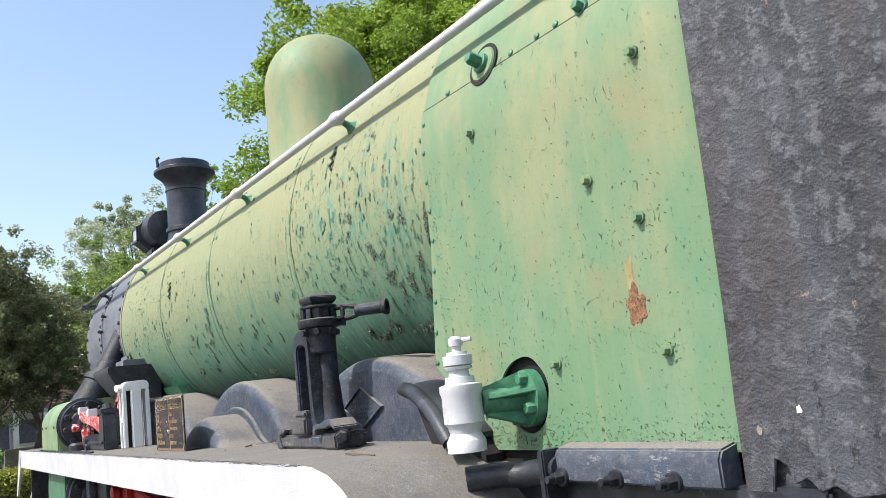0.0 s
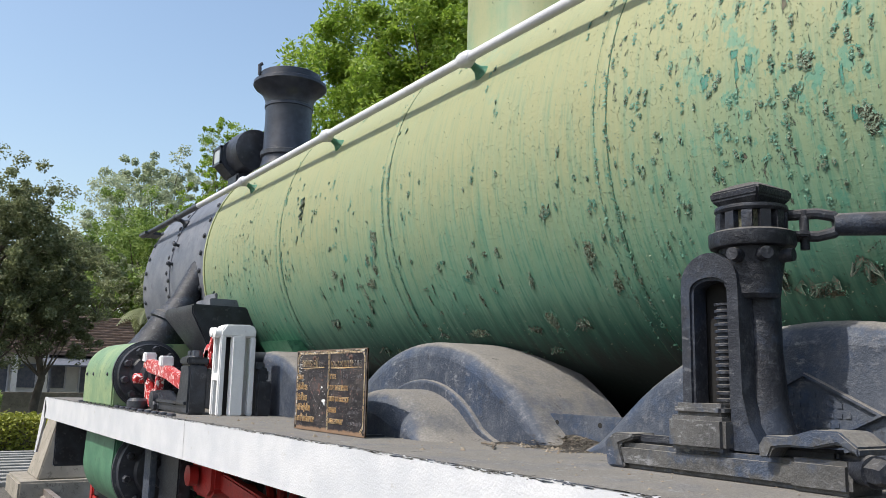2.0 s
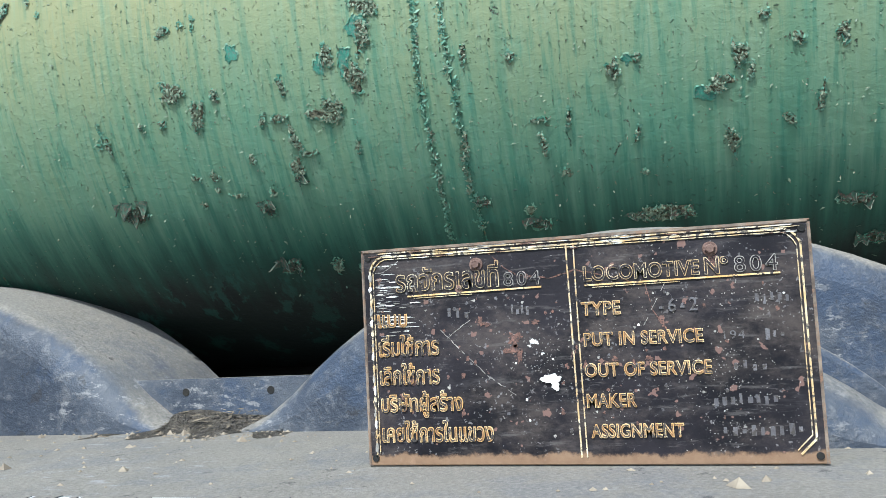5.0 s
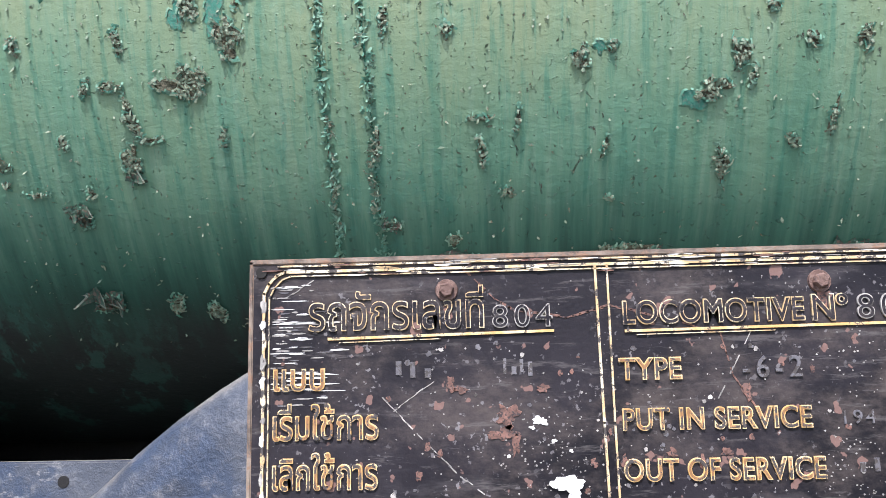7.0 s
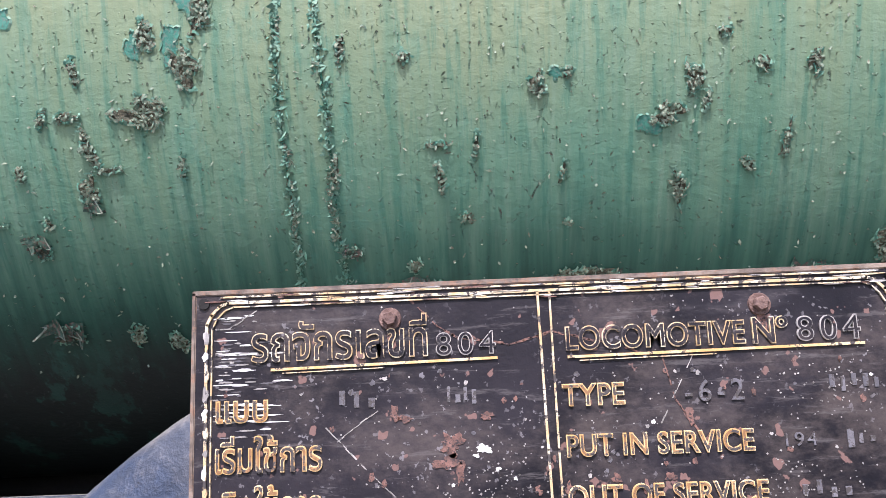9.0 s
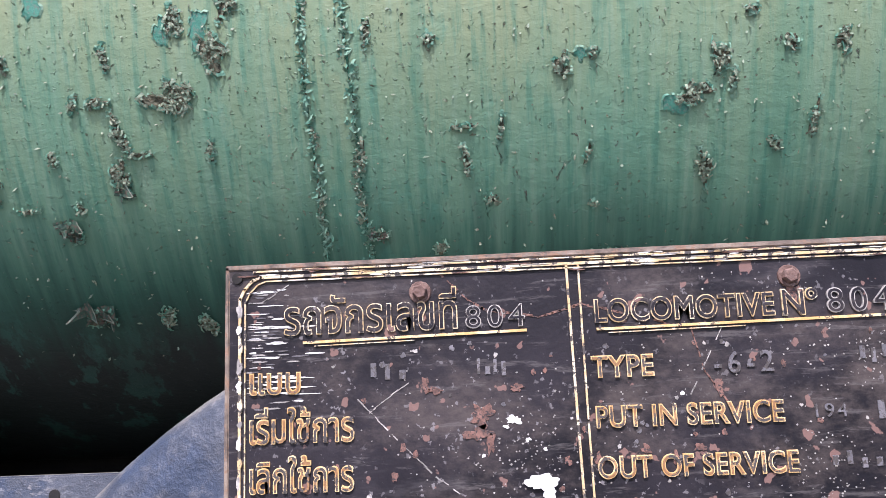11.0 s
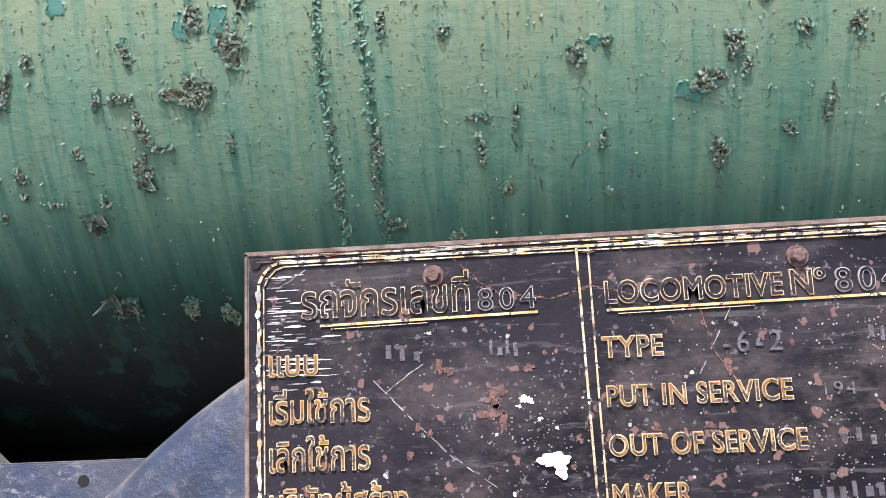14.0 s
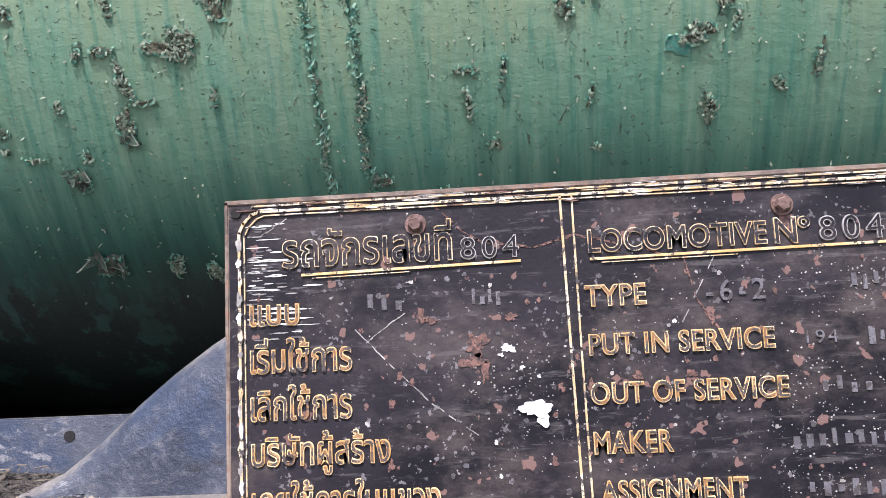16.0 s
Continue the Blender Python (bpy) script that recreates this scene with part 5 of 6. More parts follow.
# shreds and rust along the bands' edges, and older coats bared beside them
for y in (5.80, 4.305, 7.155):
    near = y == 5.80
    for side in (-1, 1):
        d = -44.0
        while d < (6 if near else -10):
            d += rnd.uniform(1.2, 4.0) if near else rnd.uniform(3, 7)
            paint_scab(seam_at(y, side, d) + rnd.gauss(0, 0.003), d, rnd.uniform(0.006, 0.016), rnd.uniform(0.03, 0.085), rnd.randrange(9999), barrel, rnd.random() < 0.55)
            if rnd.random() < 0.22 and d > -34:
                teal_patch(seam_at(y, side, d) - side * rnd.uniform(0.004, 0.012), d, rnd.uniform(0.006, 0.014), rnd.uniform(0.04, 0.10), rnd.randrange(9999), barrel)
# scattered scars: upright, in clusters, most of them on the rear of the barrel
for c in range(170):
    yc, dc = (rnd.uniform(2.88, 8.5), rnd.gauss(-9, 19)) if c % 3 else (rnd.uniform(2.88, 4.4), rnd.gauss(-8, 14))
    for i in range(rnd.choice((1, 2, 3, 6))):
        y, d = yc + rnd.gauss(0, 0.05), dc + rnd.gauss(0, 3.5)
        if -46 < d < 42 and not (4.85 < y < 6.6 and d < -12) and 2.84 < y < 8.6:
            paint_scab(y, d, rnd.uniform(0.005, 0.016), rnd.uniform(0.010, 0.040), 2000 + c * 10 + i, barrel, rnd.random() < 0.45)
for i in range(16):
    teal_patch(rnd.uniform(2.9, 3.9), rnd.gauss(0, 8), rnd.uniform(0.010, 0.03), rnd.uniform(0.02, 0.07), 3000 + i, barrel)
for i, q in enumerate(CURLS):
    paint_curl(*q, 300 + i, barrel)


def loose_chips():
    """Countless small chips along the band edges and over the lower boiler."""
    rnd = random.Random(21)
    s, edge = Shape(), Shape()

    def chip(s, y, d, L, B, lift):
        o, n = on_boiler(y, d, 0.0004 if min(abs(y - 5.8), abs(y - 4.305), abs(y - 7.155)) > 0.028 else 0.0034)
        up = Vector((math.sin(radians(d)), 0, math.cos(radians(d))))
        a = rnd.uniform(0, 6.28)
        e1 = Vector((0, 1, 0)) * math.cos(a) + up * math.sin(a)
        e2 = Vector((0, 1, 0)) * -math.sin(a) + up * math.cos(a)
        s.add([o - e1 * L, o + e2 * B, o + e1 * L * rnd.uniform(0.3, 1) + n * lift, o - e2 * B * 0.8 + n * lift * 0.5], [(0, 1, 2, 3)])
    for y in (4.305, 5.80, 7.155):
        for side in (-1, 1):
            for _ in range(420 if y == 5.80 else 200):
                d = rnd.uniform(-42, 8) if rnd.random() < 0.8 else rnd.uniform(-50, 40)
                chip(edge, seam_at(y, side, d) + rnd.gauss(0, 0.0045), d, rnd.uniform(0.003, 0.012), rnd.uniform(0.0012, 0.004), rnd.uniform(0.002, 0.008))
    for _ in range(6500):
        y = rnd.uniform(2.85, 8.5)
        d = rnd.gauss(-16, 20)
        if -52 < d < 48:
            chip(s, y, d, rnd.uniform(0.0015, 0.006) * rnd.uniform(0.5, 1.3), rnd.uniform(0.0008, 0.003), rnd.uniform(0.001, 0.005))
    part("paint_litter", s, CHIP, barrel, "small loose chips of old paint", smooth=80, kind="stuff")
    part("band_litter", edge, CHIP_GREEN, barrel, "crumpled green paint along the band edges", smooth=30, kind="stuff")


loose_chips()


BOLT = plain("rusty_bolt_iron", (0.10, 0.055, 0.045), (0.19, 0.12, 0.10), 120, 0.7, grain=500, bump=0.001, dirt=(0.05, 0.04, 0.04))


# ---- information plate that stands on the running board ----
def sign():
    y0, y1, z0, z1, x = 5.795, 5.134, 1.402, 1.736, 1.437
    T = thing("information_plate", "worn black enamel information plate with gold lettering on the running board", "sign", (x, (y0 + y1) / 2, z0))
    body = part("plate", Shape().box(x, x + 0.007, y1, y0, z0, z1), SIGN, T, bevel=0.0015)
    e = 0.0042
    part("plate_rim", Shape().box(x - 0.0015, x + 0.008, y1, y0, z1 - e, z1 + 0.001).box(x - 0.0015, x + 0.008, y1, y1 + e, z0, z1).box(x - 0.0015, x + 0.008, y0 - e, y0, z0, z1), SIGN_EDGE, T, "bare scuffed rim", bevel=0.001)
    for y in (y0 - 0.10, y1 + 0.08):
        part("plate_foot", Shape().box(x + 0.007, x + 0.012, y - 0.02, y + 0.02, z0 + 0.001, z0 + 0.12).box(x + 0.007, x + 0.12, y - 0.02, y + 0.02, z0, z0 + 0.006), BLACK, T)

    def line(pts, w, mat, name, h=0.0022):
        s = Shape()
        for (a, b), (c, d) in zip(pts, pts[1:]):
            p, q = Vector((x - h / 2, a, b)), Vector((x - h / 2, c, d))
            u = (q - p).normalized()
            m = Matrix.Translation((p + q) / 2) @ Matrix(((1, 0, 0), (0, u.y, -u.z), (0, u.z, u.y))).to_4x4()
            L = (q - p).length / 2 + w * 0.4
            s.box(-h / 2, h, -L, L, -w / 2, w / 2, m)
        part(name, s, mat, T)
    # lining: two worn gold lines that turn the corners by a hollow step
    for k, w in ((0.0075, 0.0016), (0.0145, 0.0026), (0.0195, 0.0012)):
        a, b, t, u, c = y0 - k, y1 + k, z1 - k * 0.8, z0 + k, 0.020
        if k < 0.01:
            line([(a - 0.02, t), (b + 0.02, t)], w, GOLD_RIM, "gold_lining")
        else:
            line([(a, u), (a, t - c), (a - c * 0.22, t - c * 0.55), (a - c * 0.6, t - c * 0.15), (a - c, t), (b + c, t), (b + c * 0.6, t - c * 0.15), (b + c * 0.22, t - c * 0.55), (b, t - c), (b, u + c), (b + c, u)], w, GOLD_RIM, "gold_lining")
    for ya, yb, w in ((5.4712, 5.4662, 0.0022), (5.4602, 5.4582, 0.0018)):
        line([(ya, z1 - 0.013), ((ya + yb) / 2 + 0.0006, 1.58), (yb, z0 + 0.012)], w, GOLD_RIM, "gold_divider")

    def words(txt, ya, yb, za, zb, mat, name, thick=0.0, h=0.0022, gap=1.0):
        """Raised writing that fills the box from ya (where it begins) to yb, za to zb."""
        cu = bpy.data.curves.new("writing", "FONT")
        cu.body, cu.size, cu.offset, cu.space_character = txt, 1.0, thick, gap
        ob = new("writing", cu)
        bpy.context.view_layer.update()
        src = bpy.data.meshes.new_from_object(ob.evaluated_get(bpy.context.evaluated_depsgraph_get()))
        co = np.array([v.co[:] for v in src.vertices])
        lo, hi = co.min(0), co.max(0)
        s = Shape()
        # strokes that cross one another lie at slightly different heights
        root = list(range(len(co)))

        def top_of(i):
            while root[i] != i:
                root[i] = root[root[i]]
                i = root[i]
            return i
        for p in src.polygons:
            for i in p.vertices[1:]:
                root[top_of(i)] = top_of(p.vertices[0])
        isles = {k: i for i, k in enumerate(sorted({top_of(i) for i in range(len(co))}))}
        step = [0.00008 * (isles[top_of(i)] % 6) for i in range(len(co))]
        flat = [(x - h - step[n], ya + (yb - ya) * (p[0] - lo[0]) / (hi[0] - lo[0]), za + (zb - za) * (p[1] - lo[1]) / (hi[1] - lo[1])) for n, p in enumerate(co)]
        s.add(flat, [tuple(p.vertices) for p in src.polygons])
        rim = {}
        for p in src.polygons:
            for k in p.edge_keys:
                rim[k] = rim.get(k, 0) + 1
        n = len(flat)
        s.v += [(x + 0.001, q[1], q[2]) for q in flat]
        s.f += [(a, b, b + n, a + n) for (a, b), c in rim.items() if c == 1]
        bpy.data.objects.remove(ob)
        bpy.data.curves.remove(cu)
        bpy.data.meshes.remove(src)
        return part(name, s, mat, T)
    # hollow-drawn writing: a worn gold outline round a darker core
    def hollow(txt, ya, yb, za, zb, rim, core, name, fat=0.026, thin=-0.010, gap=1.0):
        words(txt, ya, yb, za, zb, rim, name, fat, 0.0022, gap)
        b = 0.0010
        words(txt, ya - b, yb + b, za + b, zb - b, core, "letter_core", thin, 0.0027, gap)
    hollow("LOCOMOTIVE", 5.448, 5.284, 1.6675, 1.690, GOLD_RIM, SIGN, "heading", 0.030, 0.0, 1.05)
    hollow("Nº", 5.2775, 5.2446, 1.667, 1.692, GOLD_RIM, SIGN, "heading", 0.030, 0.0)
    hollow("รถจักรเลขที่", 5.7386, 5.5747, 1.6675, 1.708, GOLD_RIM, SIGN, "heading", 0.022, 0.0)
    hollow("804", 5.2373, 5.1795, 1.668, 1.691, PALE, SIGN, "faded_number", 0.018, -0.010, 1.3)
    hollow("804", 5.5675, 5.512, 1.6675, 1.689, PALE, SIGN, "faded_number", 0.018, -0.010, 1.3)
    for a, b, za, zb in ((5.4458, 5.1783, 1.662, 1.6645), (5.7193, 5.512, 1.6608, 1.6640)):
        line([(a, za), (b, zb)], 0.0024, GOLD, "gold_underline")
        line([(a - 0.01, za - 0.0035), ((a + b) / 2, (za + zb) / 2 - 0.0035)], 0.0008, GOLD_RIM, "gold_underline")
    for txt, ya, yb, z in (("TYPE", 5.4542, 5.3976, 1.6175), ("PUT IN SERVICE", 5.453, 5.2855, 1.5725), ("OUT OF SERVICE", 5.4542, 5.2771, 1.5280), ("MAKER", 5.4542, 5.3831, 1.4840), ("ASSIGNMENT", 5.4506, 5.3205, 1.4405)):
        hollow(txt, ya, yb, z, z + 0.0202, GOLD, CORE, "gold_text", 0.028, -0.004, 1.06)
    for txt, yb, z, up in (("แบบ", 5.7229, 1.6135, 0.0205), ("เริ่มใช้การ", 5.6735, 1.5685, 0.034), ("เลิกใช้การ", 5.6747, 1.5245, 0.034), ("บริษัทผู้สร้าง", 5.640, 1.474, 0.041), ("เคยใช้การในแขวง", 5.5952, 1.4370, 0.0335)):
        hollow(txt, 5.771, yb, z, z + up, GOLD, CORE, "gold_text", 0.024, -0.004)
    words("-6-2", 5.3434, 5.2904, 1.6175, 1.637, FADED, "faded_number", 0.010, 0.0018, 1.35)
    words("194", 5.2578, 5.2301, 1.5753, 1.5873, FADED, "faded_number", 0.0, 0.0014, 1.25)
    rnd = random.Random(12)
    # worn-out writing, no longer legible
    for ya, yb, z, n in ((5.215, 5.165, 1.622, 5), (5.205, 5.175, 1.572, 3), (5.25, 5.20, 1.528, 4), (5.28, 5.19, 1.482, 8), (5.27, 5.16, 1.440, 9), (5.66, 5.62, 1.622, 3), (5.56, 5.53, 1.622, 4)):
        for i in range(n):
            a = ya + (yb - ya) * (i + 0.2) / n
            w = (yb - ya) / n * rnd.uniform(0.35, 0.6)
            part("worn_writing", Shape().box(x - 0.001, x + 0.001, a + w, a, z + rnd.uniform(0, 0.006), z + rnd.uniform(0.01, 0.018)), FADED, T)

    def blot(y, z, w, h, mat, name, seed, lift=0.0008, ragged_by=0.2):
        """A thin spot with a soft uneven outline."""
        r = random.Random(seed)
        edge, n = ragged(r, ragged_by), 12 if w < 0.012 else 26
        k = [(math.cos(t) * w / 2 * edge(t), math.sin(t) * h / 2 * edge(t)) for t in (2 * math.pi * i / n for i in range(n))]
        s = Shape().ring([[(x + 0.001, y + u, z + v) for u, v in k], [(x - lift, y + u * 0.94, z + v * 0.94) for u, v in k]])
        part(name, s, mat, T)
    blot(5.503, 1.527, 0.026, 0.016, SPLAT, "white_splash", 4, 0.003)
    blot(5.4985, 1.519, 0.013, 0.017, SPLAT, "white_splash", 6, 0.0022)
    blot(5.512, 1.5275, 0.018, 0.008, SPLAT, "white_splash", 9, 0.0026)
    for i in range(80):
        w = rnd.uniform(0.0015, 0.0055)
        blot(rnd.uniform(5.16, 5.77), rnd.uniform(1.44, 1.66), w, w * rnd.uniform(0.7, 1.4), SPLAT if i % 13 == 0 else PALE if i % 3 == 0 else FADED, "pale_fleck", 40 + i, 0.0006)
    for i, (y, z, w) in enumerate(((5.527, 1.583, 0.012), (5.534, 1.577, 0.005), (5.556, 1.552, 0.004), (5.50, 1.556, 0.004), (5.515, 1.565, 0.005))):
        blot(y, z, w, w * 0.7, SPLAT, "pale_fleck", 140 + i, 0.001, 0.35)
    for i, (y, z, w, h) in enumerate(((5.556, 1.588, 0.020, 0.020), (5.560, 1.572, 0.026, 0.012), (5.549, 1.563, 0.008, 0.020), (5.607, 1.617, 0.009, 0.014), (5.598, 1.612, 0.014, 0.006), (5.523, 1.612, 0.012, 0.007), (5.48, 1.545, 0.006, 0.009), (5.41, 1.553, 0.008, 0.010), (5.362, 1.553, 0.010, 0.008), (5.385, 1.545, 0.007, 0.012), (5.452, 1.545, 0.009, 0.012), (5.34, 1.604, 0.006, 0.016), (5.64, 1.48, 0.007, 0.010), (5.325, 1.585, 0.010, 0.006))):
        blot(y, z, w, h, RUST_SIGN, "rust_bloom", 80 + i, 0.0009, 0.34)
    for i in range(34):
        w = rnd.uniform(0.002, 0.006)
        blot(rnd.uniform(5.17, 5.77), rnd.uniform(1.44, 1.66), w, w * rnd.uniform(0.7, 1.8), RUST_SIGN, "rust_bloom", 300 + i, 0.0007)

    def scratch(pts, w, mat, seed):
        """A scratch that wavers and breaks off in places."""
        r = random.Random(seed)
        for (a, b), (c, d) in zip(pts, pts[1:]):
            n = max(3, int(math.hypot(c - a, d - b) / 0.006))
            for i in range(n):
                if r.random() < 0.8:
                    f, g = i / n, (i + 1.1) / n
                    q = r.uniform(-0.0006, 0.0006)
                    line([(a + (c - a) * f, b + (d - b) * f + q), (a + (c - a) * g, b + (d - b) * g + q)], w * r.uniform(0.5, 1.3), mat, "scratch", 0.0006)
    scratch([(5.670, 1.606), (5.63, 1.565), (5.60, 1.535), (5.559, 1.505)], 0.0010, PALE, 1)
    scratch([(5.670, 1.587), (5.623, 1.620)], 0.0008, PALE, 2)
    scratch([(5.361, 1.660), (5.352, 1.62), (5.334, 1.592)], 0.0016, RUST_SIGN, 3)
    scratch([(5.333, 1.66), (5.366, 1.60)], 0.0009, PALE, 4)
    scratch([(5.592, 1.722), (5.565, 1.695), (5.545, 1.683), (5.50, 1.676), (5.46, 1.686), (5.42, 1.676), (5.38, 1.664)], 0.0018, RUST_SIGN, 5)
    scratch([(5.76, 1.700), (5.735, 1.716)], 0.0008, PALE, 6)
    for i in range(96):
        z = rnd.uniform(1.60, 1.712)
        w = rnd.uniform(0.006, 0.040) * (0.4 if i % 3 else 1)
        blot(5.776 - w / 2 - abs(rnd.gauss(0, 0.022)), z, w, rnd.uniform(0.0007, 0.0020), (SPLAT, PALE, FADED)[i % 3], "white_scuff", 220 + i, 0.0005)
    for i in range(70):
        w = rnd.uniform(0.004, 0.030)
        blot(rnd.uniform(y1 + 0.02, y0 - 0.02), z1 - rnd.choice((0.005, 0.0075, 0.010, 0.0135, 0.016)) + rnd.gauss(0, 0.0008), w, rnd.uniform(0.0006, 0.0016), (PALE, GOLD_RIM, RUST_SIGN, SPLAT)[i % 4], "rim_scuff", 420 + i, 0.0026)
    dots = Shape()
    for _ in range(900):
        cy, cz, q = rnd.choice(((5.25, 1.54, 0.035), (5.24, 1.50, 0.04), (5.22, 1.63, 0.03), (5.25, 1.46, 0.04), (5.52, 1.56, 0.03), (5.48, 1.50, 0.06), (5.45, 1.58, 0.12), (5.34, 1.70, 0.10), (5.62, 1.56, 0.10)))
        a, b, r = rnd.gauss(cy, q), rnd.gauss(cz, q * 0.6), rnd.uniform(0.0003, 0.0011)
        if y1 + 0.02 < a < y0 - 0.02 and z0 + 0.02 < b < z1 - 0.02:
            dots.add([(x - 0.0007, a - r, b), (x - 0.0007, a, b + r), (x - 0.0007, a + r * 1.2, b), (x - 0.0007, a, b - r)], [(0, 1, 2, 3)])
    part("speckle", dots, PALE, T, "fine pale speckle in the enamel", kind="stuff")
    for i in range(16):
        blot(y0 - 0.0145 + rnd.uniform(-0.001, 0.001), 1.43 + i * 0.0175, rnd.uniform(0.003, 0.006), rnd.uniform(0.006, 0.018), (PALE, GOLD_RIM, SPLAT)[i % 3], "white_scuff", 160 + i, 0.0025)
    for y in (5.609, 5.268):
        bolt = part("plate_bolt", Shape().hexbolt((x, y, 1.7035), (-1, 0, 0), 0.0072, 0.009), BOLT, T, "rusty bolt head")
        blot(y - 0.001, 1.686, 0.008, 0.026, RUST_SIGN, "rust_run", int(y * 100))
    for y in (y0 - 0.0115, y1 + 0.0115):
        for z in (z1 - 0.0115, z0 + 0.0115):
            # no hole is cut: its darkness is a black disc
            part("corner_hole", Shape().lathe([(0, 0.0054), (0.0022, 0.0052), (0.0022, 0.0001)], (x, y, z), (-1, 0, 0), 14, caps=False), HOLLOW, T)


sign()


# ---- ratchet screw jack that stands on the running board ----
def jack():
    T = thing("screw_jack", "black cast-iron ratchet screw jack standing on the running board", "jack", (1.68, 3.6, 1.40))
    part("base_plate", Shape().box(1.575, 1.755, 3.37, 3.97, 1.402, 1.465), JACK_FOOT, T, "dusty cast base", bevel=0.012)
    part("slide_rail", Shape().box(1.60, 1.64, 3.35, 3.98, 1.465, 1.488), JACK, T, bevel=0.006)
    part("foot_block", Shape().box(1.555, 1.67, 3.60, 3.77, 1.465, 1.545).box(1.565, 1.66, 3.61, 3.76, 1.545, 1.575), JACK_FOOT, T, bevel=0.010)
    # slotted upright with the screw behind it, and the round column
    xa, ya, yb = 1.59, 3.575, 3.745
    mid = (ya + yb) / 2
    turns = [radians(a) for a in range(15, 166, 15)]
    outer = [(yb, 1.47), (yb, 1.66), (yb, 1.86)] + [(mid + 0.085 * math.cos(a), 1.865 + 0.075 * math.sin(a)) for a in turns] + [(ya, 1.86), (ya - 0.004, 1.60), (ya - 0.02, 1.53), (ya - 0.055, 1.47)]
    slot = [(yb - 0.034, 1.50), (yb - 0.034, 1.66), (yb - 0.034, 1.845)] + [(mid + 0.05 * math.cos(a), 1.85 + 0.022 * math.sin(a)) for a in turns] + [(ya + 0.036, 1.845), (ya + 0.036, 1.60), (ya + 0.036, 1.53), (ya + 0.036, 1.50)]
    part("upright", Shape().ring([[(xa, *p) for p in outer], [(xa, *p) for p in slot], [(xa + 0.06, *p) for p in slot], [(xa + 0.06, *p) for p in outer], [(xa, *p) for p in outer]], caps=False), JACK, T, "slotted upright with an arched top", bevel=0.008)
    part("column", Shape().lathe([(1.465, 0.085), (1.49, 0.075), (1.56, 0.056), (1.70, 0.046), (1.92, 0.046)], (1.69, 3.585, 0), (0, 0, 1), 24), JACK, T)
    # black box behind the slot; its colour stands for the shaded depth
    part("dark_slot_back", Shape().box(1.652, 1.70, 3.59, 3.735, 1.47, 1.90), HOLLOW, T)
    prof = []
    for i in range(20):
        z = 1.49 + i * 0.0165
        prof += [(z, 0.020), (z + 0.006, 0.020), (z + 0.008, 0.027), (z + 0.014, 0.027)]
    part("screw", Shape().lathe(prof, (1.640, 3.650, 0), (0, 0, 1), 16), JACK, T, "threaded steel screw")
    c = (1.665, 3.585, 0)
    part("collar", Shape().lathe([(1.825, 0.052), (1.835, 0.062), (1.87, 0.066), (1.945, 0.078), (1.948, 0.098), (1.955, 0.102), (1.982, 0.102), (1.988, 0.090)], c, (0, 0, 1), 28), JACK, T)
    for a in (10, 100, 190, 235, 280):
        d = Vector((math.cos(radians(a)), math.sin(radians(a)), 0))
        part("collar_lug", Shape().rod(Vector((c[0], c[1], 1.925)) + d * 0.07, Vector((c[0], c[1], 1.925)) + d * 0.102, 0.018, 0.015), JACK, T)
    ratchet = part("ratchet_wheel", Shape().lathe([(1.986, 0.066), (2.036, 0.066)], c, (0, 0, 1), 28), RUST, T, "rusty toothed ratchet wheel")
    for i in range(12):
        a = 2 * math.pi * i / 12
        d = Vector((math.cos(a), math.sin(a), 0))
        m = Matrix.Translation(Vector((c[0], c[1], 2.012)) + d * 0.073) @ Matrix.Rotation(a, 4, "Z")
        part("tooth", Shape().box(-0.010, 0.010, -0.012, 0.012, -0.024, 0.020, m), JACK, ratchet)
    part("ratchet_cap", Shape().lathe([(2.034, 0.082), (2.04, 0.086), (2.048, 0.085), (2.052, 0.06)], c, (0, 0, 1), 28), JACK, T)
    top = [(c[0] - 0.062, c[1] - 0.066), (c[0] + 0.062, c[1] - 0.066), (c[0] + 0.062, c[1] + 0.066), (c[0] - 0.062, c[1] + 0.066)]
    k = lambda f, z: [(c[0] + (x - c[0]) * f, c[1] + (y - c[1]) * f, z) for x, y in top]
    part("head", Shape().ring([k(0.80, 2.05), k(1.05, 2.068), k(1.08, 2.088), k(0.55, 2.106)]), JACK, T, "four-sided jack head", bevel=0.004)
    # forked handle socket
    h0 = Vector((1.665, 3.585, 2.004))
    d = Vector((0.67, -0.74, 0.0)).normalized()
    e = Vector((0.74, 0.67, 0.0))
    hs = Shape()
    for sgn in (-1, 1):
        hs.tube([h0 + d * 0.06 + e * 0.012 + Vector((0, 0, 0.026 * sgn)), h0 + d * 0.15 + Vector((0, 0, 0.028 * sgn)), h0 + d * 0.185 + Vector((0, 0, 0.020 * sgn)), h0 + d * 0.20 + Vector((0, 0, 0.004 * sgn))], 0.0135, 10)
    handle = part("handle_fork", hs, JACK, T, "forked handle socket")
    part("fork_plate", Shape().box(-0.03, 0.03, 0.04, 0.13, -0.03, -0.018, Matrix.Translation(h0) @ Matrix.Rotation(math.atan2(-d.x, d.y), 4, "Z")), JACK, handle, bevel=0.004)
    part("socket", Shape().lathe([(0, 0.022), (0.012, 0.027), (0.13, 0.029), (0.135, 0.035), (0.145, 0.038), (0.155, 0.038), (0.158, 0.025), (0.10, 0.021)], h0 + d * 0.185, d, 18), JACK, handle)
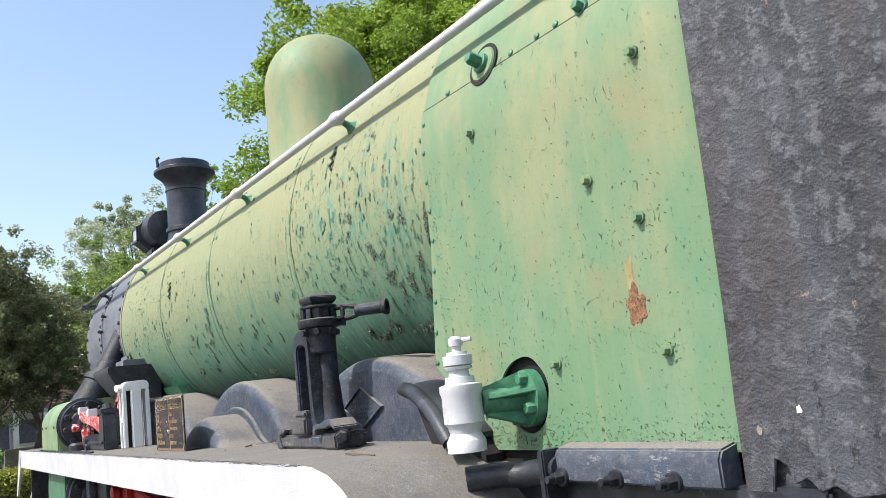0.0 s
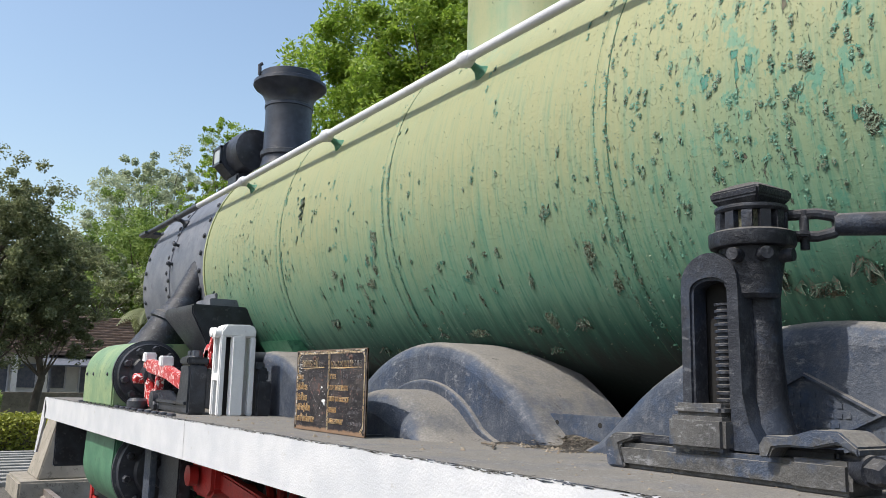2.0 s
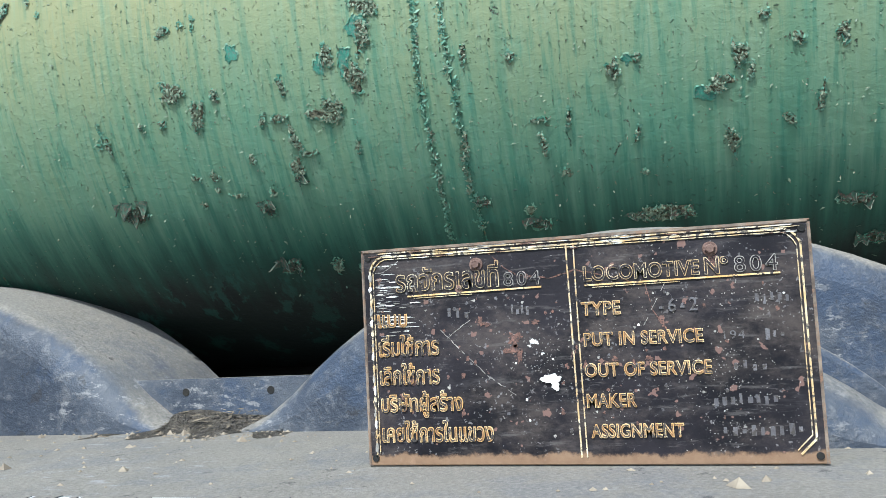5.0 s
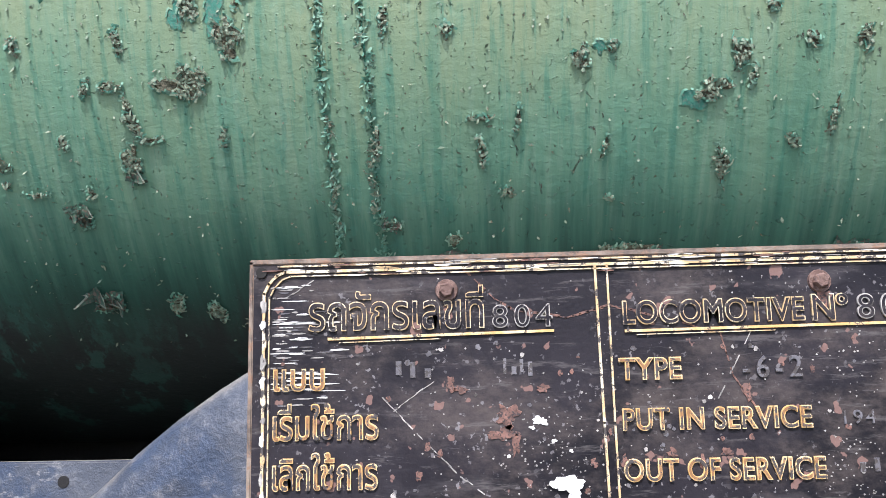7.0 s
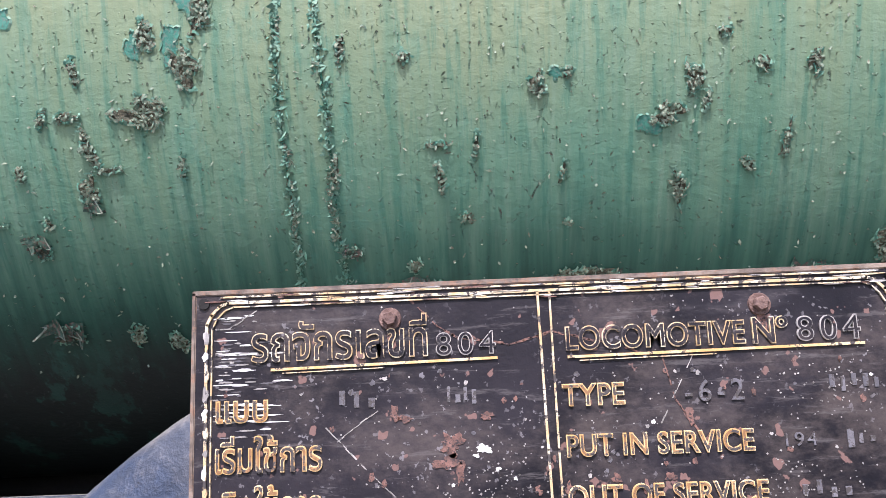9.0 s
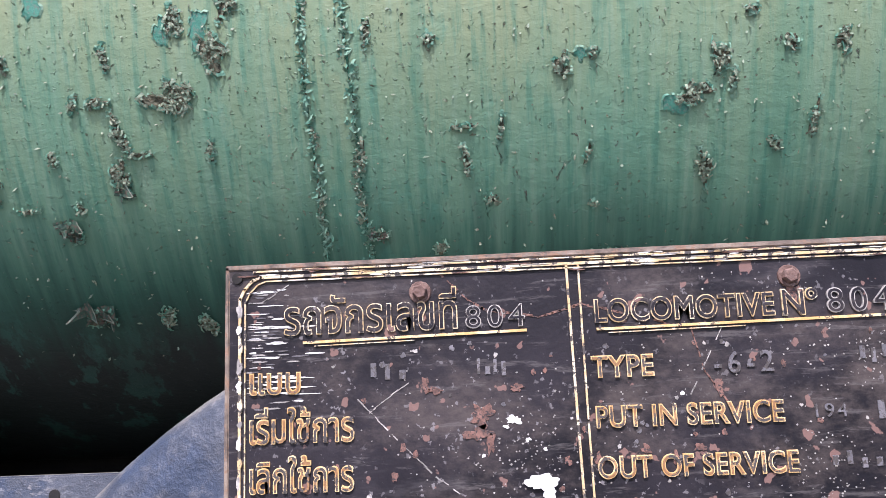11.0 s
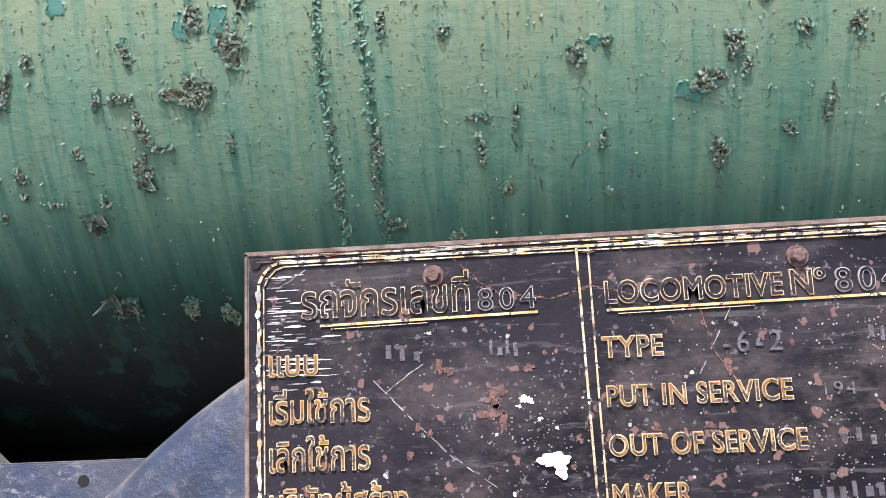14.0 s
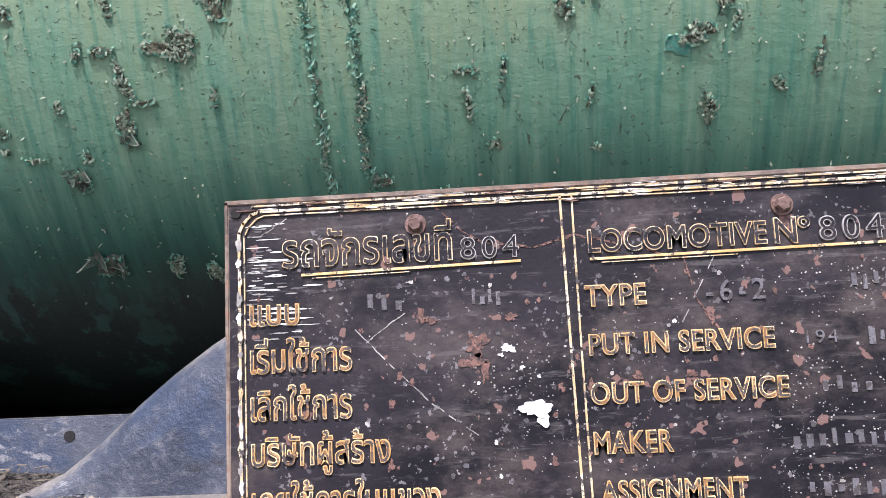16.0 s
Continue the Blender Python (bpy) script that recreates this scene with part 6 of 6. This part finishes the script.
    part("fork_pin", Shape().rod(h0 + d * 0.12 - Vector((0, 0, 0.06)), h0 + d * 0.12 + Vector((0, 0, 0.035)), 0.011), JACK, handle)
    # clamp with its screw at the foot
    clamp = Shape().prism([(3.50, 1.465), (3.50, 1.49), (3.485, 1.512), (3.43, 1.512), (3.37, 1.53), (3.31, 1.53), (3.27, 1.50), (3.27, 1.482), (3.315, 1.505), (3.37, 1.492), (3.43, 1.492), (3.465, 1.487), (3.475, 1.465)], "x", 1.545, 1.66)
    part("clamp", clamp, JACK_FOOT, T, bevel=0.004)
    part("clamp_block", Shape().box(1.56, 1.70, 3.30, 3.44, 1.402, 1.47), JACK_FOOT, T, bevel=0.010)
    part("clamp_screw", Shape().rod((1.62, 3.33, 1.455), (1.57, 3.25, 1.455), 0.032, seg=16).hexbolt((1.575, 3.258, 1.455), (-0.5, -0.85, 0), 0.028, 0.055, False), JACK, T)
    part("clamp_ear", Shape().prism([(3.93, 1.402), (3.995, 1.402), (4.005, 1.465), (3.97, 1.49), (3.90, 1.49), (3.90, 1.478), (3.95, 1.462)], "x", 1.57, 1.66), JACK_FOOT, T, bevel=0.005)


jack()


# ---- dust, grit and twigs on the running board ----
def grit():
    rnd = random.Random(31)
    s = Shape()
    for _ in range(900):
        if rnd.random() < 0.55:
            yc = rnd.choice((4.45, 6.25, 4.6, 6.4, 4.5))
            y, x = rnd.gauss(yc, 0.14), 1.93 - abs(rnd.gauss(0, 0.10))
        else:
            y, x = rnd.uniform(2.9, 8.0), rnd.uniform(1.25, 1.9)
        if y < 2.9:
            continue
        r = rnd.uniform(0.002, 0.007) if rnd.random() < 0.93 else rnd.uniform(0.008, 0.016)
        a = rnd.uniform(0, 3.14)
        m = Matrix.Translation((x, y, 1.4005)) @ Matrix.Rotation(a, 4, "Z")
        k = [(r * rnd.uniform(0.6, 1.3), 0, 0), (0, r * rnd.uniform(0.5, 1), 0), (-r, 0, 0), (0, -r * rnd.uniform(0.5, 1), 0), (0, 0, r * rnd.uniform(0.4, 0.9))]
        s.hull(k, [(0, 1, 4), (1, 2, 4), (2, 3, 4), (3, 0, 4)], m)
    part("grit", s, plain("dry_grit", (0.16, 0.13, 0.10), (0.27, 0.23, 0.18), 20, 0.95), None, "dry grit and crumbs of paint on the running board", kind="stuff", smooth=20)["category"] = "grit"
    straw = Shape()
    for _ in range(560):
        yc = rnd.choice((4.55, 4.60, 4.66, 6.36, 2.95))
        y, x = rnd.gauss(yc, 0.10), 1.945 - abs(rnd.gauss(0, 0.075))
        a, L, q = rnd.uniform(0, 6.28), rnd.uniform(0.004, 0.020), 1.404 + max(0, 0.045 * (1 - (1.945 - x) / 0.15)) * (0.5 + 0.5 * rnd.random()) * max(0, 1 - ((y - yc) / 0.22) ** 2)
        d = Vector((math.cos(a), math.sin(a), rnd.uniform(-0.12, 0.25))) * L
        c = Vector((min(x, 1.945 - abs(d.x)), y, q + abs(d.z)))
        w = Vector((-math.sin(a), math.cos(a), 0.3)) * rnd.uniform(0.0008, 0.004)
        straw.add([c - d, c + w, c + d, c - w], [(0, 1, 2), (0, 2, 3)])
    part("leaf_litter", straw, plain("dry_leaf_litter", (0.08, 0.064, 0.047), (0.18, 0.148, 0.11), 60, 0.95), None, "dry leaf crumbs and straws swept against the splashers", kind="stuff", smooth=20)["category"] = "litter"
    heap = Shape()
    for yc, w in ((4.60, 0.30), (6.36, 0.24)):
        n = 40
        rows = []
        for j in range(9):
            t = j / 8
            rows.append([(1.954 - t * (0.15 + 0.05 * math.sin(i * 0.5 + yc)), yc - w + 2 * w * i / n, 1.4004 + (0.045 * (1 - t) ** 2 * (0.8 + 0.4 * noise.noise((i * 0.09, j * 0.3, yc)))) * math.sin(math.pi * i / n)) for i in range(n + 1)])
        heap.ring(rows, close=False, caps=False)
    part("dust_drift", heap, plain("drifted_dust", (0.075, 0.065, 0.055), (0.15, 0.13, 0.11), 40, 0.98, grain=160, bump=0.010, dirt=(0.06, 0.05, 0.042), dirt_at=(0.5, 0.62)), None, "drifts of dry dust against the splashers", kind="stuff", smooth=60)["category"] = "dust"
    for i, (pts, r) in enumerate((([(1.70, 4.75, 1.407), (1.66, 4.62, 1.409), (1.60, 4.55, 1.407)], 0.004), ([(1.45, 2.98, 1.406), (1.43, 2.85, 1.41), (1.47, 2.78, 1.40)], 0.004))):
        tagged(part("twig", Shape().tube(pts, r, 6), BARK, None), "dry twig lying on the running board", "twig", "twigs on the board")


grit()


# ---- plinth, track and garden ahead of the engine ----
def plinth():
    T = thing("concrete_pier", "tapered weathered concrete pier on a stepped base", "pier", (AX, 16.9, GZ))
    lo, hi = [(1.88, 16.36), (3.84, 16.36), (3.84, 17.5), (1.88, 17.5)], [(2.14, 16.5), (3.58, 16.5), (3.58, 17.35), (2.14, 17.35)]
    part("pier_cap", Shape().ring([[(x, y, 0.06) for x, y in lo], [(x, y, 1.05) for x, y in hi]]), CONCRETE, T, bevel=0.02)
    part("pier_base", Shape().box(1.62, 4.1, 16.2, 17.75, GZ, 0.06), CONCRETE, T, bevel=0.03)
    for x in (AX - 0.86, AX + 0.86):
        r = part("rail", Shape().prism([(x - 0.08, GZ + 0.08), (x + 0.08, GZ + 0.08), (x + 0.03, GZ + 0.11), (x + 0.04, GZ + 0.2), (x - 0.04, GZ + 0.2), (x - 0.03, GZ + 0.11)], "y", -12, 16.2), STEEL, None)
        tagged(r, "rusty steel rail under the engine", "rail", "rails")
    pale = plain("bleached_sleeper_timber", (0.19, 0.185, 0.17), (0.29, 0.28, 0.26), 3, 0.9, grain=60, bump=0.003, dirt=(0.14, 0.13, 0.12), dirt_at=(0.6, 0.75))
    for i in range(24):
        y = 10.4 + 0.62 * i
        if not 15.9 < y < 18.0:
            o = part("sleeper", Shape().box(1.25, 4.47, y - 0.14, y + 0.14, GZ, GZ + 0.078), pale, None, bevel=0.01)
            tagged(o, "bleached grey sleeper across the track bed", "sleeper", "sleepers of the track")


def bogie():
    """Front bogie: red-edged frame plate with drilled holes, and a white-rimmed wheel."""
    x = 1.75
    frame_plate = part("bogie_plate", Shape().box(x, x + 0.04, 10.08, 11.5, 0.14, 0.74), HOLLOW, eng, "black bogie plate")
    part("bogie_post", Shape().box(x - 0.02, x + 0.06, 11.5, 11.62, 0.0, 0.76), RED_PLAIN, eng, "red upright of the bogie", bevel=0.015)
    part("bogie_sill", Shape().box(x - 0.02, x + 0.06, 10.08, 11.5, 0.06, 0.14).box(x - 0.012, x + 0.05, 11.22, 11.5, 0.14, 0.44), RED_PLAIN, eng, "red sill of the bogie", bevel=0.012)
    for r in range(2):
        for i in range(5):
            c = (x - 0.004, 11.02 - 0.19 * i + 0.09 * r, 0.40 - 0.17 * r + 0.012 * i)
            part("drilled_spot", Shape().lathe([(0, 0.036), (0.004, 0.034), (0.005, 0.0001)], (c[0] + 0.004, c[1], c[2]), (-1, 0, 0), 14, caps=False), SPLAT, frame_plate)
    c = Vector((1.80, 9.62, 0.33))
    wheel = part("bogie_wheel", Shape().lathe([(0.10, 0.0001), (0.0, 0.10), (0.0, 0.40), (0.02, 0.42), (0.13, 0.42), (0.15, 0.45), (0.16, 0.40)], c, (1, 0, 0), 40, caps=False), BLACK, eng, "black bogie wheel with white rim")
    part("wheel_rim", Shape().lathe([(-0.004, 0.36), (-0.008, 0.37), (-0.008, 0.405), (0.002, 0.415)], c, (1, 0, 0), 40, caps=False), WHITE, wheel, "white painted rim")
    part("axle_end", Shape().lathe([(0.0, 0.21), (-0.03, 0.20), (-0.03, 0.0001)], c, (1, 0, 0), 28, caps=False), WHITE, wheel, "white hub disc")
    part("hub_spot", Shape().lathe([(-0.03, 0.12), (-0.045, 0.11), (-0.045, 0.0001)], c, (1, 0, 0), 24, caps=False), RED_PLAIN, wheel, "red hub centre")


bogie()


plinth()


def hedge_row(x0, x1, y0, y1, h, label, mat, n, seed):
    """A clipped hedge: dense small leaves over a dark core, in metres."""
    rnd = random.Random(seed)
    T = new("hedge")
    T.matrix_basis = Matrix.Translation(((x0 + x1) / 2, (y0 + y1) / 2, 0))
    tagged(T, label, "hedge", "hedges in the garden")
    core = Shape().box(x0 + 0.12, x1 - 0.12, y0 + 0.12, y1 - 0.12, 0, h - 0.1)
    part("hedge_core", core, BARK, T, place=Matrix.Identity(4), bevel=0.08)
    vs, fs = [], []
    for _ in range(n):
        f = rnd.random()
        if f < 0.45:
            p = Vector((rnd.uniform(x0, x1), rnd.uniform(y0, y1), h + rnd.gauss(0, 0.05)))
        else:
            p = Vector((rnd.uniform(x0, x1), y0 + rnd.gauss(0, 0.05), rnd.uniform(0, h))) if f < 0.75 else Vector((x0 + rnd.gauss(0, 0.05), rnd.uniform(y0, y1), rnd.uniform(0, h)))
        leaf(vs, fs, p, rnd, 0.05)
    rough_mesh("hedge_leaves", vs, fs, mat, T)


def leaf(vs, fs, p, rnd, size):
    """One leaf as a bent diamond."""
    d = Vector((rnd.gauss(0, 1), rnd.gauss(0, 1), rnd.gauss(-0.25, 0.7))).normalized()
    s = d.cross(Vector((rnd.gauss(0, 1), rnd.gauss(0, 1), rnd.gauss(0.6, 1)))).normalized()
    n = d.cross(s)
    L, B = size * rnd.uniform(0.7, 1.3), size * rnd.uniform(0.35, 0.6)
    k = len(vs)
    vs += [tuple(p - d * L), tuple(p + s * B + n * B * 0.3), tuple(p + d * L), tuple(p - s * B + n * B * 0.3)]
    fs += [(k, k + 1, k + 2), (k, k + 2, k + 3)]


def tree(x, y, h, spread, crown_low, mat, label, seed, leaves, size, clumps, sparse=1.0, group="", lean=0.0):
    """A tapered trunk with forking limbs, and a crown of leaf sprays round the limbs' ends. Metres."""
    rnd = random.Random(seed)
    T = new("tree")
    T.matrix_basis = Matrix.Translation((x, y, 0))
    tagged(T, label, "tree", group)
    wood = Shape()
    o = Vector((x, y, 0))
    tips = []
    mid = crown_low + (h - crown_low) * 0.5
    trunk = [o + Vector((math.sin(i) * 0.12 * i + lean * i, math.cos(i * 1.3) * 0.1 * i, (h * 0.62) * i / 6)) for i in range(7)]
    r0 = min(h * 0.022, spread * 0.065)
    wood.tube(trunk, [r0 * (1.25 - 0.16 * i) for i in range(7)], 10)
    for c in range(clumps):
        a = c * 2.399 + rnd.uniform(-0.3, 0.3)
        t = (c + 0.5) / clumps
        zz = crown_low + (h - crown_low) * (0.06 + 0.88 * t)
        w = spread * math.sqrt(max(0.05, 1 - ((zz - mid) / ((h - crown_low) * 0.56)) ** 2)) * rnd.uniform(0.55, 1.0)
        tip = o + Vector((math.cos(a) * w + lean * 6, math.sin(a) * w, zz))
        root = trunk[min(6, max(2, int(6 * (zz - h * 0.15) / (h * 0.7))))]
        bend = (root + tip) / 2 + Vector((0, 0, -0.06 * h * rnd.random()))
        wood.tube([root, bend, tip], [r0 * 0.35, r0 * 0.2, r0 * 0.05], 6)
        tips.append((tip, bend))
    part("trunk", wood, BARK, T, place=Matrix.Identity(4), smooth=60)
    vs, fs = [], []
    per = leaves // clumps
    for tip, bend in tips:
        rr = spread * rnd.uniform(0.20, 0.36) * sparse
        sub = [(tip + Vector((rnd.gauss(0, 0.55), rnd.gauss(0, 0.55), rnd.gauss(0, 0.42))) * rr * 1.5, rr * rnd.uniform(0.22, 0.5)) for _ in range(9)]
        for _ in range(per):
            c, q = sub[int(rnd.random() * 9)]
            d = Vector((rnd.gauss(0, 1), rnd.gauss(0, 1), rnd.gauss(0, 0.75)))
            d = d.normalized() * q * (rnd.random() ** 0.45)
            leaf(vs, fs, c + d, rnd, size)
    rough_mesh("crown", vs, fs, mat, T)


def palm(x, y, h, mat, seed):
    rnd = random.Random(seed)
    T = new("palm_tree")
    T.matrix_basis = Matrix.Translation((x, y, 0))
    tagged(T, "green palm with drooping feathery fronds", "palm", "palms")
    part("trunk", Shape().tube([(x, y, 0), (x + 0.1, y, h * 0.5), (x, y, h)], [0.2, 0.16, 0.14], 10), BARK, T, place=Matrix.Identity(4))
    for f in range(14):
        vs, fs = [], []
        a, rise = f * 2.399, rnd.uniform(0.2, 1.0)
        for i in range(26):
            t = i / 25
            vs.append((x + math.cos(a) * 2.6 * t, y + math.sin(a) * 2.6 * t, h + rise * 1.6 * t - 2.3 * t * t))
        for i in range(25):
            c = (Vector(vs[i]) + Vector(vs[i + 1])) / 2
            for sgn in (-1, 1):
                e = Vector((-math.sin(a) * sgn, math.cos(a) * sgn, -0.7)).normalized() * (0.75 * math.sin(math.pi * min(1, i / 25 * 0.9 + 0.1)))
                vs.append(tuple(c + e))
                fs.append((i, i + 1, len(vs) - 1))
        rough_mesh("frond", vs, fs, mat, T)


BRIGHT = leaf_mat("bright_green_leaves", (0.14, 0.25, 0.025), (0.40, 0.52, 0.08), 0.5)
DEEP = leaf_mat("deep_green_leaves", (0.12, 0.15, 0.065), (0.34, 0.36, 0.19), 0.45)
MIDG = leaf_mat("mid_green_leaves", (0.14, 0.23, 0.045), (0.34, 0.43, 0.13), 0.5)
# distance haze is mixed into this pale leaf colour
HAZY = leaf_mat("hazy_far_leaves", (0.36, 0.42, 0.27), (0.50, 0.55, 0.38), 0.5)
YELLOW = leaf_mat("yellow_green_hedge_leaves", (0.22, 0.25, 0.03), (0.36, 0.36, 0.06), 0.35)
k = 0.83
tree(21.3 * k, 33 * k, 16.5, 5.5, 4.0, BRIGHT, "large bright green broadleaf tree behind the engine", 1, 300000, 0.105, 100, 1.2)
tree(28.0 * k, 35 * k, 18.5, 6.2, 5.0, BRIGHT, "large bright green broadleaf tree behind the engine", 2, 90000, 0.125, 50, 1.25)
tree(16.4 * k, 53 * k, 15.2, 1.5, 4.5, BRIGHT, "slender young tree with bright green leaves", 3, 16000, 0.085, 44, 1.5)
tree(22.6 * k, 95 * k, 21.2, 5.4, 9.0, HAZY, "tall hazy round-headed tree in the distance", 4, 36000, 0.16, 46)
tree(18.6 * k, 80 * k, 13.6, 5.2, 2.0, MIDG, "spreading mid-green tree beyond the garden", 5, 60000, 0.13, 50, 1.2)
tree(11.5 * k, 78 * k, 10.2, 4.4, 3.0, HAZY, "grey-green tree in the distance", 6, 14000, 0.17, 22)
tree(23 * k, 72 * k, 12.6, 5.5, 2.0, MIDG, "spreading mid-green tree beyond the garden", 7, 22000, 0.16, 26)
tree(2.6 * k, 41 * k, 8.2, 2.4, 2.5, DEEP, "dark olive tree with thin twiggy top", 8, 52000, 0.07, 54, 1.2)
tree(5.2 * k, 44 * k, 6.9, 2.2, 2.6, DEEP, "dark olive tree with thin twiggy top", 9, 32000, 0.07, 36, 1.2)
tree(-1.5 * k, 44 * k, 8.4, 3.2, 2.7, DEEP, "dark olive tree with thin twiggy top", 10, 34000, 0.08, 40, 1.2)
tree(13.5 * k, 74 * k, 8.8, 3.6, 2.0, MIDG, "low mid-green tree by the house", 11, 16000, 0.11, 22)
tree(17 * k, 70 * k, 8.4, 3.8, 0.6, DEEP, "shady dark green tree by the palms", 12, 16000, 0.12, 22)
palm(15.0 * k, 64 * k, 5.4, DEEP, 1)
palm(17.2 * k, 62 * k, 4.6, DEEP, 2)
palm(13.0 * k, 70 * k, 3.6, DEEP, 3)
hedge_row(0.2, 3.6, 21.5, 22.8, 0.62, "clipped yellow-green hedge on the lawn", YELLOW, 9000, 1)
hedge_row(-2.5, 1.2, 25.5, 26.5, 0.6, "clipped yellow-green hedge on the lawn", YELLOW, 6000, 2)
hedge_row(1.5, 2.4, 27.0, 27.9, 0.95, "rounded green bush beside the hedge", MIDG, 3500, 3)


# ---- low building behind the garden ----
def building():
    T = new("station_house")
    x0, x1, y0, y1 = 1.0, 10.4, 50.0, 56.0
    T.matrix_basis = Matrix.Translation(((x0 + x1) / 2, (y0 + y1) / 2, 0))
    tagged(T, "low white house with a brown tiled roof", "house")
    wallm = plain("whitewashed_wall", (0.62, 0.61, 0.58), (0.72, 0.71, 0.68), 1.5, 0.8, dirt=(0.45, 0.43, 0.40))
    roofm = plain("brown_roof_tile", (0.17, 0.12, 0.095), (0.25, 0.18, 0.145), 3, 0.85, dirt=(0.12, 0.10, 0.09))
    I = Matrix.Identity(4)
    part("wall", Shape().box(x0, x1, y0, y1, 0, 2.7), wallm, T, place=I)
    roof = part("roof", Shape().prism([(y0 - 0.8, 2.6), (y0 - 0.8, 2.72), ((y0 + y1) / 2, 4.9), (y1 + 0.8, 2.72), (y1 + 0.8, 2.6), ((y0 + y1) / 2, 4.75)], "x", x0 - 0.7, x1 + 0.7), roofm, T, place=I)
    for j in range(14):
        t = j / 14
        y = y0 - 0.8 + ((y1 - y0) / 2 + 0.8) * t
        z = 2.72 + 2.18 * t
        part("tile_course", Shape().box(x0 - 0.72, x1 + 0.72, y - 0.02, y + 0.26, z + 0.02, z + 0.055 + 0.06), roofm, roof, place=I)
    part("awning", Shape().prism([(y0 - 2.4, 2.0), (y0 - 2.4, 2.08), (y0, 2.6), (y0, 2.5)], "x", 6.2, 9.5), SMOKE, T, "dark sloping awning", place=I)
    for x in (6.4, 9.3):
        part("awning_post", Shape().box(x - 0.05, x + 0.05, y0 - 2.3, y0 - 2.2, 0, 2.05), SMOKE, T, place=I)
    for i, x in enumerate((2.7, 4.3, 5.6, 7.0, 8.6, 10.2, 11.6)):
        door = i in (1, 4)
        w = part("door" if door else "window", Shape().box(x - 0.42, x + 0.42, y0 - 0.06, y0 + 0.02, 0.05 if door else 0.9, 2.1), SMOKE, T, place=I)
        part("frame", Shape().box(x - 0.5, x - 0.42, y0 - 0.09, y0, 0.0 if door else 0.85, 2.18).box(x + 0.42, x + 0.5, y0 - 0.09, y0, 0.0 if door else 0.85, 2.18).box(x - 0.5, x + 0.5, y0 - 0.09, y0, 2.1, 2.18), WHITE, w, place=I)
    for x in (3.4, 5.0, 6.4):
        part("pillar", Shape().box(x - 0.12, x + 0.12, y0 - 0.7, y0 - 0.46, 0, 2.65), wallm, T, place=I)
    wl = part("garden_wall", Shape().box(3.6, 8.0, 40.0, 40.3, 0, 0.85), CONCRETE, None, place=I, bevel=0.03)
    tagged(wl, "low grey concrete garden wall", "wall", kind="structure")


building()
